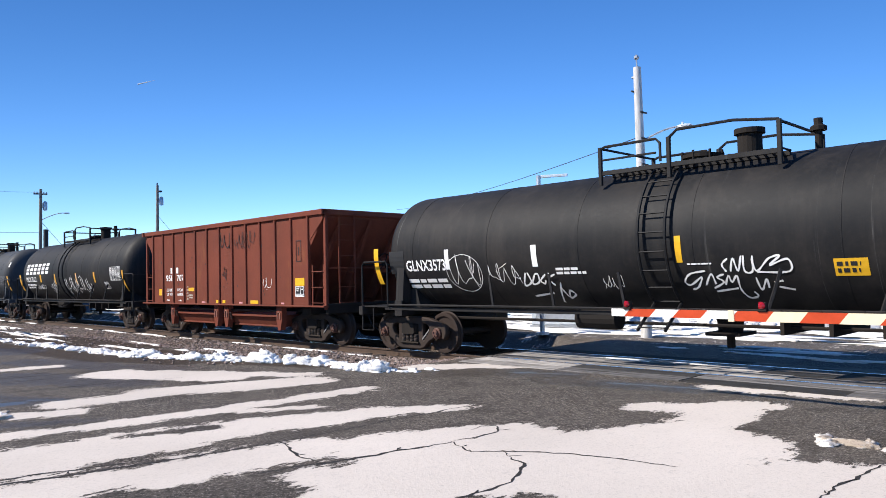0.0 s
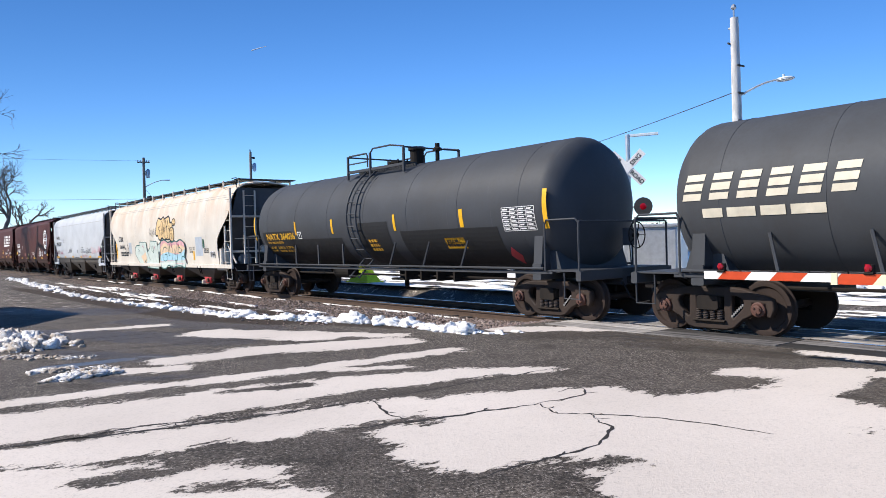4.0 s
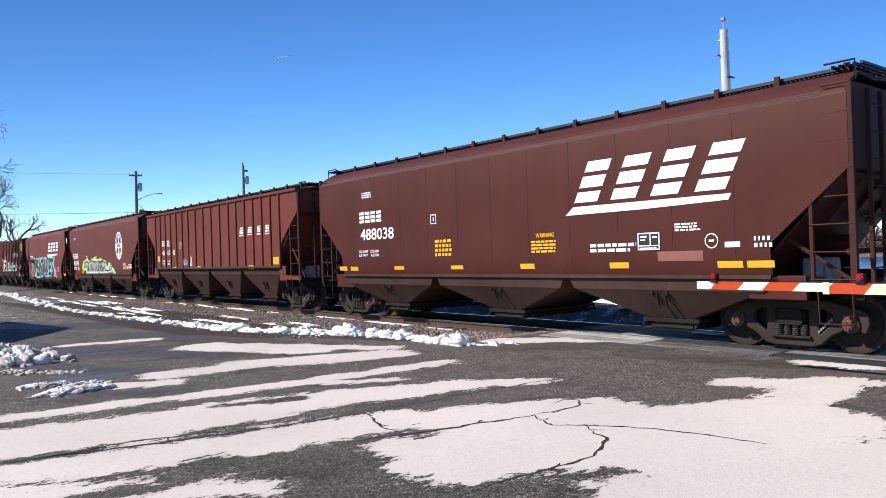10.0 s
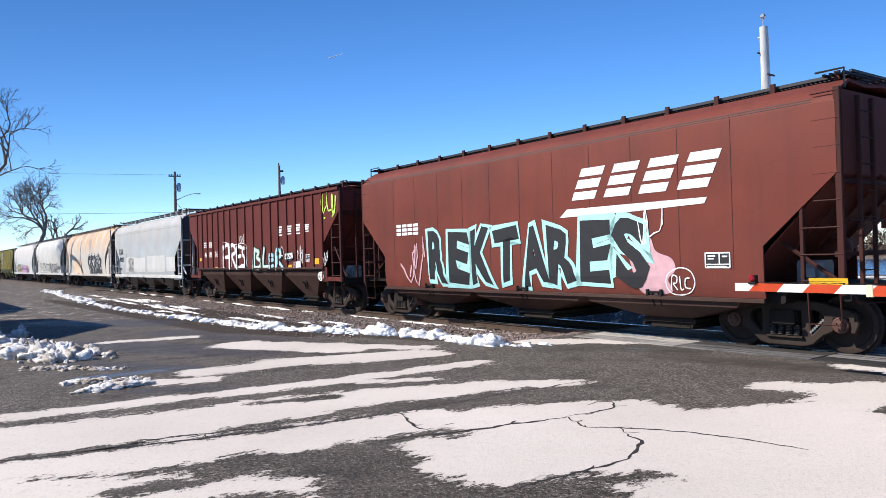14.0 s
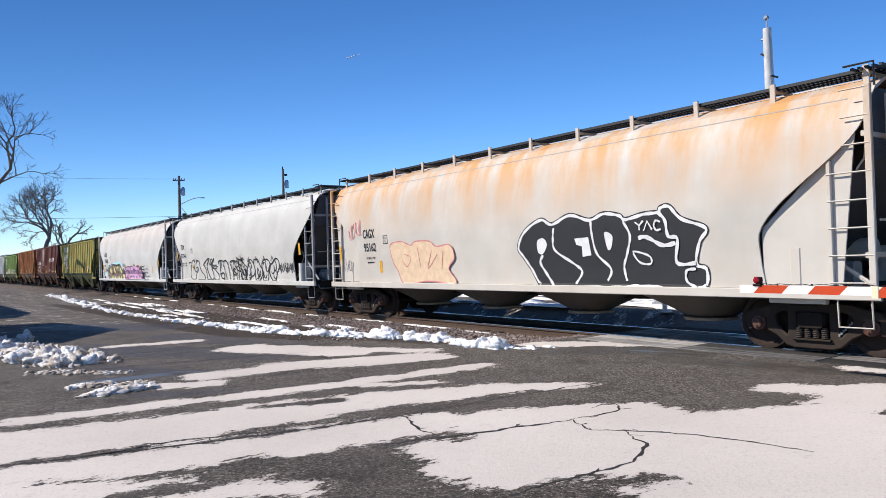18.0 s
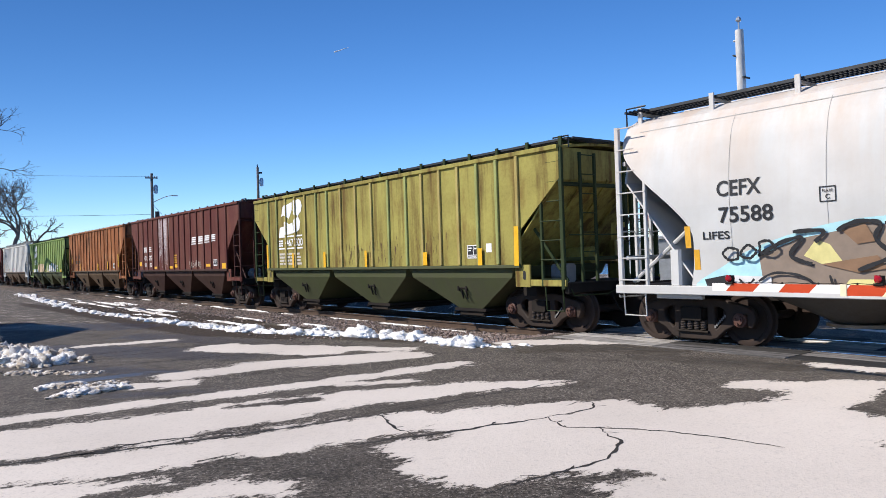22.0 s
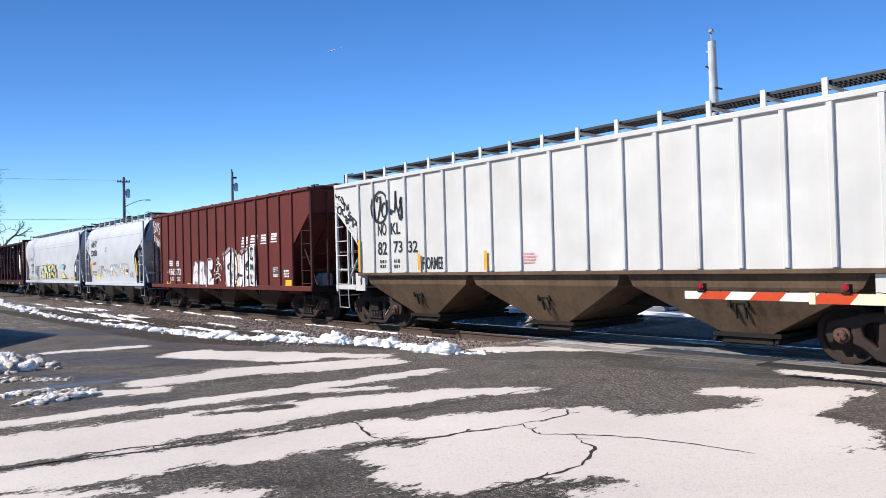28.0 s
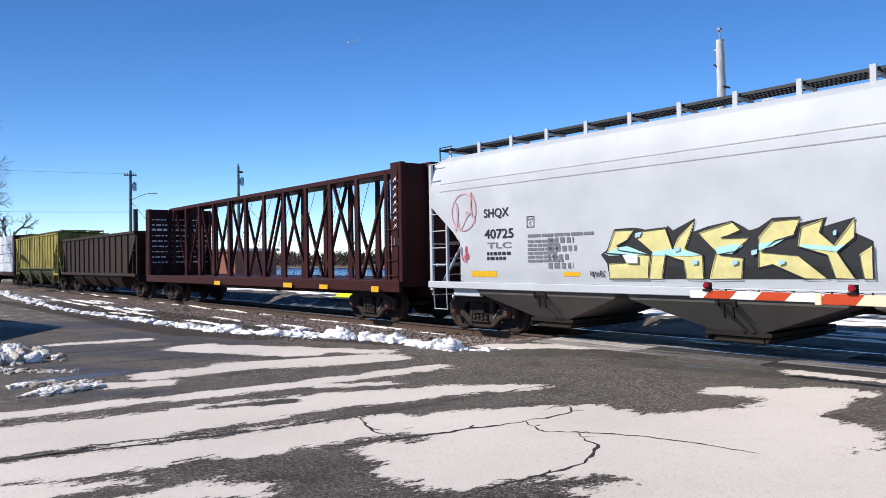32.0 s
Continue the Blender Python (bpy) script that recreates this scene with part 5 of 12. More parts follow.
def covered_hopper(i, mat, label, style="rib", zb=1.06, ze=4.02, zr=4.42, ribs=16, posts=None, bays=3, trim=None, bay_mat=None, knee=2.35, shoulder=3.3, cut=1.15, grate_posts=None, bogie_in=1.27, sill=True, walk_z=None, red=False, fold=3.8, cone=False, rib_mat=None, gusset=False, name="covered_hopper_car"):
    """A covered hopper: side sheets cut back over the bogies, slope sheets, bays, roof and walkways."""
    car, LC = new_car(i, name, label)
    L = LC - 1.25
    a, b = L / 2 - 0.12, posts[-1] + 0.04 if posts else L / 2 - cut
    trim = trim or mat
    bay_mat = bay_mat or mat
    # brown cars take a darker brown for posts, ladders and brackets
    post_mat = grate_posts or (M["brown_deep"] if mat.name.startswith("brown") else trim)
    rib = style == "rib"
    if rib:
        prof = [(zb, HW), (ze, HW)]
        ends = [(zb, b), (knee, b), (shoulder, a), (ze, a)]
        roof = [(HW, ze), (1.2, ze + 0.06), (0.6, ze + 0.12), (0.0, ze + 0.14)]
    elif style == "flat":
        prof = [(zb, 1.52), (zb + 0.12, 1.55), (zb + 0.35, 1.57), (fold, 1.57), (fold + 0.03, 1.563), (fold + (ze - fold) * 0.4, 1.53), (fold + (ze - fold) * 0.75, 1.47), (ze, 1.40)]
        ends = [(zb, b), (knee, b), (shoulder, a), (ze, a)]
        roof = [(1.40, ze), (1.1, ze + 0.16), (0.6, zr - 0.06), (0.0, zr)]
    else:
        prof = smooth_pairs([(zb, 1.52), (zb + 0.35, 1.53), (zb + 0.9, 1.57), (2.5, 1.60), (3.2, 1.55), (3.7, 1.42), (ze, 1.22)], 26)
        ends = smooth_pairs([(zb, b + 0.02), (zb + 0.5, b - 0.05), (knee, b - 0.02), (shoulder, a - 0.12), (ze, a)], 24)
        roof = [(1.22, ze), (0.9, ze + 0.17), (0.5, zr - 0.04), (0.0, zr)]
    car["zb"] = zb
    SHAPE[i] = (prof, L, b, a)
    # side sheets
    zs = sorted({round(z, 4) for z, _ in prof} | {round(z, 4) for z, _ in ends})
    for sg in (-1, 1):
        s = Soup()
        verts, faces = [], []
        for z in zs:
            e, w = end_of(z, ends), prof_at(z, prof)
            for off in (0.0, -0.03):
                verts += [(-e, sg * (w + off), z), (e, sg * (w + off), z)]
        for k in range(len(zs) - 1):
            o, p = 4 * k, 4 * k + 4
            faces += [(o, o + 1, p + 1, p), (o + 2, p + 2, p + 3, o + 3), (o, p, p + 2, o + 2), (o + 1, o + 3, p + 3, p + 1)]
        faces += [(0, 2, 3, 1), (4 * len(zs) - 4, 4 * len(zs) - 3, 4 * len(zs) - 1, 4 * len(zs) - 2)]
        s.add(verts, faces)
        part("side_sheet", s, mat, car, smooth=not rib)
    # slope sheets and end walls
    wi = HW - 0.05 if rib else 1.45
    c0 = a - (shoulder - zb) * 1.05
    round_end = style == "curve" and i < 20
    zs0, cs = (2.95, a - (2.95 - zb) * 0.85) if round_end else (shoulder, c0)
    for sg in (-1, 1):
        s = Soup()
        wt_ = roof[0][0] - 0.04
        # shade put into the colour: cars 7 and 14, and rounded +x ends
        slope = M["end_shade"] if i in (7, 14) or (round_end and sg > 0) else mat
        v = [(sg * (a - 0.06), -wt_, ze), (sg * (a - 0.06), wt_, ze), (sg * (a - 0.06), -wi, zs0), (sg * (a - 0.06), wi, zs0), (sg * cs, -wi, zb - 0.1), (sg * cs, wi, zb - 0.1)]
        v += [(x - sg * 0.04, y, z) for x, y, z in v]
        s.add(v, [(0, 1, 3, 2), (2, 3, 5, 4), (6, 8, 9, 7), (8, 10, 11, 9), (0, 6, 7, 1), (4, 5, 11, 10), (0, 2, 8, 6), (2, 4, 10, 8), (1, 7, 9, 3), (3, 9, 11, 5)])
        part("slope_sheet", s, slope, car, "dark slope sheet, end shade put into its colour" if slope is not mat else "")
        if round_end:
            for sy in (-1, 1):
                x0, x1 = sorted((sg * (a - 1.02), sg * (a - 1.24)))
                y0, y1 = sorted((sy * 1.1, sy * 1.515))
                part("end_bulkhead", Soup().bbox(x0, x1, y0, y1, zb, 1.68, 0.04), mat, car)
        for y in (-0.75, 0.0, 0.75) if not round_end else ():
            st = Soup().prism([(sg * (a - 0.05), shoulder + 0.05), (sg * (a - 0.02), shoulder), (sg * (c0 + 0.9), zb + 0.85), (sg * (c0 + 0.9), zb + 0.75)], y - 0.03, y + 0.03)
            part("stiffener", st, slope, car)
    # roof
    s = Soup()
    pts = [(-y, z) for y, z in roof] + [(y, z) for y, z in roof[::-1][1:]]
    verts = [(x, y, z) for x in (-a, a) for y, z in pts]
    n = len(pts)
    verts += [(x, y, z - 0.05) for x, y, z in verts]
    m_ = 2 * n
    faces = [(k, k + 1, n + k + 1, n + k) for k in range(n - 1)] + [(m_ + k, m_ + n + k, m_ + n + k + 1, m_ + k + 1) for k in range(n - 1)]
    faces += [tuple(list(range(n)) + [m_ + k for k in range(n - 1, -1, -1)]), tuple([n + k for k in range(n)] + [m_ + n + k for k in range(n - 1, -1, -1)])]
    faces += [(0, n, m_ + n, m_), (n - 1, m_ + n - 1, m_ + 2 * n - 1, 2 * n - 1)]
    s.add(verts, faces)
    part("roof", s, mat, car, smooth=True)
    htop = (ze + 0.14 if rib else zr - 0.06)
    hs = Soup().bbox(-a + 0.6, a - 0.6, -0.32, 0.32, htop - 0.05, htop + 0.12, 0.04)
    part("hatch_cover", hs, mat, car)
    # side posts, end posts, chords
    if rib:
        xs = sorted({round(q * x, 3) for x in posts for q in (-1, 1)}) if posts else [-b + 0.04 + (2 * b - 0.08) * k / (ribs - 1) for k in range(ribs)]
        RIBS[i] = (xs, 0.047)
        for sg in (-1, 1):
            y0, y1 = sorted((sg * HW - sg * 0.005, sg * HW + sg * 0.046))
            part("top_chord", Soup().bbox(-a, a, sg * HW - 0.05, sg * HW + 0.05, ze - 0.06, ze + 0.04, 0.012), trim, car)
            for k, x in enumerate(xs):
                part("side_post", Soup().bbox(x - 0.048, x + 0.048, y0, y1, zb + 0.02, ze - 0.06, 0.012), rib_mat[k % len(rib_mat)] if rib_mat else mat, car)
    chord = Soup()
    for sg in (-1, 1):
        w0 = prof[0][1]
        if sill:
            chord.bbox(-L / 2, L / 2, sg * w0 - 0.06, sg * w0 + 0.012, zb - 0.16, zb - 0.003, 0.012)
        else:
            chord.bbox(-b, b, sg * w0 - 0.06, sg * w0 - 0.004, zb - 0.075, zb - 0.003, 0.008)
    part("side_sill", chord, trim if sill else bay_mat, car)
    # centre sill and end platforms
    u = Soup().bbox(-L / 2, L / 2, -0.18, 0.18, 0.72, 1.02, 0.02)
    for sg in (-1, 1):
        x0, x1 = sorted((sg * (b - 0.1), sg * L / 2))
        u.box(x0, x1, -1.45, 1.45, 1.0, 1.05)
        xe = sorted((sg * (L / 2 - 0.12), sg * L / 2))
        u.bbox(xe[0], xe[1], -1.5, 1.5, 0.86, 1.08, 0.02)
        xb = sg * (L / 2 - bogie_in)
        u.bbox(xb - 0.2, xb + 0.2, -1.35, 1.35, 0.78, 1.0, 0.03)
    part("underframe", u, M["underframe"], car)
    for sg in (-1, 1):
        xb = sg * (L / 2 - bogie_in)
        for sy in (-1, 1):
            if zb < 0.9:
                continue
            if zb < 1.3 or sill:
                part("bolster_web", Soup().bbox(xb - 0.45, xb + 0.45, sy * 1.42 - 0.05, sy * 1.42 + 0.05, 0.82, zb - 0.02, 0.02), trim, car)
                continue
            # jacking plate with its oblong hole, and the beam that carries the platform
            y0, y1 = sorted((sy * (HW - 0.06), sy * (HW - 0.012)))
            j = part("jacking_plate", Soup().bbox(xb - 0.23, xb + 0.23, y0, y1, zb - 0.48, zb - 0.004, 0.012), mat, car)
            h = Soup()
            h.add([(xb + 0.06 + 0.045 * math.cos(q * 0.524), sy * (HW - 0.009), zb - 0.23 + (0.055 if 0 < q < 6 else -0.055 if q > 6 else 0) + 0.045 * math.sin(q * 0.524)) for q in range(12)], [tuple(range(12))])
            part("hole", h, M["black_patch"], j, "black oblong hole")
            x0, x1 = sorted((sg * (L / 2 - bogie_in + 0.24), sg * (L / 2 - 0.03)))
            part("platform_beam", Soup().bbox(x0, x1, y0, y1, zb - 0.46, zb - 0.32, 0.012), mat, car)
    # bays
    span = 2 * c0 + 0.9
    hb = span / bays / 2
    for k in range(bays):
        x = -span / 2 + hb * (2 * k + 1)
        if cone:
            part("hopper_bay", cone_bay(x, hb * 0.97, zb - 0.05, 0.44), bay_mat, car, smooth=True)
            part("outlet_ring", Soup().lathe([(0.38, 0.1), (0.38, 0.52), (0.43, 0.52), (0.44, 0.4)], "z", 24, (x, -0.15, 0)), M["bay_tan0"], car, "rusty round outlet flange")
            continue
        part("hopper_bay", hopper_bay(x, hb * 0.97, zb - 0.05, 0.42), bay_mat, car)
        outlet(car, x, 0.40, M["underframe"], zb - 0.05)
        if red:
            red_outlet(car, x, 0.42)
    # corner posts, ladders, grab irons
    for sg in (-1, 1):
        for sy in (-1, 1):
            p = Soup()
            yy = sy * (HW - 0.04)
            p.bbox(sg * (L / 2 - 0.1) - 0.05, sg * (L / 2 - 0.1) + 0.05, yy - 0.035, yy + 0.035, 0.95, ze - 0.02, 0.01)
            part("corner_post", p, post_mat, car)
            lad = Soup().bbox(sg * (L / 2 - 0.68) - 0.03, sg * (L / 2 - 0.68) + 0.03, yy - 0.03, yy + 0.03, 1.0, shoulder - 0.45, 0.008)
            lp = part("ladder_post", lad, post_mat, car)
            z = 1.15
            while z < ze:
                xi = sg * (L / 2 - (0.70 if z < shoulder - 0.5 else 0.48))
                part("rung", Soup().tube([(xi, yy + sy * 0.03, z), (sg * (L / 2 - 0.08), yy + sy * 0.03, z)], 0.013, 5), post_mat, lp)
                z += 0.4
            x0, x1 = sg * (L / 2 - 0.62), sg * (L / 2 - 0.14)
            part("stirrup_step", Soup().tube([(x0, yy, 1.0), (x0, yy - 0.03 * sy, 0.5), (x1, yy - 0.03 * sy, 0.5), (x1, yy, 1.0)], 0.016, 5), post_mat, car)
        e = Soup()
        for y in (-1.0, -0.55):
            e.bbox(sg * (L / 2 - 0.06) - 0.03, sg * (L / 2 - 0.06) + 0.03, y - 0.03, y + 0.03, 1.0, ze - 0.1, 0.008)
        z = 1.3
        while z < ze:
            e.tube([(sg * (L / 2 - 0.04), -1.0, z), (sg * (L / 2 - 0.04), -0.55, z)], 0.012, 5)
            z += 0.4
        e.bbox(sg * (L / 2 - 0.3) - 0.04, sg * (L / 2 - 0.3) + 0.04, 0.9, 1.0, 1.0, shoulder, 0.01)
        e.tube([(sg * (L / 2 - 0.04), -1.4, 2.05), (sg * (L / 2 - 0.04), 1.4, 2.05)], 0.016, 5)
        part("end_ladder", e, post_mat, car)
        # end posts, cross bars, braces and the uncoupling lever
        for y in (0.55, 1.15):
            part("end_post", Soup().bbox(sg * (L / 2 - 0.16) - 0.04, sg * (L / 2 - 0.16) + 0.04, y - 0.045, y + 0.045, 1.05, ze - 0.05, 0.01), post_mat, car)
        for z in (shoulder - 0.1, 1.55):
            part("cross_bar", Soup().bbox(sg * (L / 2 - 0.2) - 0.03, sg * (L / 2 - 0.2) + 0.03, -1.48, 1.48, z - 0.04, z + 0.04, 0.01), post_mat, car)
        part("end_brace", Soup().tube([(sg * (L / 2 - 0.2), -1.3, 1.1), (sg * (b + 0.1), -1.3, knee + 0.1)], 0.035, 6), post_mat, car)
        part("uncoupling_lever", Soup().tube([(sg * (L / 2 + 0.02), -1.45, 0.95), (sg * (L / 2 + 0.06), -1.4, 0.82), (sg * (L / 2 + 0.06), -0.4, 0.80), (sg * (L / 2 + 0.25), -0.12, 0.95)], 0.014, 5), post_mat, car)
        if gusset:
            x0, x1 = sg * (b - 0.03), sg * (L / 2 - 0.55)
            for sy in (-1, 1):
                y0, y1 = sorted((sy * 1.47, sy * 1.50))
                part("end_gusset", Soup().prism([(x0, zb + 0.01), (x1, zb + 0.01), (sg * (L / 2 - 0.3), shoulder), (sg * (a - 0.1), shoulder + 0.1), (x0, knee)], y0, y1), mat, car)
    # brake gear on the platform
    brake_wheel(car, L / 2 - 0.02, 0.35, 2.15, trim)
    tnk = Soup().lathe([(L / 2 - 1.75, 0.05), (L / 2 - 1.7, 0.19), (L / 2 - 0.85, 0.19), (L / 2 - 0.8, 0.05)], "x", 16, (0, 0.25, 1.62))
    part("air_tank", tnk, trim, car)
    vl = Soup().bbox(L / 2 - 1.2, L / 2 - 0.75, -0.75, -0.45, 1.05, 1.45, 0.05)
    vl.bbox(L / 2 - 1.1, L / 2 - 0.85, -0.85, -0.7, 1.15, 1.35, 0.03)
    part("brake_valve", vl, M["grey_part"], car)
    # roof walkways with brackets
    wl = L - 0.3
    zt = walk_z or (ze + 0.19 if rib else zr + 0.06)
    for sg in (-1, 1):
        g = part("walkway", shared(("grate", round(wl, 1)), lambda: grating_mesh(wl, 0.5)), M["grate"], car)
        g.location = (0, sg * (1.0 if rib else 0.78), zt)
        nb = int(wl / {"rib": 0.95, "flat": 1.04}.get(style, 0.94 if i == 24 else 1.46))
        for k in range(nb + 1):
            x = -wl / 2 + 0.15 + (wl - 0.3) * k / nb
            yo = 1.30 if rib else 1.08
            z0 = ze + 0.05
            zt2 = zt
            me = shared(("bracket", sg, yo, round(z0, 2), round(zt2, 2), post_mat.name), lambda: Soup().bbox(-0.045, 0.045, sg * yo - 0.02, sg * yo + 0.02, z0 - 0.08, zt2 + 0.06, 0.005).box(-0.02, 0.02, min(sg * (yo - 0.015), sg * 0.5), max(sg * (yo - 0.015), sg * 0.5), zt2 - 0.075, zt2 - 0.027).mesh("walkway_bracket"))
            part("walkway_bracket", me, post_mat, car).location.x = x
    zt2 = zt
    for sg in (-1, 1):
        ew = Soup().box(sg * (L / 2 - 0.25) - 0.24, sg * (L / 2 - 0.25) + 0.24, -0.03, 0.03, zt2 - 0.025, zt2 + 0.015)
        for k in range(5):
            x = sg * (L / 2 - 0.05 - 0.1 * k)
            ew.box(x - 0.02, x + 0.02, -1.2, 1.2, zt2 - 0.02, zt2 + 0.02)
        ew.tube([(sg * (L / 2 - 0.12), -1.25, ze), (sg * (L / 2 - 0.12), -1.25, zt2 + 0.05), (sg * (L / 2 - 0.55), -1.25, zt2 + 0.05)], 0.018, 5)
        part("end_walkway", ew, M["grate"], car)
    draw_gear(car, L + 1.25)
    for sg in (-1, 1):
        add_bogie(car, sg * (L / 2 - bogie_in))
    return car


SHAPE = {}
RIBS = {}
M["grey_part"] = plain("grey_part", (0.30, 0.30, 0.31), 0.5, 0.2)


def tank_car(i, mat, label, R=1.46, zc=2.53, ladder_mat=None, patch=None, plat=1.6, dome_x=0.0, box_dome=False):
    """A frameless tank car: shell with bulged heads, belly saddle, platform, valves, ladder, end sills."""
    car, LC = new_car(i, "tank_car", label)
    L = LC - 1.2
    h = L / 2 - 0.55
    lm = ladder_mat or mat
    SHAPE[i] = (("tank", R, zc), L, h, h)
    prof = []
    for k in range(9):
        a = math.pi / 2 * k / 8
        prof.append((-h + 0.62 - 0.62 * math.cos(a), max(0.02, R * math.sin(a) ** 0.8)))
    prof = prof + [(-x, r) for x, r in prof[::-1]]
    part("tank_shell", Soup().lathe(prof, "x", 56, (0, 0, zc)), mat, car, smooth=True)
    # weld seams
    for k in range(7):
        x = -h + 1.2 + (2 * h - 2.4) * k / 6
        part("weld_seam", shared(("seam", R, zc), lambda: Soup().lathe([(-0.012, R - 0.004), (-0.008, R + 0.005), (0.008, R + 0.005), (0.012, R - 0.004)], "x", 56, (0, 0, zc), True).mesh("weld_seam", True)), mat, car).location.x = x
    # top platform with railing
    p = Soup()
    zt = zc + R
    for y in (-0.95, -0.55, 0.55, 0.95):
        p.bbox(dome_x - plat, dome_x + plat, y - 0.03, y + 0.03, zt - 0.12, zt - 0.04, 0.005)
    for k in range(25):
        x = dome_x - plat + 2 * plat * k / 24
        for y0, y1 in ((-0.95, -0.55), (0.55, 0.95)):
            p.box(x - 0.02, x + 0.02, y0, y1, zt - 0.05, zt - 0.03)
    part("platform", p, lm, car)
    for y in (-0.97, 0.97):
        for x in (-plat, -plat * 0.15, plat):
            part("railing_post", Soup().bbox(dome_x + x - 0.035, dome_x + x + 0.035, y - 0.03, y + 0.03, zt - 0.3, zt + 0.40, 0.008), lm, car)
        part("hand_rail", Soup().tube([(dome_x - plat, y, zt + 0.36), (dome_x - plat + 0.1, y, zt + 0.4), (dome_x - plat * 0.3, y, zt + 0.4), (dome_x - plat * 0.25, y, zt + 0.32), (dome_x - plat * 0.25, y, zt + 0.0)], 0.025, 6), lm, car)
        part("hand_rail", Soup().tube([(dome_x - plat * 0.15, y, zt + 0.38), (dome_x - plat * 0.05, y, zt + 0.5), (dome_x + plat * 0.55, y, zt + 0.5), (dome_x + plat, y, zt + 0.4)], 0.025, 6), lm, car)
        part("knee_rail", Soup().tube([(dome_x - plat, y, zt + 0.16), (dome_x - plat * 0.3, y, zt + 0.16)], 0.02, 6), lm, car)
    for x in (-plat, plat):
        part("hand_rail", Soup().tube([(dome_x + x, -0.97, zt + 0.38), (dome_x + x, 0.97, zt + 0.38)], 0.025, 6), lm, car)
    d = Soup().lathe([(zt - 0.25, 0.32), (zt + 0.1, 0.32), (zt + 0.1, 0.37), (zt + 0.16, 0.37), (zt + 0.2, 0.1)], "z", 20, (dome_x - 0.1, 0, 0))
    mw = part("manway", d, M["underframe"], car, "bolted manway cover")
    for k in range(8):
        a = k * math.pi / 4
        part("bolt", Soup().lathe([(zt + 0.05, 0.025), (zt + 0.22, 0.025)], "z", 6, (dome_x - 0.1 + 0.36 * math.cos(a), 0.36 * math.sin(a), 0)), M["underframe"], mw)
    v = Soup().lathe([(zt - 0.2, 0.2), (zt + 0.4, 0.2), (zt + 0.41, 0.25), (zt + 0.5, 0.25), (zt + 0.52, 0.05)], "z", 18, (dome_x + 0.75, 0, 0))
    part("valve_housing", v, M["underframe"], car, "dark round protective valve housing")
    sv = Soup().lathe([(zt - 0.1, 0.06), (zt + 0.3, 0.06), (zt + 0.3, 0.13), (zt + 0.36, 0.13), (zt + 0.4, 0.07), (zt + 0.5, 0.07)], "z", 10, (dome_x + plat + 0.25, 0, 0))
    part("safety_valve", sv, M["underframe"], car)
    # curved side ladders, both sides
    for sy in (-1, 1):
        l = Soup()
        for x in (dome_x - 0.62, dome_x - 0.12):
            pts = []
            for k in range(13):
                a = math.radians(58 - k * 9.0)
                pts.append((x, sy * (R + 0.10) * math.cos(a), zc + (R + 0.10) * math.sin(a)))
            pts.append((x, sy * (HW - 0.05), 0.75))
            l.tube(pts, 0.028, 6)
        for k in range(9):
            a = math.radians(56 - k * 13.0)
            y, z = sy * (R + 0.10) * math.cos(a), zc + (R + 0.10) * math.sin(a)
            l.tube([(dome_x - 0.62, y, z), (dome_x - 0.12, y, z)], 0.014, 5)
        l.tube([(dome_x - 0.62, sy * (HW - 0.05), 0.8), (dome_x - 0.12, sy * (HW - 0.05), 0.8)], 0.014, 5)
        part("ladder", l, lm, car)
        rail_ = Soup().tube([(-h + 0.5, sy * 1.45, 1.10), (h - 0.5, sy * 1.45, 1.10)], 0.026, 6)
        rail_.bbox(-h + 0.3, h - 0.3, sy * 1.38 - 0.03, sy * 1.38 + 0.03, 0.98, 1.05, 0.006)
        part("side_handrail", rail_, lm, car)
    # end sills, bolsters, saddles
    for sg in (-1, 1):
        u = Soup()
        xb = sg * (L / 2 - 1.3)
        x0, x1 = sorted((sg * L / 2, sg * (L / 2 - 3.2)))
        u.bbox(x0, x1, -0.2, 0.2, 0.72, 1.05, 0.02)
        xe = sorted((sg * (L / 2 - 0.13), sg * L / 2))
        u.bbox(xe[0], xe[1], -1.5, 1.5, 0.86, 1.06, 0.015)
        xp = sorted((sg * (L / 2 - 0.95), sg * L / 2))
        u.box(xp[0], xp[1], -1.42, 1.42, 1.04, 1.07)
        part("end_sill", u, lm, car)
        sd = Soup()
        sd.prism([(xb - 0.45, 1.0), (xb + 0.45, 1.0), (xb + 0.3, 1.45), (xb - 0.3, 1.45)], -1.1, 1.1)
        sd.bbox(xb - 0.12, xb + 0.12, -1.4, 1.4, 0.85, 1.2, 0.02)
        for sy in (-1, 1):
            sd.add([(xb - 0.12, sy * 1.38, 1.0), (xb + 0.12, sy * 1.38, 1.0), (xb + 0.12, sy * 1.30, 1.95), (xb - 0.12, sy * 1.30, 1.95), (xb - 0.12, sy * 1.0, 1.0), (xb + 0.12, sy * 1.0, 1.0), (xb + 0.12, sy * 1.2, 1.85), (xb - 0.12, sy * 1.2, 1.85)],
                   [(0, 1, 2, 3), (4, 7, 6, 5), (0, 3, 7, 4), (1, 5, 6, 2), (3, 2, 6, 7), (0, 4, 5, 1)])
        part("saddle", sd, lm, car)
        hr = Soup()
        for sy in (-1, 1):
            y = sy * 1.45
            xa, xz = sg * (L / 2 - 0.08), sg * (L / 2 - 1.0)
            hr.tube([(xa, y, 1.05), (xa, y, 2.02), (xa - sg * 0.08, y, 2.1), (xz + sg * 0.05, y, 2.1), (xz, y, 2.0), (xz, y, 1.05)], 0.022, 6)
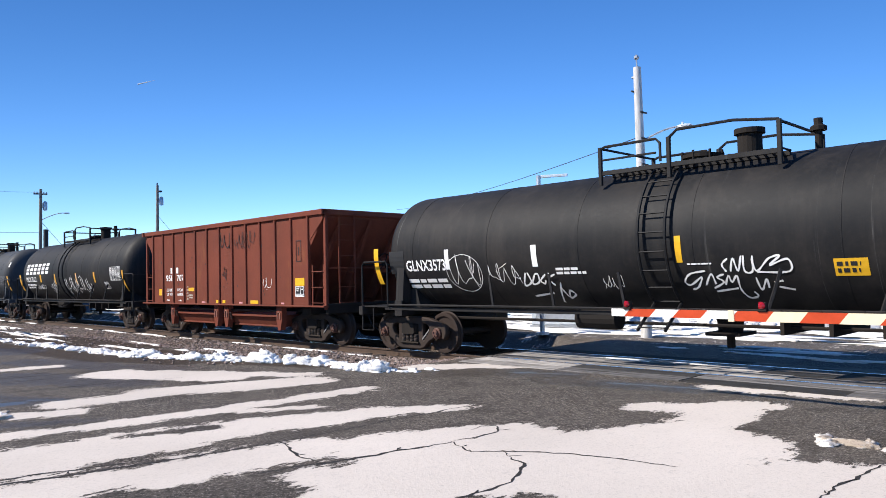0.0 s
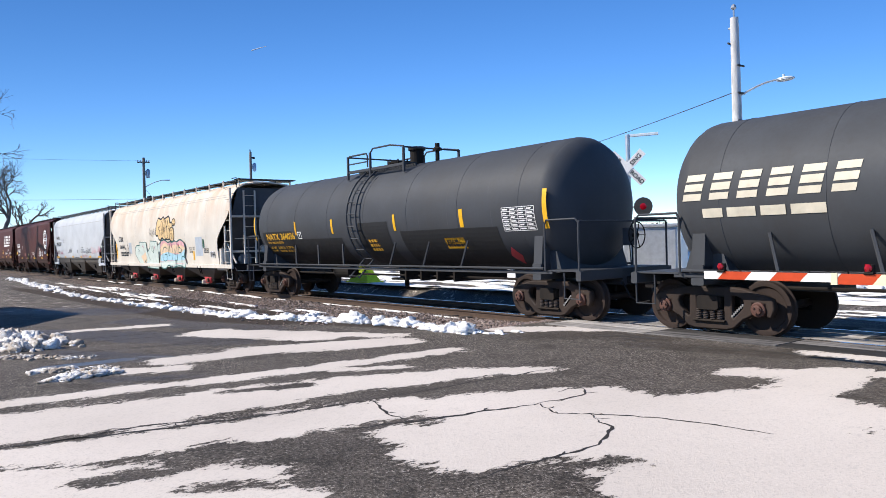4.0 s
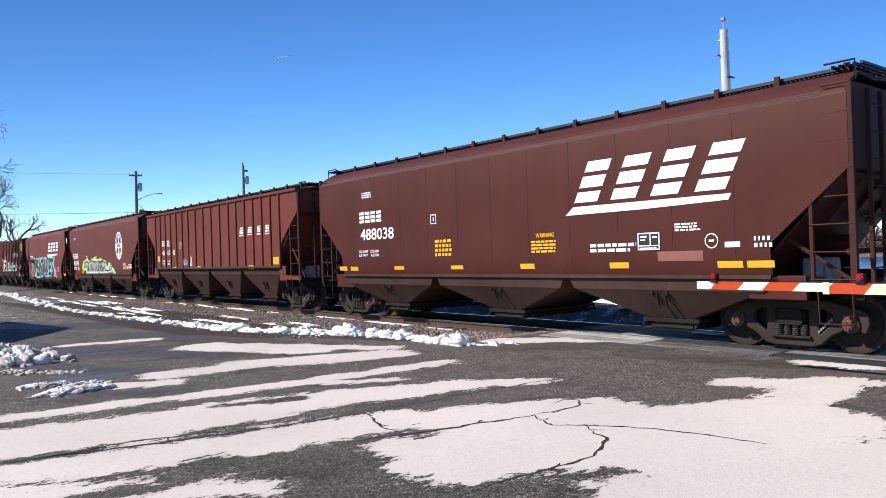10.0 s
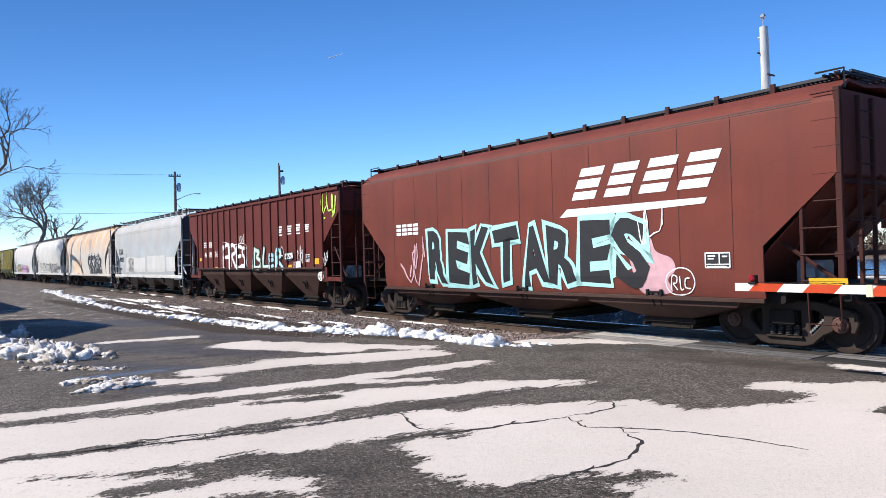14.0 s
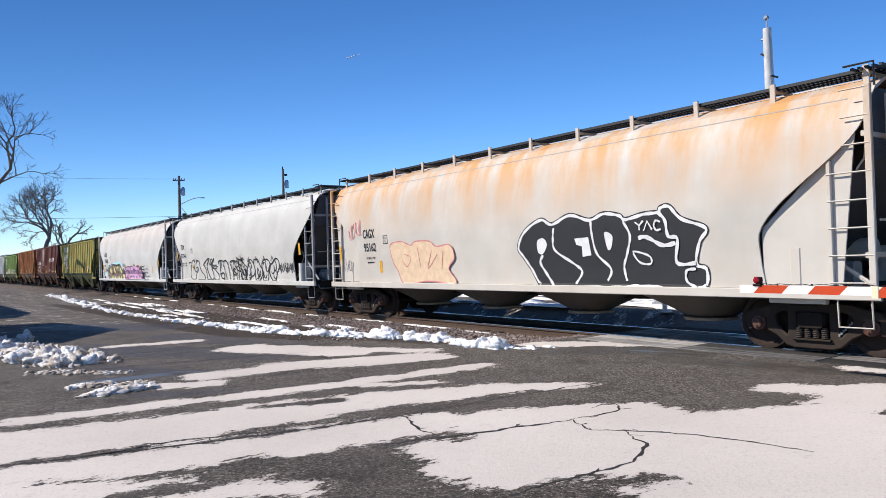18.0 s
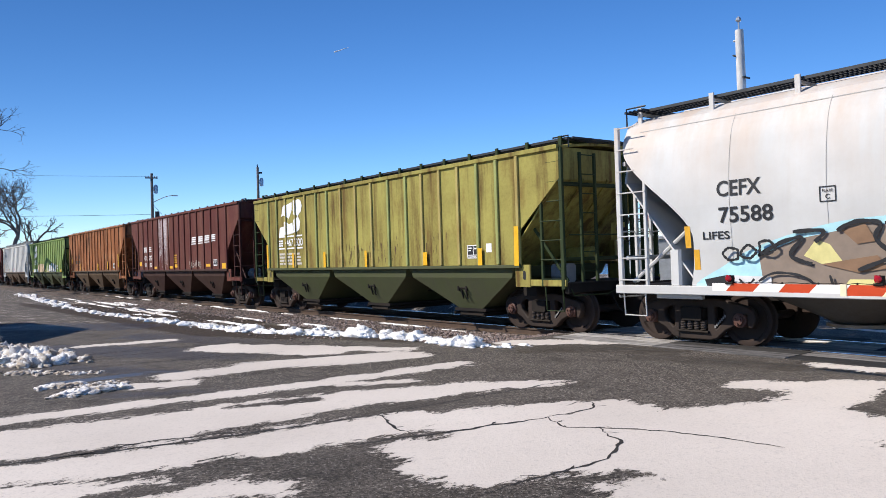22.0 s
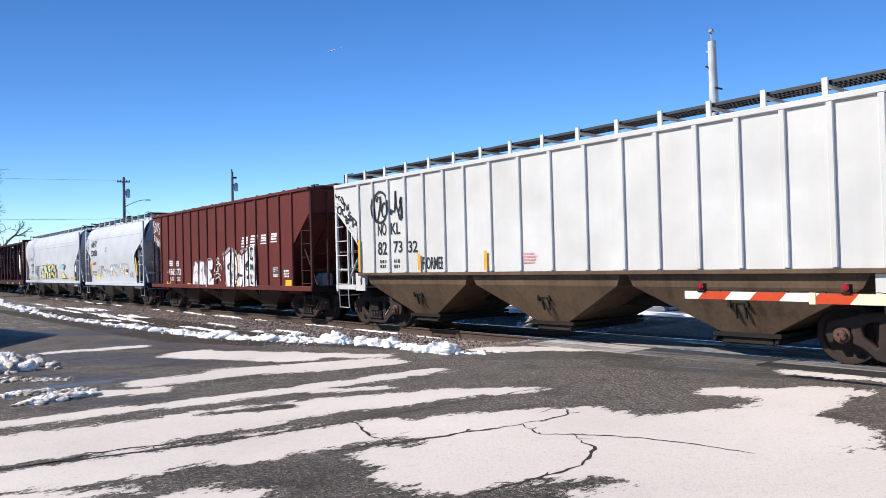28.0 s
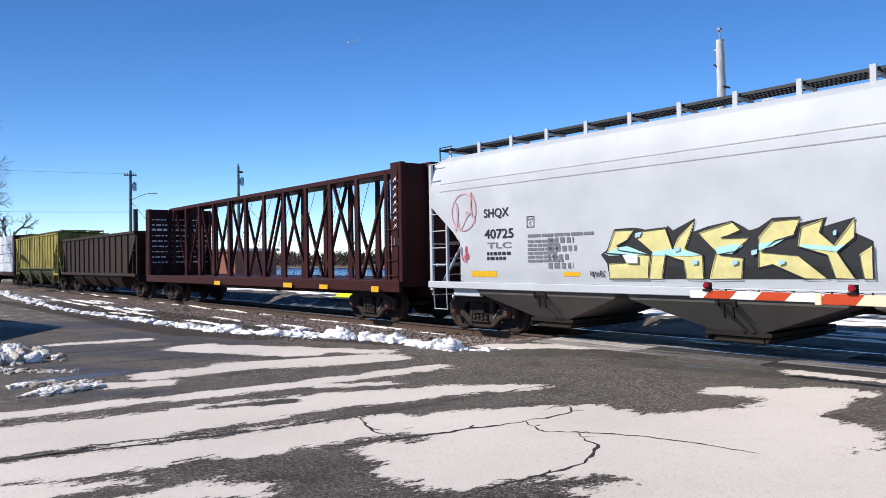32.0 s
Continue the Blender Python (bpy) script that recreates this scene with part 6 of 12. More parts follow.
            hr.tube([(xa, y, 1.02), (xa, y, 0.5), (xa - sg * 0.4, y, 0.5), (xa - sg * 0.4, y, 1.02)], 0.018, 5)
        hr.tube([(sg * (L / 2 - 0.08), -1.45, 2.05), (sg * (L / 2 - 0.08), 1.45, 2.05)], 0.02, 6)
        part("end_railing", hr, lm, car)
        # short braces under the shell
        for k in range(3):
            x = sg * (1.2 + k * 1.5)
            for sy in (-1, 1):
                part("brace", Soup().tube([(x, sy * 1.42, 1.08), (x + sg * 0.18, sy * 1.33, 1.72)], 0.03, 5), lm, car)
    ov = Soup().lathe([(zc - R - 0.30, 0.2), (zc - R + 0.1, 0.24)], "z", 14)
    ov.lathe([(0.38, 0.07), (zc - R - 0.28, 0.07)], "z", 10)
    ov.bbox(-0.3, 0.3, -0.35, 0.35, zc - R - 0.34, zc - R - 0.28, 0.01)
    part("bottom_outlet", ov, M["underframe"], car)
    brake_wheel(car, L / 2 - 0.15, 0.5, 1.75, lm)
    gear = Soup().lathe([(-2.6, 0.06), (-2.55, 0.2), (-1.7, 0.2), (-1.65, 0.06)], "x", 14, (0, -0.8, 0.88))
    for x in (1.2, 1.9, 2.6, 3.3):
        gear.bbox(x - 0.03, x + 0.03, -0.9, 0.9, 0.7, 1.05, 0.01)
    gear.tube([(-h + 1, -0.6, 0.8), (h - 1, -0.6, 0.8)], 0.03, 6)
    part("brake_rigging", gear, M["underframe"], car)
    draw_gear(car, L + 1.2)
    for sg in (-1, 1):
        add_bogie(car, sg * (L / 2 - 1.3))
    return car


def open_hopper(i, mat, label, zb=1.2, ze=3.72, ribs=11, cut=1.75, ballast=True, name="open_hopper_car", knee=2.0, shoulder=3.1, flare=True):
    """An open-top hopper with ribbed flat sides, slope sheets, top chord and dump doors."""
    car, LC = new_car(i, name, label)
    L = LC - 1.25
    a, b = L / 2 - 0.1, L / 2 - cut
    SHAPE[i] = ([(zb, HW), (ze, HW)], L, b, a)
    proud = 0.045 if ballast else 0.065
    RIBS[i] = ([-b + 0.06 + (2 * b - 0.12) * k / (ribs - 1) for k in range(ribs)], proud + 0.001)
    for sg in (-1, 1):
        s = Soup()
        out = [(-b, zb), (b, zb), (b, knee), (a, ze - 0.25), (a, ze), (-a, ze), (-a, ze - 0.25), (-b, knee)]
        if ballast:
            out = [(-b, zb), (b, zb), (b, ze - 0.72), (a, ze - 0.2), (a, ze), (-a, ze), (-a, ze - 0.2), (-b, ze - 0.72)]
        s.prism(out, sg * HW - 0.02 if sg > 0 else sg * HW, sg * HW if sg > 0 else sg * HW + 0.02)
        part("side_sheet", s, mat, car)
        me = Soup().bbox(-0.04, 0.04, sg * HW - 0.005 if sg > 0 else sg * HW - proud, sg * HW + proud if sg > 0 else sg * HW + 0.005, zb + 0.02, ze - 0.09, 0.012).mesh("side_post")
        for k in range(ribs):
            part("side_post", me, mat, car).location.x = -b + 0.06 + (2 * b - 0.12) * k / (ribs - 1)
        c = Soup().bbox(-L / 2, L / 2, sg * HW - 0.06, sg * HW + 0.11, ze - 0.09, ze + 0.05, 0.015)
        part("top_chord", c, mat, car)
        c = Soup().bbox(-L / 2, L / 2, sg * HW - 0.08, sg * HW + (0.03 if ballast and sg > 0 else 0.09), zb - (0.05 if ballast else 0.14), zb - 0.003, 0.012)
        part("side_sill", c, mat, car)
    c0 = b - 1.3
    for sg in (-1, 1):
        s = Soup()
        w = HW - 0.025
        v = [(sg * a, -w, ze), (sg * a, w, ze), (sg * a, -w, ze - 0.15), (sg * a, w, ze - 0.15), (sg * c0, -w, zb - 0.1), (sg * c0, w, zb - 0.1)]
        v += [(x - sg * 0.04, y, z) for x, y, z in v]
        s.add(v, [(0, 1, 3, 2), (2, 3, 5, 4), (6, 8, 9, 7), (8, 10, 11, 9), (0, 6, 7, 1), (4, 5, 11, 10), (0, 2, 8, 6), (2, 4, 10, 8), (1, 7, 9, 3), (3, 9, 11, 5)])
        part("slope_sheet", s, mat, car)
        for y in (-1.0, 0.0, 1.0):
            st = Soup().prism([(sg * (a + 0.02), ze - 0.15), (sg * (a - 0.06), ze - 0.25), (sg * (c0 + 0.3), zb + 0.1), (sg * (c0 + 0.75), zb + 0.1)], y - 0.05, y + 0.05)
            part("stiffener", st, mat, car)
        ec = Soup().bbox(*sorted((sg * (L / 2 - 0.12), sg * (L / 2))), -HW - 0.1, HW + 0.1, ze - 0.09, ze + 0.05, 0.012)
        part("end_chord", ec, mat, car)
        for sy in (-1, 1):
            p = Soup().bbox(sg * (L / 2 - 0.08) - 0.05, sg * (L / 2 - 0.08) + 0.05, sy * 1.5 - 0.04, sy * 1.5 + 0.04, 0.95, ze - 0.09, 0.01)
            part("corner_post", p, mat, car)
            l = Soup()
            ladder(l, sg * (L / 2 - (0.62 if ballast else 0.72)), sg * (L / 2 - 0.14), sy * 1.53, 1.0, 2.1 if ballast else ze - 0.2)
            part("ladder", l, mat, car)
        e = Soup()
        ladder_y(e, -1.1, -0.6, sg * (L / 2 - 0.05), 1.0, ze)
        e.tube([(sg * (L / 2 - 0.05), -1.4, 2.0), (sg * (L / 2 - 0.05), 1.4, 2.0)], 0.016, 5)
        part("end_ladder", e, mat, car)
    u = Soup().bbox(-L / 2, L / 2, -0.18, 0.18, 0.72, 1.02, 0.02)
    for sg in (-1, 1):
        x0, x1 = sorted((sg * (b - 0.1), sg * L / 2))
        u.box(x0, x1, -1.45, 1.45, 1.0, 1.05)
        xe = sorted((sg * (L / 2 - 0.12), sg * L / 2))
        u.bbox(xe[0], xe[1], -1.5, 1.5, 0.84, 1.1, 0.02)
        u.bbox(sg * (L / 2 - 1.27) - 0.2, sg * (L / 2 - 1.27) + 0.2, -1.3, 1.3, 0.78, 1.05, 0.03)
    part("underframe", u, M["underframe"], car)
    if ballast:
        for x0, x1 in ((-3.31, -0.34), (0.28, 3.16)):
            for sy in (-1, 1):
                d = Soup().add([(x0 + 0.1, sy * 1.40, 0.74), (x1 - 0.1, sy * 1.40, 0.74), (x1 - 0.1, sy * 1.24, 0.44), (x0 + 0.1, sy * 1.24, 0.44), (x0 + 0.1, sy * 0.3, 0.80), (x1 - 0.1, sy * 0.3, 0.80), (x1 - 0.1, sy * 0.3, 0.44), (x0 + 0.1, sy * 0.3, 0.44)],
                               [(0, 1, 2, 3), (4, 7, 6, 5), (0, 4, 5, 1), (3, 2, 6, 7), (0, 3, 7, 4), (1, 5, 6, 2)])
                door = part("dump_door", d, mat, car, "grimy red-brown dump door")
                part("door_lip", Soup().bbox(x0 + 0.08, x1 - 0.08, sy * 1.41 - 0.03, sy * 1.41 + 0.03, 0.70, 0.76, 0.01), mat, door)
                part("door_lip", Soup().bbox(x0 + 0.08, x1 - 0.08, sy * 1.26 - 0.03, sy * 1.26 + 0.03, 0.42, 0.47, 0.01), mat, door)
                part("torsion_bar", Soup().tube([(x0, sy * 1.40, 0.87), (x1, sy * 1.40, 0.87)], 0.035, 8), M["oxide_grime"], car)
                for q, xx in enumerate((x0, x1)):
                    br = part("hinge_bracket", Soup().prism([(xx - 0.13, zb - 0.05), (xx + 0.13, zb - 0.05), (xx + 0.13, 0.62), (xx + 0.06, 0.36), (xx - 0.06, 0.36), (xx - 0.13, 0.62)], *sorted((sy * 1.36, sy * 1.52))), mat, car)
                    part("hinge_arch", Soup().tube([(xx - 0.06, sy * 1.535, 0.66)] + [(xx + 0.06 * math.cos(w), sy * 1.535, 0.80 + 0.06 * math.sin(w)) for w in (3.14, 2.3, 1.57, 0.8, 0)] + [(xx + 0.06, sy * 1.535, 0.66)], 0.014, 5), M["oxide_pale"], br)
                    part("crank", Soup().tube([(xx, sy * 1.45, 0.87), (xx + 0.16 * (1 - 2 * q), sy * 1.47, 0.78), (xx + 0.2 * (1 - 2 * q), sy * 1.44, 0.60)], 0.03, 6), M["oxide_grime"], br)
    else:
        nb = 4
        for k in range(nb):
            hb = c0 / nb
            x = -c0 + hb * (2 * k + 1)
            part("hopper_bay", hopper_bay(x, hb * 0.95, zb - 0.1, 0.45), mat, car)
    brake_wheel(car, L / 2 - 0.02, 0.4, 2.1, mat)
    draw_gear(car, L + 1.25)
    for sg in (-1, 1):
        add_bogie(car, sg * (L / 2 - 1.27))
    return car


def centerbeam(i, mat, label, name="centerbeam_flat_car", wrapped=False):
    """A centre-beam flat car: deck, end bulkheads, a central truss with posts and diagonals."""
    car, LC = new_car(i, name, label)
    L = LC - 1.25
    h = L / 2 - 0.05
    SHAPE[i] = ([(1.05, 1.5), (4.6, 1.5)], L, h, h)
    d = Soup().bbox(-h, h, -1.5, 1.5, 0.98, 1.12, 0.01)
    d.bbox(-h, h, -0.25, 0.25, 0.65, 0.98, 0.02)
    for sy in (-1, 1):
        d.bbox(-h, h, sy * 1.46 - 0.05, sy * 1.46 + 0.05, 0.84, 1.14, 0.015)
    part("deck", d, mat, car)
    for sg in (-1, 1):
        w = Soup()
        x = sg * (h - 0.12)
        w.bbox(x - 0.1, x + 0.1, -1.5, 1.5, 1.12, 4.2, 0.02)
        for y in (-1.42, -0.5, 0.5, 1.42):
            w.bbox(x - 0.24, x + 0.24, y - 0.07, y + 0.07, 1.12, 4.2, 0.015)
        part("bulkhead", w, mat, car)
        l = Soup()
        ladder(l, sg * (h - 0.55), sg * (h - 0.05), -1.5, 1.15, 4.0)
        part("ladder", l, mat, car)
    t = Soup().bbox(-h, h, -0.42, 0.42, 4.12, 4.28, 0.02)
    part("top_chord", t, mat, car)
    n = 12
    pitch = (2 * h - 1.0) / n
    for k in range(n + 1):
        x = -h + 0.5 + pitch * k
        p = Soup()
        for y in (-0.38, 0.38):
            p.add([(x - 0.13, y - 0.04, 1.12), (x + 0.13, y - 0.04, 1.12), (x + 0.08, y - 0.04, 4.14), (x - 0.08, y - 0.04, 4.14), (x - 0.13, y + 0.04, 1.12), (x + 0.13, y + 0.04, 1.12), (x + 0.08, y + 0.04, 4.14), (x - 0.08, y + 0.04, 4.14)],
                  [(0, 1, 2, 3), (4, 7, 6, 5), (0, 4, 5, 1), (3, 2, 6, 7), (0, 3, 7, 4), (1, 5, 6, 2)])
        part("post", p, mat, car)
        if k < n:
            q = Soup()
            x2 = x + pitch
            za, zb_ = (1.15, 4.1) if (k < n / 2) else (4.1, 1.15)
            if k % 2 == 0:
                za, zb_ = zb_, za
            for y in (-0.3, 0.3):
                q.tube([(x + 0.1, y, za), (x2 - 0.1, y, zb_)], 0.06, 4)
            part("diagonal", q, mat, car)
    for k in range(n):
        x = -h + 0.5 + pitch * (k + 0.5)
        part("tie_down_cable", Soup().tube([(x, -0.42, 4.12), (x + 0.2, -1.46, 1.1)], 0.008, 4), M["underframe"], car)
    # white stencil rows on the inner face of the rear bulkhead, unreadable, and a worn tag on the front one
    r = random.Random(i)
    st = Soup()
    for y0, y1 in ((-1.32, -0.6), (-0.4, 0.4), (0.6, 1.32)):
        for q in range(9):
            z = 1.7 + 0.25 * q
            y = y0
            while y < y1 - 0.08:
                l = min(r.uniform(0.08, 0.25), y1 - y)
                st.box(-h + 0.221, -h + 0.224, y, y + l, z, z + (0.11 if q == 6 else 0.06))
                y += l + 0.06
    tagged(part("stencil", st, M["white_lettering"], car, "rows of small white stencilling"), kind="stuff")
    for sy, xe in ((-1, h - 0.12),):
        tag = Soup()
        for q in range(7):
            z = 2.5 + 0.2 * q
            tag.tube([(xe - 0.1, sy * 1.495, z), (xe + 0.05, sy * 1.495, z + 0.12), (xe + 0.1, sy * 1.495, z), (xe - 0.05, sy * 1.495, z + 0.08)], 0.014, 4)
        part("spray_tag", tag, M["white_lettering"], car, "white vertical spray tag")
        part("stencil", Soup().box(xe - 0.1, xe + 0.1, -1.494, -1.491, 2.05, 2.25), M["white_lettering"], car)
    draw_gear(car, L + 1.25)
    for sg in (-1, 1):
        add_bogie(car, sg * (L / 2 - 2.1))
    if wrapped:
        for k in range(3):
            for lv in range(4):
                b = Soup().bbox(-h + 0.6 + k * (2 * h - 1.2) / 3, -h + 0.5 + (k + 1) * (2 * h - 1.2) / 3, -1.45, -0.46, 1.14 + lv * 0.78, 1.14 + lv * 0.78 + 0.74, 0.03)
                part("lumber_bundle", b, M["wrap"], car, "white plastic wrapped lumber bundle")
    return car


# paints
M["tank_black"] = paint("tank_black", (0.010, 0.010, 0.011), (0.062, 0.052, 0.044), 0.40, 0.55, 0.8, spec=0.2, lines=0.9)
M["tank_grey"] = paint("tank_grey", (0.064, 0.068, 0.074), (0.05, 0.045, 0.042), 0.5, 0.5, 0.7, lines=0.5)
M["tank_grey_light"] = paint("tank_grey_light", (0.062, 0.065, 0.071), (0.055, 0.05, 0.045), 0.4, 0.48, 0.6, lines=0.5)
M["oxide"] = paint("oxide", (0.183, 0.049, 0.029), (0.085, 0.032, 0.022), 0.5, 0.6, 0.5, 0.12)
M["brown"] = paint("brown", (0.082, 0.0225, 0.0175), (0.048, 0.022, 0.017), 0.35, 0.5, 0.5)
M["brown_b"] = paint("brown_b", (0.135, 0.036, 0.027), (0.065, 0.032, 0.025), 0.35, 0.5, 0.6)
M["brown_c"] = paint("brown_c", (0.172, 0.044, 0.031), (0.082, 0.034, 0.027), 0.45, 0.55, 0.8)
M["brown_d"] = paint("brown_d", (0.110, 0.032, 0.026), (0.27, 0.14, 0.09), 0.30, 0.55, 1.0, 0.10, (0.27, 0.105, 0.045))
M["brown_e"] = paint("brown_e", (0.132, 0.031, 0.025), (0.055, 0.026, 0.022), 0.3, 0.5, 0.5)
M["oxide_grime"] = paint("oxide_grime", (0.06, 0.03, 0.022), (0.03, 0.02, 0.016), 0.5, 0.7, 0.5)
M["oxide_pale"] = plain("oxide_pale", (0.38, 0.17, 0.12), 0.7)
M["brown_deep"] = paint("brown_deep", (0.062, 0.022, 0.018), (0.035, 0.02, 0.016), 0.5, 0.6, 0.5)
M["rusty"] = paint("rusty", (0.34, 0.125, 0.048), (0.062, 0.026, 0.015), 0.8, 0.65, 1.7, 0.42, (0.52, 0.27, 0.13))
M["green_yellow"] = paint("green_yellow", (0.36, 0.315, 0.085), (0.125, 0.078, 0.024), 0.75, 0.55, 1.8, 0.34, (0.17, 0.085, 0.025))
M["rib_green"] = paint("rib_green", (0.33, 0.36, 0.13), (0.16, 0.11, 0.035), 0.5, 0.55, 1.2, 0.2, (0.20, 0.11, 0.03))
M["rib_tan"] = paint("rib_tan", (0.45, 0.37, 0.13), (0.2, 0.11, 0.035), 0.5, 0.55, 1.2, 0.2, (0.22, 0.11, 0.03))
M["green"] = paint("green", (0.235, 0.325, 0.098), (0.14, 0.15, 0.06), 0.5, 0.55, 0.8, 0.05)
M["white"] = paint("white", (0.585, 0.575, 0.55), (0.45, 0.40, 0.34), 0.3, 0.45, 0.8, top=0.35)
M["white_cool"] = paint("white_cool", (0.515, 0.53, 0.545), (0.50, 0.48, 0.46), 0.2, 0.45, 0.6)
M["cream"] = paint("cream", (0.68, 0.625, 0.54), (0.50, 0.40, 0.28), 0.3, 0.5, 0.7, 0.0, top=0.5)
M["cream_rust"] = paint("cream_rust", (0.567, 0.522, 0.459), (0.52, 0.42, 0.30), 0.3, 0.5, 0.7, 0.0, top=1.0, topcol=(0.60, 0.31, 0.12))
M["offwhite"] = paint("offwhite", (0.57, 0.55, 0.505), (0.45, 0.40, 0.34), 0.25, 0.5, 0.6)
M["pale_grey"] = paint("pale_grey", (0.423, 0.451, 0.460), (0.42, 0.37, 0.30), 0.3, 0.5, 0.7, top=0.25)
M["white_panel"] = paint("white_panel", (0.60, 0.585, 0.55), (0.50, 0.44, 0.36), 0.25, 0.5, 0.9)
# dark grey for the bays of the pale cars
M["bay_grey"] = paint("bay_grey", (0.120, 0.109, 0.098), (0.08, 0.065, 0.05), 0.6, 0.6, 0.9)
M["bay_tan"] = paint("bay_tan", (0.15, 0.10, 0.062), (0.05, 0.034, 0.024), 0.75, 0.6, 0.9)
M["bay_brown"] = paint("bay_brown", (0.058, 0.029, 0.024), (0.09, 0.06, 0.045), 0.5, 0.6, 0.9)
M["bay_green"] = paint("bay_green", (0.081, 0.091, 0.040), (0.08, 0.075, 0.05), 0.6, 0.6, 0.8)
# slope sheet colour with the shade of the car end in it
M["end_shade"] = paint("end_shade", (0.085, 0.085, 0.09), (0.05, 0.042, 0.035), 0.6, 0.6, 0.9)
M["coal"] = paint("coal", (0.048, 0.032, 0.026), (0.035, 0.028, 0.025), 0.5, 0.6, 0.6)
M["maroon"] = paint("maroon", (0.046, 0.013, 0.013), (0.05, 0.022, 0.02), 0.3, 0.5, 0.5)
M["grey_trim"] = paint("grey_trim", (0.33, 0.33, 0.33), (0.16, 0.14, 0.12), 0.5, 0.55, 0.5)
M["wrap"] = paint("wrap", (0.72, 0.74, 0.76), (0.3, 0.32, 0.36), 0.35, 0.4, 0.4)

M["black_patch"] = plain("black_patch", (0.018, 0.018, 0.019), 0.6, 0, 0.14, 5)
# darker green for posts, ladders and brackets of cars 18 and 21
M["green_deep"] = paint("green_deep", (0.035, 0.05, 0.02), (0.03, 0.03, 0.02), 0.5, 0.6, 0.4)
GH = "covered grain hopper, "
# outside posts of the ribbed hoppers, metres from the middle
NINE = (0.42, 1.27, 2.10, 2.80, 3.54, 4.25, 4.95, 5.62, 6.28)
EIGHT = (0.37, 1.12, 1.90, 2.71, 3.53, 4.36, 5.18, 6.03)
tank_car(1, M["tank_black"], "black tank car with white spray-painted tags", R=1.34, zc=2.28, dome_x=-0.3)
open_hopper(2, M["oxide"], "red-brown open-top ballast hopper with ribbed sides", zb=1.06, ze=3.45, ribs=13, cut=0.68)
tank_car(3, M["tank_black"], "black tank car with white lettering and tags", R=1.45, zc=2.31, dome_x=-0.1)
tank_car(4, M["tank_grey"], "dark grey tank car with white lettering", R=1.44, zc=2.31, dome_x=0.9)
tank_car(5, M["tank_grey_light"], "dark grey tank car with black patches and yellow marks", R=1.48, zc=2.46, dome_x=-0.1, plat=1.45)
covered_hopper(6, M["cream"], "long cream covered hopper with pastel bubble-letter graffiti", "curve", zb=1.06, ze=4.0, zr=4.26, bays=4, bay_mat=M["bay_grey"], cut=1.4, shoulder=3.0, knee=2.0, walk_z=4.33, red=True)
covered_hopper(7, M["white_cool"], "white covered hopper with thin pink tags", "flat", zb=1.32, ze=3.9, zr=4.2, bays=3, bay_mat=M["bay_grey"], sill=False, cut=1.3, knee=1.6, shoulder=2.6, trim=M["grey_trim"], walk_z=4.28, fold=3.47)
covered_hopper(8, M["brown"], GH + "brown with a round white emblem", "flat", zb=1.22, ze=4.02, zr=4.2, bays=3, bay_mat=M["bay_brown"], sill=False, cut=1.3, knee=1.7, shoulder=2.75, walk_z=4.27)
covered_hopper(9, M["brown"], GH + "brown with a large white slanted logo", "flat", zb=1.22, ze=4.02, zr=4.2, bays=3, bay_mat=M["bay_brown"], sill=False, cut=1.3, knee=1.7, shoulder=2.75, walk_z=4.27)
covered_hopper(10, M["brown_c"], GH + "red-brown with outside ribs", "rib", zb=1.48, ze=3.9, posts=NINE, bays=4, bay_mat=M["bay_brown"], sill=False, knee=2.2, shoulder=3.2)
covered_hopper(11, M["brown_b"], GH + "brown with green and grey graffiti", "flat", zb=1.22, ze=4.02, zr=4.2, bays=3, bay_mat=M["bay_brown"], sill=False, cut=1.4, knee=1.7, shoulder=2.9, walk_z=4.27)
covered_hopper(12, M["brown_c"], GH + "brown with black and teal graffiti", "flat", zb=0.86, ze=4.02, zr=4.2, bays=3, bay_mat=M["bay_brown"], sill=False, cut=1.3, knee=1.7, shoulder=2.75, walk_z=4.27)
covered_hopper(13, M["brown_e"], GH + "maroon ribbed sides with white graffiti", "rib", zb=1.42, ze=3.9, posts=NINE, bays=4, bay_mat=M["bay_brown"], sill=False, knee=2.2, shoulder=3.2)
covered_hopper(14, M["pale_grey"], "pale grey covered hopper with white painted-over blocks", "flat", zb=1.06, ze=3.95, zr=4.24, bays=3, bay_mat=M["bay_grey"], cut=1.4, trim=M["white"], knee=1.8, shoulder=2.9, walk_z=4.33, fold=3.55)
covered_hopper(15, M["cream_rust"], "cream covered hopper with orange rust stains and black graffiti", "curve", zb=1.06, ze=4.0, zr=4.26, bays=4, bay_mat=M["bay_grey"], cut=1.75, shoulder=3.4, knee=2.0, walk_z=4.30, cone=True, gusset=True)
covered_hopper(16, M["offwhite"], "off-white curved covered hopper with black line graffiti", "curve", zb=1.06, ze=4.0, zr=4.26, bays=4, bay_mat=M["bay_grey"], cut=1.6, shoulder=3.4, knee=2.0, grate_posts=M["grey_trim"], walk_z=4.30, cone=True)
covered_hopper(17, M["white"], "white curved covered hopper with purple and black graffiti", "curve", zb=1.06, ze=4.0, zr=4.26, bays=4, bay_mat=M["bay_grey"], cut=1.6, shoulder=3.4, knee=2.0, walk_z=4.30, cone=True)
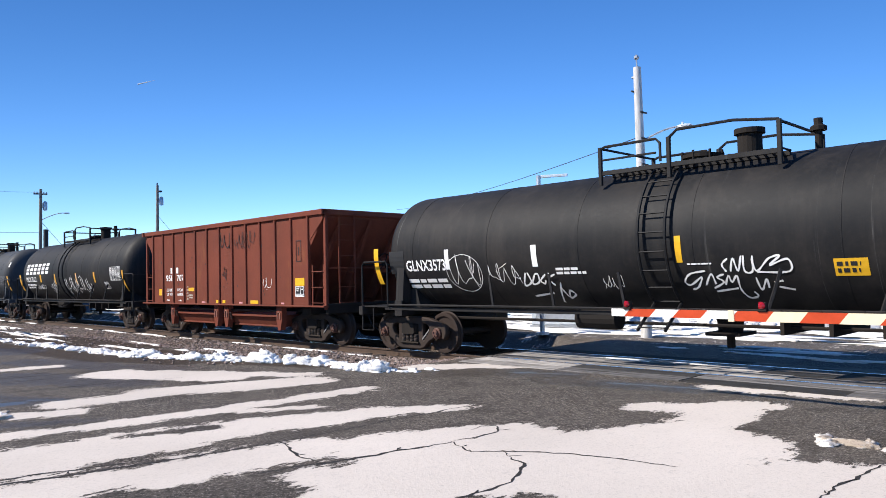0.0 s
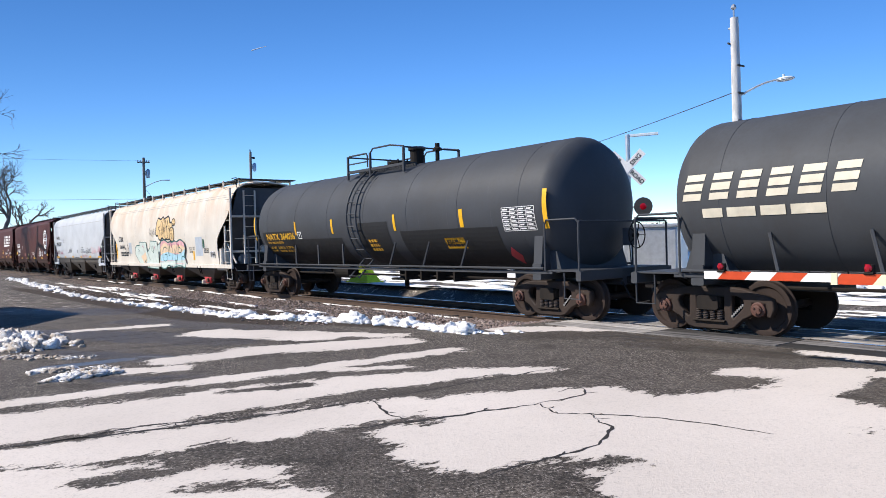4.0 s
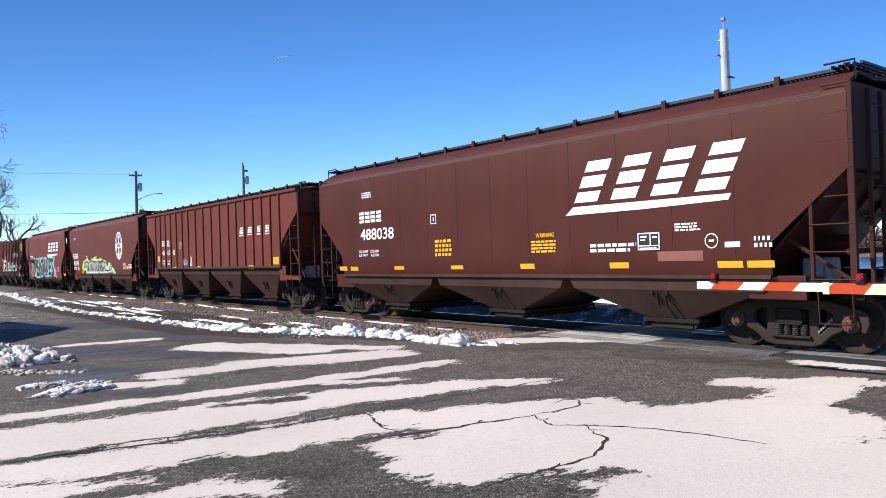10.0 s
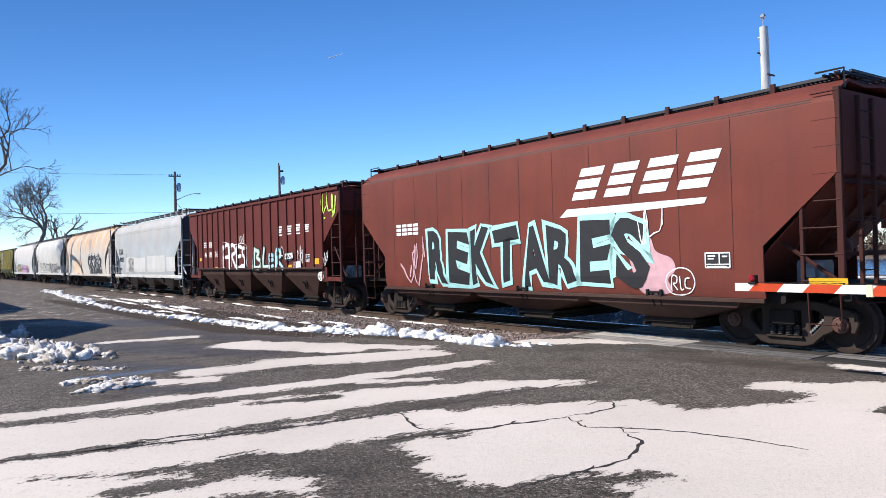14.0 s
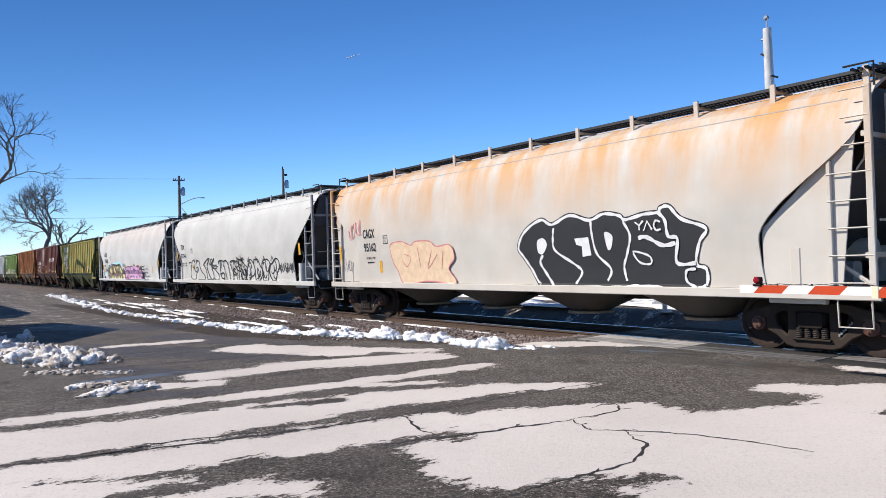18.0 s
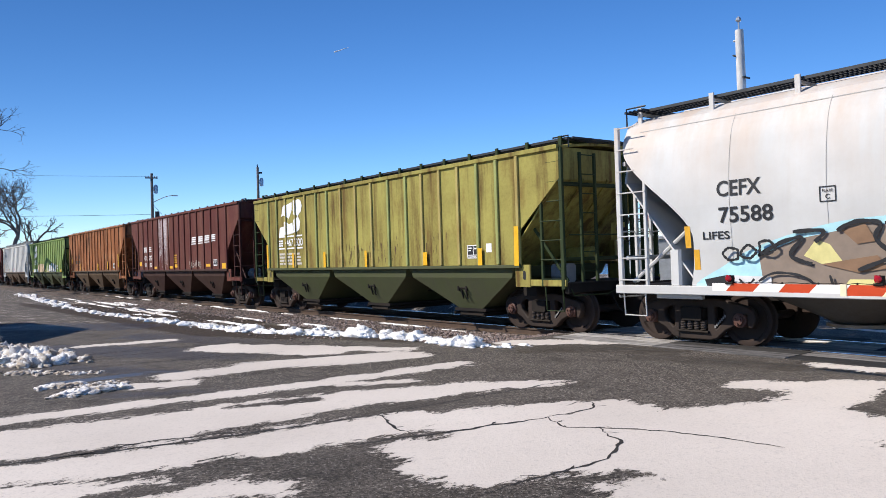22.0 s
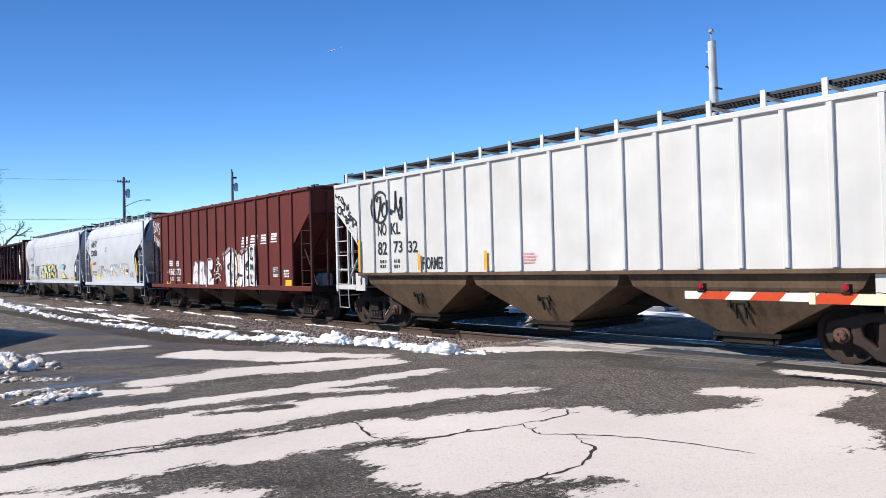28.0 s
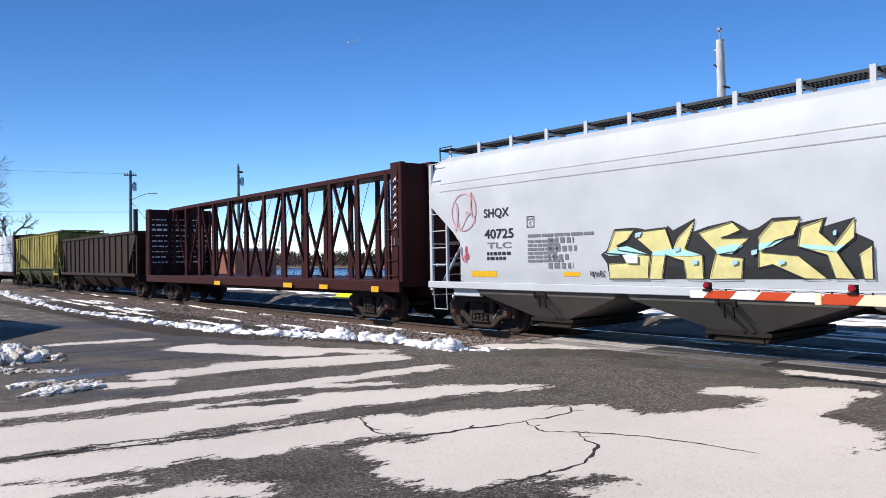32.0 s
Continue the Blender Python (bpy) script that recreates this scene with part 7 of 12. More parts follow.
covered_hopper(18, M["green_yellow"], GH + "yellow-green with outside ribs and rust runs", "rib", zb=1.46, ze=3.85, posts=NINE, bays=3, bay_mat=M["bay_green"], sill=False, knee=2.2, shoulder=3.2, rib_mat=(M["rib_green"], M["rib_green"], M["rib_tan"], M["rib_tan"], M["rib_tan"]), grate_posts=M["green_deep"])
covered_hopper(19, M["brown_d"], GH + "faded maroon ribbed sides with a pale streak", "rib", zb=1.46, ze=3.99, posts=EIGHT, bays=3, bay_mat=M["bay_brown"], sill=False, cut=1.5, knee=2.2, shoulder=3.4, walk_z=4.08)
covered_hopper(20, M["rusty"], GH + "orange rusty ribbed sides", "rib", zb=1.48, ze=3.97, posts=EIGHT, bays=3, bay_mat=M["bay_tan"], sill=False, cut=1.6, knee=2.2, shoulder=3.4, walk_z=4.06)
covered_hopper(21, M["green"], GH + "light green ribbed sides with pale graffiti", "rib", zb=1.44, ze=3.83, posts=NINE, bays=3, bay_mat=M["bay_green"], sill=False, knee=2.2, shoulder=3.2, cut=1.3, grate_posts=M["green_deep"])
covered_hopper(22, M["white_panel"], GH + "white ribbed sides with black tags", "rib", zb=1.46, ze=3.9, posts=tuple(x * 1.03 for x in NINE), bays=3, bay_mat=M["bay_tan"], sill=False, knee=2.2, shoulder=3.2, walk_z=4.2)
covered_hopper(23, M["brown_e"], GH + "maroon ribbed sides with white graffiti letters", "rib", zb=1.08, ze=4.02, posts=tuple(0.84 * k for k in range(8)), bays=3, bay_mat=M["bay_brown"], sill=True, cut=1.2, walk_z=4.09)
covered_hopper(24, M["white_cool"], "white covered hopper with grey outline graffiti", "curve", zb=1.10, ze=3.98, zr=4.22, bays=2, bay_mat=M["bay_grey"], cut=1.2, shoulder=3.05, knee=2.45, walk_z=4.33)
covered_hopper(25, M["white_cool"], "white covered hopper with pale yellow graffiti", "flat", zb=1.16, ze=3.98, zr=4.24, bays=3, bay_mat=M["bay_grey"], cut=1.2, shoulder=2.95, knee=2.1, walk_z=4.33, fold=3.4)
centerbeam(26, M["maroon"], "empty dark maroon centre-beam flat car with white stencils")
open_hopper(27, M["coal"], "dark brown open-top coal hopper with ribs", zb=1.2, ze=3.22, ribs=13, cut=1.2, ballast=False, name="open_hopper_car", knee=1.6)
covered_hopper(28, M["green_yellow"], GH + "yellow-green with outside ribs", "rib", zb=1.46, ze=3.75, ribs=15, bays=3, bay_mat=M["bay_green"], sill=False)
centerbeam(29, M["maroon"], "flat car loaded with white wrapped lumber", name="loaded_flat_car", wrapped=True)

# ---- lettering, marks and spray paint on the cars ----
for key, col in (("cream_lettering", (0.62, 0.55, 0.42)), ("pink_lettering", (0.62, 0.28, 0.28)), ("faded", (0.26, 0.10, 0.085)), ("faded_white", (0.55, 0.50, 0.42)), 
                 ("grey_patch", (0.42, 0.46, 0.50)), ("red_placard", (0.45, 0.05, 0.06)), ("rust_drip", (0.10, 0.05, 0.02)), ("white_run", (0.55, 0.45, 0.44)), ("maroon_dark", (0.05, 0.018, 0.016)),
                 ("seam", (0.36, 0.34, 0.31)), ("seam_dark", (0.045, 0.02, 0.016)), ("g_tan", (0.25, 0.19, 0.145)), ("g_band", (0.40, 0.70, 0.66)), ("g_silver", (0.36, 0.36, 0.39)), ("g_pale", (0.55, 0.61, 0.54)), ("g_ice", (0.42, 0.68, 0.72)), ("g_peach", (0.68, 0.47, 0.23)), ("g_peach_l", (0.72, 0.52, 0.34)), ("g_pink", (0.66, 0.36, 0.36)), ("g_pink_l", (0.62, 0.36, 0.38)), ("g_pink_d", (0.52, 0.14, 0.22)), ("g_teal", (0.03, 0.12, 0.11)), ("g_sky", (0.36, 0.58, 0.66)),
                 ("g_mint_l", (0.55, 0.68, 0.58)), ("g_lime", (0.55, 0.74, 0.12)), ("g_grey", (0.27, 0.27, 0.29)), ("g_aqua", (0.20, 0.50, 0.52)), ("g_black", (0.022, 0.023, 0.025)), ("g_white", (0.70, 0.68, 0.66)),
                 ("g_pink2", (0.66, 0.38, 0.58)), ("g_mauve", (0.32, 0.17, 0.30)), ("g_purple_d", (0.16, 0.06, 0.20)), ("g_red", (0.42, 0.05, 0.07)), ("g_red_l", (0.60, 0.22, 0.22)), ("g_yellow", (0.68, 0.60, 0.25)), ("g_tan_d", (0.24, 0.14, 0.08)), ("g_green_dark", (0.04, 0.13, 0.09))):
    M[key] = plain(key, col, 0.6, 0, 0.14, 5)

CAR_OF = {k + 1: c[0] for k, c in enumerate(CARS)}
GRAF = {}


def side_y(i, z):
    prof = SHAPE[i][0]
    if prof[0] == "tank":
        return math.sqrt(max(0.02, prof[1] ** 2 - (z - prof[2]) ** 2))
    return prof_at(z, prof)


def lay(i, src, name, mat, eps=0.006, on_ribs=False, lift=0.0, label="", drawn=True):
    """Lay a flat outline (x, z) on the near side of car i as a thin coat of paint."""
    me = src.mesh(name) if isinstance(src, Soup) else src
    b = bmesh.new()
    b.from_mesh(me)
    bpy.data.meshes.remove(me)
    if drawn and i in MARKS:
        shift, q = MARKS.get(i, (0.0, 0.96))
        for v in b.verts:
            v.co.x = shift + q * v.co.x
    zs = [v.co.z for v in b.verts]
    if not zs:
        b.free()
        return None
    curved = SHAPE[i][0][0] == "tank" or len(SHAPE[i][0]) > 3
    if curved:
        z = math.floor(min(zs) / 0.1) * 0.1
        while z < max(zs):
            bmesh.ops.bisect_plane(b, geom=b.verts[:] + b.edges[:] + b.faces[:], plane_co=(0, 0, z), plane_no=(0, 0, 1))
            z += 0.1
    low = CAR_OF[i].get("zb", 0.0)
    ribs, proud = RIBS.get(i, ((), 0))
    if on_ribs and ribs:
        x0, x1 = min(v.co.x for v in b.verts), max(v.co.x for v in b.verts)
        near = [r for r in ribs if x0 - 0.1 < r < x1 + 0.1]
        for r in near:
            for s in (-0.048, 0.048):
                bmesh.ops.bisect_plane(b, geom=b.verts[:] + b.edges[:] + b.faces[:], plane_co=(r + s, 0, 0), plane_no=(1, 0, 0))
        up = [f for f in b.faces if any(abs(f.calc_center_median().x - r) < 0.048 for r in near)]
        if up:
            ret = bmesh.ops.split(b, geom=up)
            for v in {v for g in ret["geom"] if isinstance(g, bmesh.types.BMFace) for v in g.verts}:
                v.co.y = -proud
    for v in b.verts:
        v.co.y += -(side_y(i, v.co.z) + eps + lift + (0.014 if v.co.z < low else 0.0))
    out = bpy.data.meshes.new(name)
    b.to_mesh(out)
    b.free()
    return part(name, out, M[mat] if isinstance(mat, str) else mat, CAR_OF[i], label)


def fit_box(me, x0, x1, z0, z1):
    n = len(me.vertices)
    co = np.empty(n * 3, np.float32)
    me.vertices.foreach_get("co", co)
    co = co.reshape(-1, 3)
    lo, hi = co.min(0), co.max(0)
    co[:, 0] = x0 + (co[:, 0] - lo[0]) / max(1e-6, hi[0] - lo[0]) * (x1 - x0)
    co[:, 2] = z0 + (co[:, 2] - lo[2]) / max(1e-6, hi[2] - lo[2]) * (z1 - z0)
    me.vertices.foreach_set("co", co.ravel())
    return me


def quad(s, *p):
    s.add([(x, 0, z) for x, z in p], [tuple(range(len(p)))])


def disc(s, x, z, rx, rz, n=32, a0=0.0, a1=2 * math.pi):
    full = a1 - a0 > 6.28
    pts = [(x + rx * math.cos(a0 + (a1 - a0) * k / n), z + rz * math.sin(a0 + (a1 - a0) * k / n)) for k in range(n if full else n + 1)]
    s.add([(x, 0, z)] + [(a, 0, c) for a, c in pts], [(0, 1 + k, 1 + (k + 1) % len(pts)) for k in range(len(pts) if full else len(pts) - 1)])


def hoop(s, x, z, rx, rz, w, n=32):
    v = []
    for k in range(n):
        a = 2 * math.pi * k / n
        v += [(x + (rx - w) * math.cos(a), 0, z + (rz - w) * math.sin(a)), (x + rx * math.cos(a), 0, z + rz * math.sin(a))]
    s.add(v, [(2 * k, 2 * k + 1, (2 * k + 3) % (2 * n), (2 * k + 2) % (2 * n)) for k in range(n)])


def stroke(s, pts, w):
    """A ribbon of even width along points in x, z."""
    v = []
    for k, (x, z) in enumerate(pts):
        a, c = pts[max(0, k - 1)], pts[min(len(pts) - 1, k + 1)]
        dx, dz = c[0] - a[0], c[1] - a[1]
        l = math.hypot(dx, dz) or 1.0
        q = w * 0.5 * (1.0 if w > 0.1 else 0.75 + 0.5 * abs(math.sin(k * 0.7)))
        v += [(x - dz / l * q, 0, z + dx / l * q), (x + dz / l * q, 0, z - dx / l * q)]
    s.add(v, [(2 * k, 2 * k + 1, 2 * k + 3, 2 * k + 2) for k in range(len(pts) - 1)])
    if w > 0.1:
        for x, z in (pts[0], pts[-1]):
            n = 12
            s.add([(x + 0.46 * w * math.cos(6.2832 * k / n), -0.0004, z + 0.46 * w * math.sin(6.2832 * k / n)) for k in range(n)], [tuple(range(n))])


def txt(i, x0, x1, z0, z1, word, mat, shear=0.0):
    lay(i, fit_box(text_mesh(word, 1.0, 0.018, shear), x0, x1, z0, z1), "lettering", mat, 0.010, on_ribs=True, label="stencilled lettering")


def bars(i, x0, x1, z0, z1, rows, mat, solid=0):
    """Small print that cannot be read, as plain bars."""
    r = random.Random(int(x0 * 100) + i * 991)
    s = Soup()
    h = (z1 - z0) / rows
    for k in range(rows):
        a, c = z0 + h * k + h * 0.18, z0 + h * (k + 1) - h * 0.18
        if solid:
            w = (x1 - x0) / solid
            for q in range(solid):
                if solid > 1:
                    block_mark(s, x0 + w * q, x0 + w * (q + 0.82), z0, z1, 0.0)
                else:
                    quad(s, (x0, z0), (x1, z0), (x1, z1), (x0, z1))
            break
        x = x0
        end = x1 - (x1 - x0) * r.uniform(0, 0.25)
        while x < end:
            l = min((x1 - x0) * r.uniform(0.08, 0.25), end - x)
            quad(s, (x, a), (x + l, a), (x + l, c), (x, c))
            x += l + h * 0.35
    lay(i, s, "small_print", mat, 0.010)


def patch(i, x0, x1, z0, z1, mat, rib=False, name="", layer=0):
    if not name:
        name = {"yellow": "reflector", "amber": "reflector", "white_lettering": "painted_mark", "white": "painted_over_block"}.get(mat, "painted_patch")
    s = Soup()
    quad(s, (x0, z0), (x1, z0), (x1, z1), (x0, z1))
    lay(i, s, name, mat, 0.006 + 0.01 * layer, lift=RIBS.get(i, ((), 0))[1] + 0.002 if rib else 0.0)


def box_outline(i, x0, x1, z0, z1, mat):
    s = Soup()
    w = (x1 - x0) * 0.1
    for a, c, d, e in ((x0, x1, z0, z0 + w), (x0, x1, z1 - w, z1), (x0, x0 + w, z0 + w, z1 - w), (x1 - w, x1, z0 + w, z1 - w)):
        quad(s, (a, d), (c, d), (c, e), (a, e))
    m = (x0 + x1) / 2
    quad(s, (m - w, z0 + (z1 - z0) * 0.3), (m + w, z0 + (z1 - z0) * 0.3), (m + w, z0 + (z1 - z0) * 0.7), (m - w, z0 + (z1 - z0) * 0.7))
    lay(i, s, "stencil_box", mat, 0.009)


def weights(i, x0, x1, z0, z1, load, tare, mat):
    """Load limit and light weight, in two short rows."""
    h = (z1 - z0) * 0.40
    txt(i, x0, x1, z1 - h, z1, "LD LMT  " + load, mat)
    txt(i, x0, x1, z0, z0 + h, "LT WT    " + tare, mat)


def pair_rows(i, x0, x1, z0, z1, upper, lower, mat):
    h = (z1 - z0) * 0.40
    txt(i, x0, x1, z1 - h, z1, upper, mat)
    txt(i, x0, x1, z0, z0 + h, lower, mat)


def plate(i, x0, x1, z0, z1, letter, mat="black_lettering"):
    s = Soup()
    w = (x1 - x0) * 0.07
    for a, c, d, e in ((x0, x1, z0, z0 + w), (x0, x1, z1 - w, z1), (x0, x0 + w, z0 + w, z1 - w), (x1 - w, x1, z0 + w, z1 - w)):
        quad(s, (a, d), (c, d), (c, e), (a, e))
    lay(i, s, "stencil_box", mat, 0.009)
    h, q = z1 - z0, x1 - x0
    txt(i, x0 + q * 0.18, x1 - q * 0.18, z0 + h * 0.62, z0 + h * 0.80, "PLATE", mat)
    txt(i, x0 + q * 0.36, x1 - q * 0.36, z0 + h * 0.18, z0 + h * 0.5, letter, mat)


def panel(i, x0, x1, z0, z1):
    """The black consolidated stencil with its white frame."""
    s = Soup()
    quad(s, (x0, z0), (x1, z0), (x1, z1), (x0, z1))
    lay(i, s, "data_panel", "black_lettering", 0.011, label="black stencil panel in a white frame")
    s = Soup()
    w, h = x1 - x0, z1 - z0
    f = 0.05 * w
    for a, c, d, e in ((x0, x1, z0, z0 + f), (x0, x1, z1 - f, z1), (x0, x0 + f, z0, z1), (x1 - f, x1, z0, z1), (x0 + w * 0.55, x0 + w * 0.6, z0 + h * 0.25, z1), (x0, x1, z0 + h * 0.22, z0 + h * 0.28),
                       (x0 + w * 0.12, x0 + w * 0.42, z0 + h * 0.72, z0 + h * 0.82), (x0 + w * 0.12, x0 + w * 0.36, z0 + h * 0.55, z0 + h * 0.62), (x0 + w * 0.68, x0 + w * 0.88, z0 + h * 0.68, z0 + h * 0.78), (x0 + w * 0.1, x0 + w * 0.85, z0 + h * 0.09, z0 + h * 0.15)):
        quad(s, (a, d), (c, d), (c, e), (a, e))
    lay(i, s, "panel_stencil", "white_lettering", 0.014)


def table(i, x0, x1, z0, z1, mat):
    s = Soup()
    w, h = x1 - x0, z1 - z0
    r = random.Random(i)
    for k in range(7):
        z = z0 + h * k / 6
        quad(s, (x0, z - 0.006), (x1, z - 0.006), (x1, z + 0.006), (x0, z + 0.006))
        if k < 6:
            for q in range(4):
                a = x0 + w * (0.03 + 0.25 * q)
                quad(s, (a, z + h * 0.05), (a + w * r.uniform(0.1, 0.2), z + h * 0.05), (a + w * 0.15, z + h * 0.11), (a, z + h * 0.11))
    for x in (x0, x0 + w * 0.26, x0 + w * 0.5, x0 + w * 0.75, x1):
        quad(s, (x - 0.006, z0), (x + 0.006, z0), (x + 0.006, z1), (x - 0.006, z1))
    lay(i, s, "data_table", mat, 0.009, label="white printed inspection table")


def diamond(i, x0, x1, z0, z1, mat, text=""):
    s = Soup()
    mx, mz = (x0 + x1) / 2, (z0 + z1) / 2
    quad(s, (mx, z0), (x1, mz), (mx, z1), (x0, mz))
    lay(i, s, "placard", mat, 0.010, label="diamond-shaped hazard placard")
    if text:
        w, h = x1 - x0, z1 - z0
        txt(i, x0 + w * 0.22, x1 - w * 0.22, z0 + h * 0.4, z0 + h * 0.62, text, "black_lettering")


def ring(i, x0, x1, z0, z1, mat):
    s = Soup()
    hoop(s, (x0 + x1) / 2, (z0 + z1) / 2, (x1 - x0) / 2, (z1 - z0) / 2, (x1 - x0) * 0.08)
    quad(s, (x0 * 0.7 + x1 * 0.3, (z0 + z1) / 2 - 0.02), (x0 * 0.3 + x1 * 0.7, (z0 + z1) / 2 - 0.02), (x0 * 0.3 + x1 * 0.7, (z0 + z1) / 2 + 0.02), (x0 * 0.7 + x1 * 0.3, (z0 + z1) / 2 + 0.02))
    lay(i, s, "stencil_ring", mat, 0.009)


def emblem(i, x0, x1, z0, z1):
    """Round white railway emblem: a ring of bars round a cross."""
    x, z, rr = (x0 + x1) / 2, (z0 + z1) / 2, ((x1 - x0) + (z1 - z0)) / 4
    s = Soup()
    disc(s, x, z, rr, rr, 48)
    lay(i, s, "emblem", "white_lettering", 0.006, label="round white emblem with a cross")
    s = Soup()
    for q in range(4):
        a0 = q * math.pi / 2
        g = rr * 0.15
        cx, cz = x + (g if q in (0, 3) else -g), z + (g * 1.15 if q in (0, 1) else -g * 1.15)
        disc(s, cx, cz, rr * 0.44, rr * 0.42, 10, a0, a0 + math.pi / 2)
    lay(i, s, "emblem_field", M["brown_b"], 0.010)
    s = Soup()
    for a0, a1, n in ((2.9, 0.25, 16), (3.75, 5.65, 7)):
        for k in range(n):
            a = a0 + (a1 - a0) * k / (n - 1)
            ca, sa = math.cos(a), math.sin(a)
            w = rr * (0.035 if k % 3 else 0.05)
            r0, r1 = rr * 0.70, rr * (0.86 if k % 4 else 0.92)
            quad(s, (x + r0 * ca - w * sa, z + r0 * sa + w * ca), (x + r0 * ca + w * sa, z + r0 * sa - w * ca), (x + r1 * ca + w * sa, z + r1 * sa - w * ca), (x + r1 * ca - w * sa, z + r1 * sa + w * ca))
    for k in range(7):
        a = x - rr * 0.5 + k * rr * 0.15
        quad(s, (a, z - rr * 0.07), (a + rr * 0.09, z - rr * 0.07), (a + rr * 0.09, z + rr * (0.09 if k % 3 else 0.13)), (a, z + rr * (0.09 if k % 3 else 0.13)))
    lay(i, s, "emblem_marks", "black_lettering", 0.012)


def block_mark(s, x0, x1, z0, z1, lean):
    """One plain leaning block, cut by two level slits."""
    w = x1 - x0 - lean * (z1 - z0)

    def at(u, v):
        return (x0 + w * u + lean * (z1 - z0) * v, z0 + (z1 - z0) * v)

    for v0, v1 in ((0.0, 0.26), (0.36, 0.64), (0.74, 1.0)):
        quad(s, at(0, v0), at(1, v0), at(1, v1), at(0, v1))


def logo_blocks(i, x0, x1, z0, z1, n, mat, shear=0.0):
    """A brand mark as plain leaning blocks, each over a short rule where it has one."""
    w, h = (x1 - x0) / n, z1 - z0
    lean = shear if shear else 0.2
    for k in range(n):
        s = Soup()
        zl = z0 + h * (0.28 if shear else 0.0)
        block_mark(s, x0 + w * k, x0 + w * (k + (0.86 if n > 1 else 1.0)), zl, z1, lean)
        if shear:
            quad(s, (x0 + w * k - 0.08 * w, z0), (x0 + w * (k + 0.92), z0), (x0 + w * (k + 0.97), z0 + h * 0.13), (x0 + w * k, z0 + h * 0.13))
        lay(i, s, "brand_mark", mat, 0.008, label="white block brand mark")


def logo_slant(i, x0, x1, z0, z1, mat):
    """The big leaning brand mark, as four slanted block shapes."""
    w = (x1 - x0) / 4.1
    for k in range(4):
        s = Soup()
        block_mark(s, x0 + w * k, x0 + w * (k + 1.08), z0, z1, 0.5)
        lay(i, s, "brand_mark", mat, 0.008, label="white slanted block brand mark")


def swoosh(i, x0, x1, z0, z1, mat):
    """The long tapered rule under the big mark."""
    s = Soup()
    h = z1 - z0
    quad(s, (x0, z0), (x0 + (x1 - x0) * 0.5, z0 + h * 0.02), (x1 - h * 0.12, z0 + h * 0.12), (x1, z0 + h * 0.34), (x0 + h * 0.45, z0 + h * 0.34))
    lay(i, s, "brand_underline", mat, 0.008)


def bn_logo(i, x0, x1, z0, z1, mat):
    """The old white monogram as two interlocked block shapes."""
    s = Soup()
    w, h = x1 - x0, z1 - z0
    f = lambda u, v: (x0 + w * u, z0 + h * v)
    quad(s, f(0.13, 0.575), f(0.27, 0.62), f(0.46, 0.485), f(0.585, 0.73), f(0.6, 0.95), f(0.2, 0.855))
    quad(s, f(0, 0), f(0.65, 0.09), f(0.6, 0.38), f(0.46, 0.345), f(0.28, 0.45), f(0.26, 0.30), f(0.06, 0.27))
    quad(s, f(0.64, 0.62), f(0.83, 0.545), f(0.97, 0.67), f(1.0, 0.82), f(0.96, 0.94), f(0.875, 1.0), f(0.64, 0.96))
    quad(s, f(0.65, 0.08), f(0.75, 0.1), f(0.88, 0.17), f(0.925, 0.38), f(0.83, 0.545), f(0.68, 0.42))
    lay(i, s, "brand_mark", mat, 0.008, on_ribs=True, label="worn white monogram")


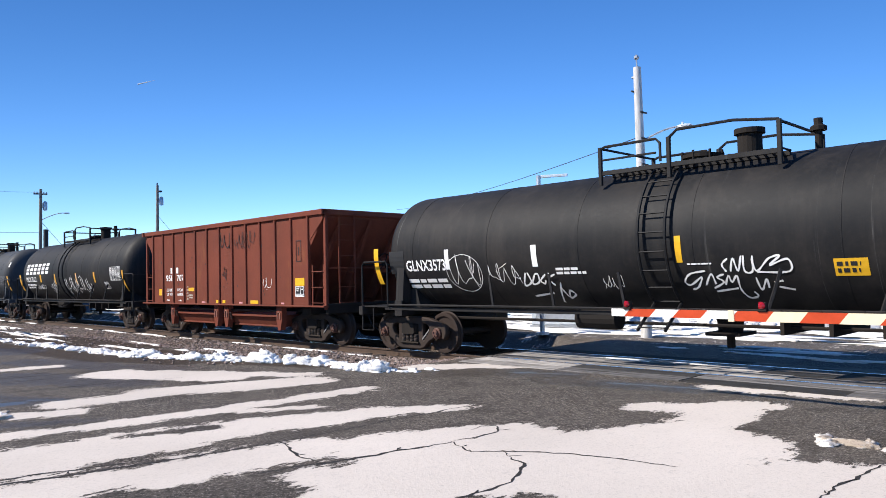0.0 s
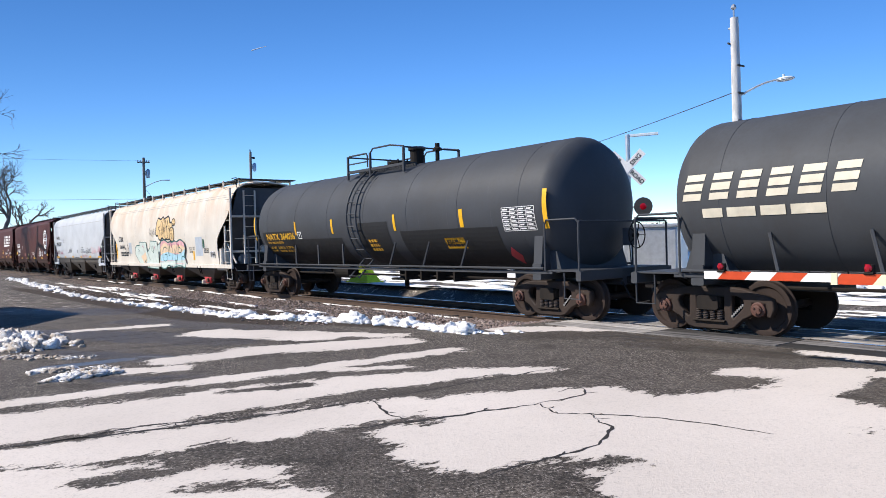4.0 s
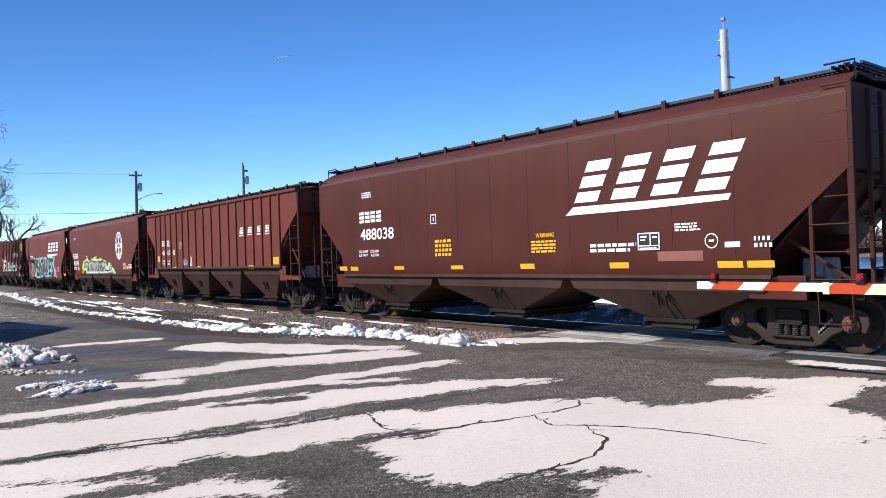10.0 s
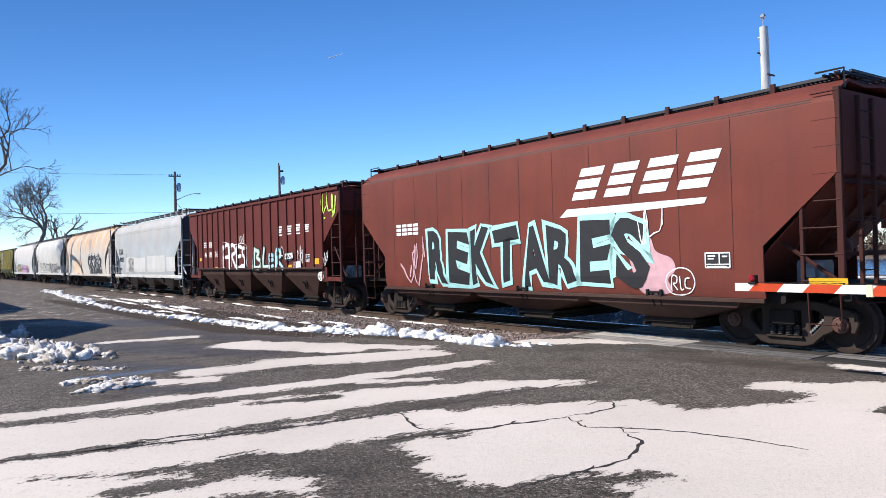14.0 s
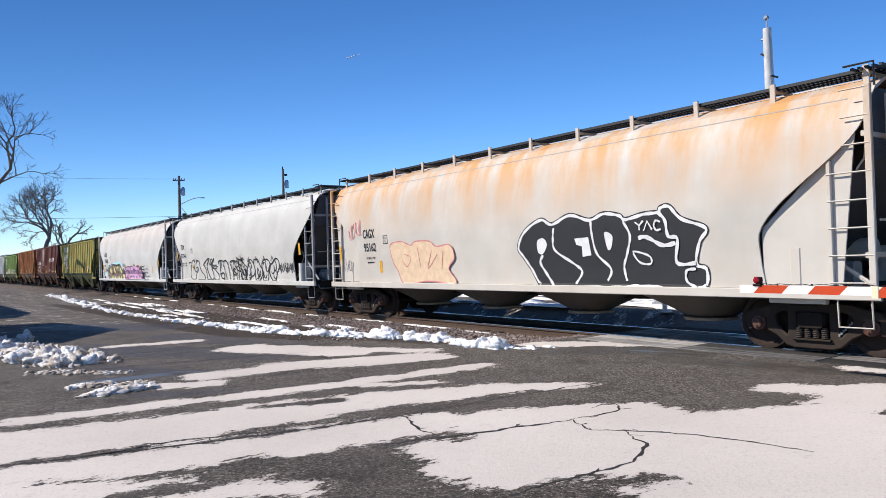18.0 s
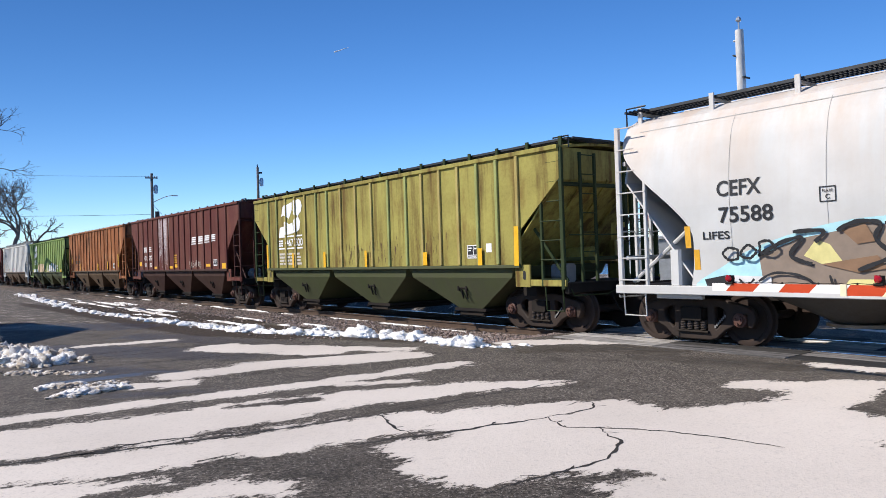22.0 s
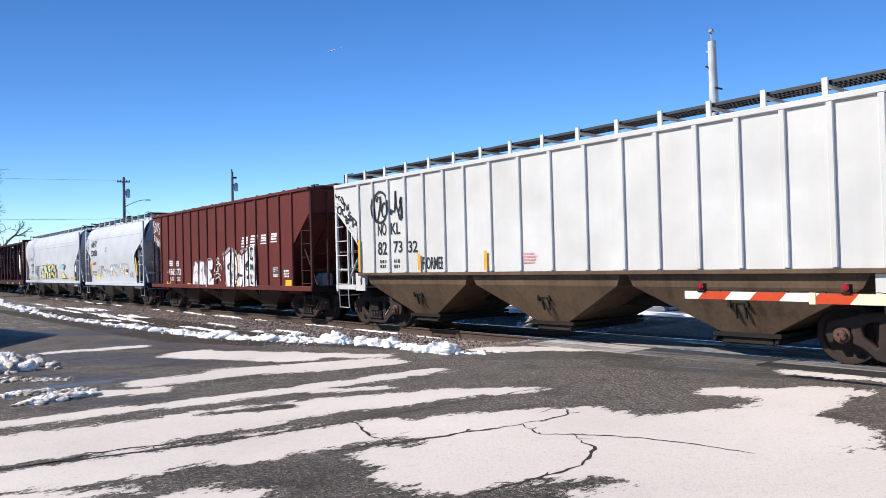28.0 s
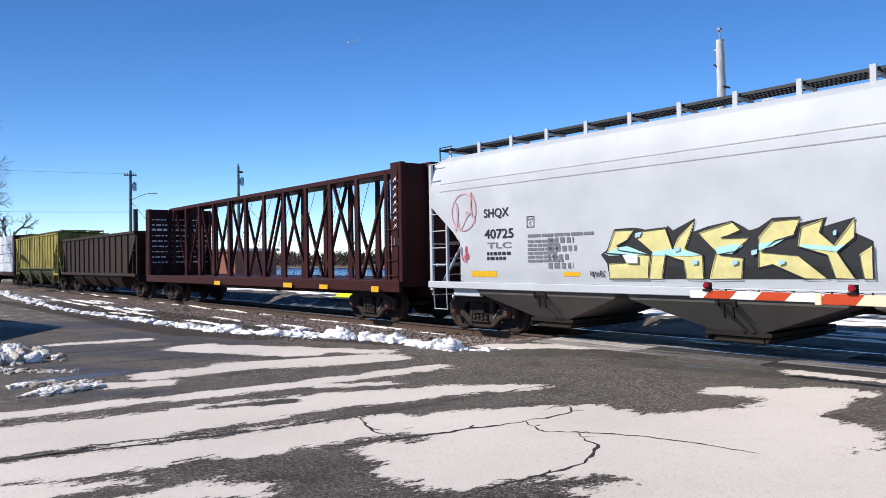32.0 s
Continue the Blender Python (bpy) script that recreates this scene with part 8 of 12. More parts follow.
def graf(i, x0, x1, z0, z1, word, fill, o, fat=0.07, fill2="", wob=0.15):
    """Bubble letters sprayed over the side: a broad outline coat and a fill coat."""
    r = random.Random(len(word) * 31 + i * 7 + int(z1 * 10))
    n = len(word)
    GRAF[i] = GRAF.get(i, 0) + 1
    base = 0.006 + 0.0035 * GRAF[i]
    w = (x1 - x0) / n
    outs = {}
    for k, ch in enumerate(word):
        a, c = x0 + w * (k - 0.06), x0 + w * (k + 1.06)
        d = (z1 - z0) * wob * 0.4
        lo, hi = z0 + r.uniform(0, d), z1 - r.uniform(0, d)
        tilt = r.uniform(-0.16, 0.16)
        for kind, grow in (("outline", 0.085 + fat), ("fill", 0.045)):
            me = text_mesh(ch, 1.0, grow)
            co = np.empty(len(me.vertices) * 3, np.float32)
            me.vertices.foreach_get("co", co)
            co = co.reshape(-1, 3)
            outs.setdefault(kind, []).append((me, co, a, c, lo, hi, tilt))
    for kind, col, eps in (("outline", o, base), ("fill", fill, base + 0.002)):
        s = Soup()
        for (me, co, a, c, lo, hi, tilt), (me2, co2, *_) in zip(outs[kind], outs["outline"]):
            l, h = co2.min(0), co2.max(0)
            x = a + (co[:, 0] - l[0]) / (h[0] - l[0]) * (c - a)
            z = lo + (co[:, 2] - l[2]) / (h[2] - l[2]) * (hi - lo)
            mz = (lo + hi) / 2
            x = x + (z - mz) * tilt + 0.03 * (z1 - z0) * np.sin(z * 9 + a * 3)
            z = z + 0.04 * (z1 - z0) * np.sin(x * 5 + a)
            z = np.clip(z, z0, z1)
            s.add([(float(p), 0, float(q)) for p, q in zip(x, z)], [tuple(p.vertices) for p in me.polygons])
        me = s.mesh("graffiti")
        if kind == "fill" and fill2:
            lower = me.copy()
            for m_, keep in ((me, True), (lower, False)):
                b = bmesh.new()
                b.from_mesh(m_)
                zc = z0 + (z1 - z0) * 0.45
                bmesh.ops.bisect_plane(b, geom=b.verts[:] + b.edges[:] + b.faces[:], plane_co=(0, 0, zc), plane_no=(0.12, 0, 1), clear_inner=keep, clear_outer=not keep)
                b.to_mesh(m_)
                b.free()
            lay(i, lower, "graffiti_shade", fill2, eps, on_ribs=True)
        lay(i, me, "graffiti" if kind == "fill" else "graffiti_outline", col, eps, on_ribs=True, label="sprayed bubble letters" if kind == "fill" else "")
    for kind in outs:
        for row in outs[kind]:
            bpy.data.meshes.remove(row[0])


def scrawl(i, x0, x1, z0, z1, mat, seed, w=0.03, ring=False):
    """A quick spray-can tag: looping strokes."""
    r = random.Random(seed)
    s = Soup()
    W_, H = x1 - x0, z1 - z0
    n = max(2, min(9, round(W_ / H * 2.2)))
    pts = []
    ph = r.uniform(0, 6.28)
    for k in range(n * 12 + 1):
        u = k / (n * 12)
        a = 2 * math.pi * n * u + ph
        amp = 0.34 + 0.12 * math.sin(u * 17 + seed)
        x = x0 + W_ * (0.06 + 0.88 * u + 0.35 / n * math.sin(a * 0.5 + seed) * 0.5 + 0.22 / n * math.cos(a))
        z = z0 + H * (0.5 + amp * math.sin(a) + 0.08 * math.sin(a * 2.3 + seed))
        pts.append((min(x1, max(x0, x)), min(z1, max(z0, z))))
    stroke(s, pts, w)
    for k in range(n // 2 + 1):
        a = (x0 + W_ * r.random(), z0 + H * r.random())
        c = (min(x1, max(x0, a[0] + W_ * r.uniform(-0.2, 0.25))), z0 + H * r.random())
        m_ = ((a[0] + c[0]) / 2 + r.uniform(-0.1, 0.1) * H, (a[1] + c[1]) / 2 + r.uniform(-0.1, 0.1) * H)
        stroke(s, [a, m_, c], w)
    if ring:
        hoop(s, (x0 + x1) / 2, (z0 + z1) / 2, W_ / 2, H / 2, w)
    lay(i, s, "spray_tag", mat, 0.016, on_ribs=True, label="quick spray-can tag")


def wild(i, x0, x1, z0, z1, mat, seed, n=5):
    """Big hollow letters drawn in one black line."""
    r = random.Random(seed)
    s = Soup()
    w, h = (x1 - x0) / n, z1 - z0
    for k in range(n):
        cx, cz = x0 + w * (k + 0.5), (z0 + z1) / 2
        p1, p2 = r.uniform(0, 6), r.uniform(0, 6)
        pts = []
        for q in range(41):
            a = 2 * math.pi * q / 40
            g = 1 + 0.22 * math.sin(2 * a + p1) + 0.16 * math.sin(3 * a + p2)
            x, z = cx + 0.55 * w * g * math.cos(a), cz + 0.46 * h * g * math.sin(a)
            pts.append((x, min(z1, max(z0, z))))
        stroke(s, pts, 0.05)
        for m_ in range(3):
            a0 = r.uniform(0, 6.28)
            x, z = cx + r.uniform(-0.2, 0.2) * w, cz + r.uniform(-0.2, 0.2) * h
            stroke(s, [(x + 0.2 * w * math.cos(a0 + t * 0.45), z + 0.24 * h * math.sin(a0 + t * 0.45)) for t in range(8)], 0.045)
        stroke(s, [(cx - 0.3 * w, z1 - 0.1 * h), (cx - 0.15 * w, z1 + 0.12 * h), (cx + 0.05 * w, z1 - 0.15 * h)], 0.045)
    lay(i, s, "graffiti", mat, 0.012, label="hollow letters sprayed in black line")


def curve_points(pts, closed, n=6):
    """A smooth line through a few points."""
    m_ = len(pts)
    out = []
    for k in range(m_ if closed else m_ - 1):
        p = [pts[(k + q) % m_ if closed else min(m_ - 1, max(0, k + q))] for q in (-1, 0, 1, 2)]
        for q in range(n):
            u = q / n
            out.append(tuple(0.5 * (2 * p[1][a] + (p[2][a] - p[0][a]) * u + (2 * p[0][a] - 5 * p[1][a] + 4 * p[2][a] - p[3][a]) * u * u + (3 * p[1][a] - p[0][a] - 3 * p[2][a] + p[3][a]) * u ** 3) for a in (0, 1)))
    out.append(pts[0] if closed else pts[-1])
    return out


def sketch(i, x0, x1, z0, z1, *items):
    """Sprayed piece in hundredths of its box: filled outlines, then lines over them."""
    GRAF[i] = GRAF.get(i, 0)
    for kind, mat, w, pts in items:
        GRAF[i] += 1
        pts = [(x0 + (x1 - x0) * u / 100, z0 + (z1 - z0) * v / 100) for u, v in pts]
        soft = kind.isupper()
        line = curve_points(pts, kind in "fFoO") if soft else pts + ([pts[0]] if kind in "fo" else [])
        s = Soup()
        if kind in "fF":
            s.add([(x, 0, z) for x, z in line[:-1]], [tuple(range(len(line) - 1))])
        else:
            stroke(s, line, w)
        lay(i, s, "graffiti" if kind in "fF" else "graffiti_line", mat, 0.006 + 0.0016 * GRAF[i], on_ribs=True)


def seams(i, heights, count, mat="seam", z0=1.3, z1=3.9):
    """Thin weld lines along and up the side."""
    prof, L, b, a = SHAPE[i]
    for z in heights:
        s = Soup()
        quad(s, (-a + 0.35, z - 0.008), (a - 0.35, z - 0.008), (a - 0.35, z + 0.008), (-a + 0.35, z + 0.008))
        lay(i, s, "weld_seam", mat, 0.006, drawn=False)
    for k in range(count):
        x = -b + 2 * b * (k + 0.5) / count
        s = Soup()
        quad(s, (x - 0.004, z0), (x + 0.004, z0), (x + 0.004, z1), (x - 0.004, z1))
        lay(i, s, "weld_seam", mat, 0.005, drawn=False)


def smiley(i, x0, x1, z0, z1, mat):
    x, z, rx, rz = (x0 + x1) / 2, (z0 + z1) / 2, (x1 - x0) / 2, (z1 - z0) / 2
    GRAF[i] = GRAF.get(i, 0) + 1
    s = Soup()
    disc(s, x, z, rx, rz, 28)
    lay(i, s, "graffiti", mat, 0.008 + 0.0035 * GRAF[i])
    s = Soup()
    hoop(s, x, z, rx, rz, 0.045, 28)
    for q in (-0.3, 0.3):
        quad(s, (x + rx * q - 0.02, z + rz * 0.15), (x + rx * q + 0.02, z + rz * 0.15), (x + rx * q + 0.02, z + rz * 0.5), (x + rx * q - 0.02, z + rz * 0.5))
    stroke(s, [(x + rx * 0.5 * math.cos(a), z - rz * 0.1 + rz * 0.4 * math.sin(a)) for a in (3.4, 3.9, 4.5, 5.0, 5.5, 6.0)], 0.035)
    lay(i, s, "graffiti_outline", "black_lettering", 0.0105 + 0.0035 * GRAF[i])


def drips(i, x0, x1, z0, z1, mat, seed, long=False):
    r = random.Random(seed)
    s = Soup()
    x = x0
    while x < x1:
        w = r.uniform(0.008, 0.035) if long else r.uniform(0.008, 0.03)
        mid = 1.0 - abs(2 * (x - x0) / (x1 - x0) - 1)
        if r.random() < (0.45 + 0.5 * mid if long else 0.35):
            top = z1 - r.uniform(0, 0.08) if long else r.uniform(z0 + 0.1, z1)
            l = (z1 - z0) * r.uniform(0.55, 1.0) if long else r.uniform(0.05, 0.28)
            l = min(l, top - z0)
            quad(s, (x + w * 0.3, top - l), (x + w * 0.7, top - l), (x + w, top - l * 0.3), (x + w, top), (x, top), (x, top - l * 0.3))
        x += w * r.uniform(1.02, 1.25) if long else w + r.uniform(0.0, 0.03)
    o = lay(i, s, "run_off_stain", mat, 0.004, label="vertical run-off stains")
    if o:
        tagged(o, kind="stuff")



for k, hs, n in ((6, (3.66, 3.75), 6), (7, (3.47,), 6), (14, (3.5, 3.6), 6), (15, (3.86,), 0), (16, (3.86,), 9), (17, (3.86,), 9), (24, (3.4,), 0), (25, (3.27, 3.45), 0)):
    seams(k, hs, n)
for k in (8, 9, 11, 12):
    seams(k, (3.84, 3.88), 11, "seam_dark")

txt(1, -6.36, -5.10, 1.85, 2.10, 'GLNX3573', 'white_lettering')
bars(1, -6.41, -4.76, 1.45, 1.70, 2, 'white_lettering')
patch(1, -7.49, -7.33, 1.57, 2.41, 'yellow')
patch(1, -6.93, -6.43, 1.81, 2.32, 'black_patch')
patch(1, -5.10, -4.98, 1.87, 2.30, 'white_lettering')
scrawl(1, -5.10, -4.08, 1.39, 2.18, 'white_lettering', 1, w=0.012, ring=True)
scrawl(1, -3.97, -3.04, 1.52, 1.98, 'white_lettering', 2, w=0.012)
scrawl(1, -1.20, -0.77, 1.42, 1.68, 'white_lettering', 4, w=0.01)
patch(1, 2.71, 3.16, 1.60, 1.85, 'yellow')
bars(1, 2.75, 3.14, 1.63, 1.82, 2, 'black_lettering')
patch(1, 0.30, 0.41, 1.86, 2.30, 'yellow')
patch(1, -2.72, -2.59, 1.87, 2.29, 'white_lettering')
bars(1, -2.19, -1.50, 1.70, 1.85, 2, 'white_lettering')
bars(1, 0.48, 0.98, 1.81, 1.85, 1, 'white_lettering')
bars(2, -3.33, -3.12, 2.03, 2.22, 1, 'white_lettering', solid=1)
bars(2, -2.92, -2.76, 2.03, 2.22, 1, 'white_lettering', solid=1)
txt(2, -3.67, -3.13, 1.77, 1.98, '958', 'white_lettering')
txt(2, -2.87, -2.36, 1.77, 1.98, '707', 'white_lettering')
pair_rows(2, -3.61, -3.17, 1.29, 1.53, 'LD LMT', 'LT WT', 'white_lettering')
pair_rows(2, -2.83, -2.40, 1.29, 1.53, '195300', '63900', 'white_lettering')
bars(2, -3.61, -3.4, 1.10, 1.18, 1, 'white_lettering')
bars(2, -2.75, -2.5, 1.10, 1.18, 1, 'white_lettering')
patch(2, -4.22, -3.92, 1.30, 1.52, 'yellow')
patch(2, -2.05, -1.65, 1.44, 1.55, 'yellow')
bars(2, -2.15, -2.0, 1.15, 1.62, 5, 'faded_white')
bars(2, -2.0, -1.7, 1.2, 1.35, 2, 'faded_white')
for x0, x1 in ((-0.25, -0.04), (0.16, 0.33), (1.77, 2.19)):
    patch(2, x0, x1, 1.075, 1.17, 'yellow')
for x0, x1 in ((-1.15, -0.97), (1.14, 1.33), (-0.9, -0.8), (3.35, 3.5)):
    patch(2, x0, x1, 1.075, 1.12, 'pink_lettering')
patch(2, 4.04, 4.47, 1.57, 1.77, 'yellow')
panel(2, 4.06, 4.46, 1.28, 1.55)
box_outline(2, 4.10, 4.34, 2.20, 2.76, 'seam_dark')
scrawl(2, 2.46, 2.91, 1.45, 1.85, 'white_lettering', 7, w=0.012)
scrawl(2, 0.03, 0.62, 2.65, 3.25, 'seam_dark', 8, w=0.03)
scrawl(2, 0.92, 2.15, 2.65, 3.2, 'seam_dark', 9, w=0.02)
scrawl(2, 0.15, 0.5, 1.8, 2.2, 'seam_dark', 10, w=0.025)
for k in range(26):
    q = random.Random(700 + k)
    x, z = q.uniform(-4.2, 4.4), q.uniform(1.3, 3.0)
    patch(2, x, x + q.uniform(0.02, 0.07), z, z + q.uniform(0.02, 0.10), 'seam_dark')
logo_blocks(3, -6.26, -2.77, 2.27, 2.76, 6, 'white_lettering')
txt(3, -6.27, -4.73, 1.92, 2.15, 'PROX 75622', 'white_lettering')
bars(3, -6.27, -4.93, 1.59, 1.84, 2, 'white_lettering')
scrawl(3, -4.88, -3.57, 1.55, 1.78, 'white_lettering', 11, w=0.015)
scrawl(3, -2.85, -2.03, 1.35, 1.98, 'white_lettering', 12, w=0.02)
scrawl(3, -0.93, 1.34, 1.33, 2.19, 'white_lettering', 13, w=0.025)
scrawl(3, 1.13, 2.35, 1.34, 2.08, 'white_lettering', 14, w=0.022)
patch(3, -7.40, -7.16, 1.50, 2.27, 'amber')
patch(3, -4.18, -3.97, 1.89, 2.24, 'amber')
patch(3, -2.10, -1.95, 1.78, 2.23, 'amber')
patch(3, 0.67, 0.80, 1.73, 2.23, 'amber')
patch(3, 2.79, 2.94, 1.81, 2.23, 'amber')
patch(3, 5.78, 5.91, 1.44, 2.24, 'amber')
table(3, 4.59, 5.63, 1.87, 2.39, 'white_lettering')
panel(3, 3.83, 4.26, 1.55, 1.82)
diamond(3, 4.92, 5.30, 1.11, 1.46, 'white_lettering', text='3257')
logo_blocks(4, -5.78, -2.70, 2.29, 2.73, 6, 'cream_lettering')
diamond(4, 5.01, 5.53, 1.01, 1.48, 'white_lettering')
table(4, 5.34, 6.42, 1.81, 2.27, 'grey_lettering')
patch(4, -1.35, -1.11, 1.84, 2.29, 'amber')
patch(4, 1.53, 1.73, 1.87, 2.28, 'amber')
patch(4, 4.15, 4.32, 1.88, 2.29, 'amber')
patch(4, 6.79, 6.97, 1.52, 2.27, 'amber')
patch(4, 3.83, 4.15, 2.80, 3.04, 'white_lettering')
patch(4, 6.88, 7.10, 2.74, 2.98, 'white_lettering')
bars(4, -5.40, -3.07, 1.95, 2.19, 1, 'cream_lettering')
patch(5, -6.50, -4.19, 1.23, 2.20, 'black_patch')
patch(5, 0.10, 1.70, 1.13, 2.30, 'black_patch')
bars(5, 0.52, 1.03, 1.48, 1.85, 3, 'amber')
patch(5, -4.40, -0.95, 1.03, 1.91, 'black_patch')
txt(5, -6.22, -4.02, 1.92, 2.14, 'NATX 364036', 'yellow')
txt(5, -6.23, -5.03, 1.80, 1.87, 'THE TANK CAR PEOPLE', 'yellow')
pair_rows(5, -6.20, -4.45, 1.51, 1.70, 'LD LMT   225900 LB   93 350 KG', 'LT WT     80100 LB   36 350 KG', 'yellow')
patch(5, -7.19, -7.10, 1.93, 2.76, 'yellow')
patch(5, -3.93, -3.83, 2.05, 2.48, 'yellow')
patch(5, -1.46, -1.35, 2.04, 2.47, 'yellow')
patch(5, 1.99, 2.10, 2.04, 2.47, 'yellow')
patch(5, 4.89, 5.03, 2.04, 2.47, 'yellow')
patch(5, 7.74, 7.87, 1.93, 2.76, 'yellow')
patch(5, 2.26, 6.22, 1.00, 2.02, 'black_patch')
patch(5, 4.10, 4.87, 1.54, 1.80, 'yellow')
bars(5, 4.16, 4.82, 1.57, 1.77, 2, 'black_lettering')
diamond(5, 6.23, 6.61, 1.15, 1.56, 'red_placard')
table(5, 6.45, 7.49, 1.91, 2.42, 'white_lettering')
box_outline(5, -3.79, -3.52, 1.93, 2.16, 'white_lettering')
txt(6, -7.19, -6.31, 2.17, 2.43, 'CCBX', 'black_lettering')
txt(6, -7.11, -6.18, 1.79, 1.99, '58644', 'black_lettering')
bars(6, -6.98, -5.41, 1.39, 1.64, 2, 'black_lettering')
patch(6, -7.89, -7.73, 1.22, 2.07, 'yellow')
smiley(6, 1.91, 2.41, 2.73, 3.09, 'g_peach')
scrawl(6, -1.51, -0.57, 2.29, 2.80, 'black_lettering', 21, w=0.014)
patch(6, 4.91, 5.73, 1.40, 2.18, 'grey_patch')
txt(6, 4.08, 4.46, 1.72, 1.78, 'EXW 10-3', 'black_lettering')
txt(6, 4.10, 4.46, 1.63, 1.69, 'EW  8-6', 'black_lettering')
txt(6, 4.11, 4.52, 1.53, 1.60, 'CU FT 6270', 'black_lettering')
bars(6, 4.59, 4.77, 1.63, 1.78, 2, 'black_lettering')
txt(6, 5.89, 6.46, 1.64, 1.71, 'INTERIOR LINED', 'black_lettering')
bars(6, 5.88, 6.53, 1.52, 1.63, 2, 'black_lettering')
panel(6, 6.59, 6.87, 1.33, 1.58)
panel(6, 6.87, 7.11, 1.33, 1.57)
patch(6, 4.53, 4.71, 1.23, 1.60, 'yellow')
patch(6, 1.21, 1.40, 1.21, 1.64, 'yellow')
patch(6, -1.66, -1.50, 1.26, 1.72, 'yellow')
scrawl(6, -6.19, -5.17, 1.41, 2.01, 'black_lettering', 23, w=0.02)
scrawl(6, 5.78, 5.96, 1.72, 2.15, 'g_green_dark', 24, w=0.05)
plate(6, -5.63, -5.47, 1.99, 2.22, 'C')
patch(6, -5.36, -4.84, 1.53, 2.10, 'grey_patch')
txt(7, -5.87, -4.98, 2.59, 2.82, 'NOKL', 'black_lettering')
txt(7, -5.89, -4.46, 2.12, 2.39, '852237', 'black_lettering')
weights(7, -5.83, -4.98, 1.60, 1.82, '224200', '61800', 'black_lettering')
sketch(7, -6.35, -4.09, 1.52, 1.97,
       ('L', 'g_pink_d', 0.022, [(6, 70), (1, 90), (3, 96), (6, 60), (7, 20), (10, 15), (12, 40), (10, 50), (14, 30), (17, 12), (20, 35), (22, 12), (26, 50), (27, 15), (30, 45), (32, 20), (38, 8), (48, 15), (58, 12), (62, 18)]),
       ('L', 'g_pink_d', 0.022, [(66, 45), (70, 52), (76, 48), (72, 50), (72, 12), (76, 30), (80, 40), (79, 14), (84, 36), (86, 16), (90, 55), (91, 20), (97, 42), (94, 20), (99, 8)]))
patch(7, -6.23, -5.37, 1.32, 1.41, 'amber')
bars(7, -5.30, -4.95, 1.33, 1.41, 2, 'grey_lettering')
plate(7, -3.78, -3.55, 2.37, 2.60, 'C')
for x0, x1 in ((-3.67, -3.25), (-1.37, -0.96), (0.96, 1.37), (3.31, 3.73), (5.45, 6.25)):
    patch(7, x0, x1, 1.32, 1.42, 'amber')
txt(7, -1.91, -1.46, 1.92, 1.99, 'WARNING', 'black_lettering')
bars(7, -2.06, -1.24, 1.66, 1.88, 4, 'grey_lettering')
bars(7, -2.51, -2.07, 1.62, 1.72, 2, 'grey_lettering')
txt(7, 1.44, 1.90, 1.93, 2.00, 'WARNING', 'black_lettering')
pair_rows(7, 1.28, 2.09, 1.74, 1.86, 'DO NOT APPLY VIBRATOR', 'TO ANY PART OF CAR BODY', 'black_lettering')
pair_rows(7, 1.28, 2.09, 1.61, 1.72, 'EXCEPT VIBRATOR BRACKETS', 'ON UNLOADED CAR ONLY', 'black_lettering')
bars(7, 2.16, 2.56, 1.62, 1.73, 2, 'grey_lettering')
bars(7, 0.20, 0.55, 1.61, 1.81, 4, 'grey_lettering')
txt(7, -0.43, 0.47, 1.315, 1.365, 'VENT CAR WHEN UNLOADING', 'black_lettering')
sketch(7, 1.40, 3.20, 1.30, 1.57,
       ('L', 'g_pink', 0.022, [(8, 85), (1, 60), (2, 20), (8, 15), (9, 45), (6, 45), (14, 70), (16, 20), (20, 70), (24, 30), (23, 80), (30, 60), (28, 15), (36, 80), (37, 20), (44, 75), (46, 30), (52, 85), (54, 25), (60, 75), (62, 30), (70, 70), (66, 40), (74, 30), (80, 75), (82, 40), (90, 50), (100, 15)]))
sketch(7, 2.66, 4.13, 1.54, 1.97,
       ('L', 'g_black', 0.032, [(2, 62), (5, 40), (5, 12), (14, 22)]),
       ('L', 'g_black', 0.032, [(23, 55), (16, 52), (17, 22), (25, 28)]),
       ('L', 'g_black', 0.032, [(16, 38), (22, 42)]),
       ('L', 'g_black', 0.032, [(26, 62), (31, 22), (37, 70)]),
       ('L', 'g_black', 0.032, [(48, 62), (40, 56), (41, 20), (50, 26)]),
       ('L', 'g_black', 0.032, [(41, 40), (47, 44)]),
       ('L', 'g_black', 0.032, [(54, 15), (56, 72), (66, 70), (66, 50), (57, 42), (70, 18)]),
       ('L', 'g_black', 0.032, [(80, 60), (88, 76), (86, 22)]),
       ('L', 'g_black', 0.032, [(79, 24), (97, 18)]),
       ('L', 'g_black', 0.032, [(26, 10), (40, 4)]),
       ('O', 'g_black', 0.026, [(22, 86), (27, 96), (33, 90), (28, 80)]))
sketch(7, 4.08, 5.35, 1.50, 2.00,
       ('L', 'g_pink', 0.03, [(24, 88), (10, 92), (2, 60), (4, 20), (16, 12), (24, 34), (18, 46)]),
       ('L', 'g_pink', 0.03, [(34, 12), (30, 50), (38, 84), (46, 50), (48, 14), (58, 70), (64, 20), (72, 76), (70, 30), (84, 66), (80, 20), (96, 40)]))
scrawl(7, 5.45, 6.43, 1.55, 2.00, 'g_pink_d', 34, w=0.022)
bars(8, -6.67, -5.28, 2.17, 2.49, 1, 'white_lettering', solid=4)
txt(8, -6.60, -5.15, 1.76, 2.03, '472842', 'white_lettering')
weights(8, -6.33, -5.29, 1.47, 1.66, '225100', '60900', 'white_lettering')
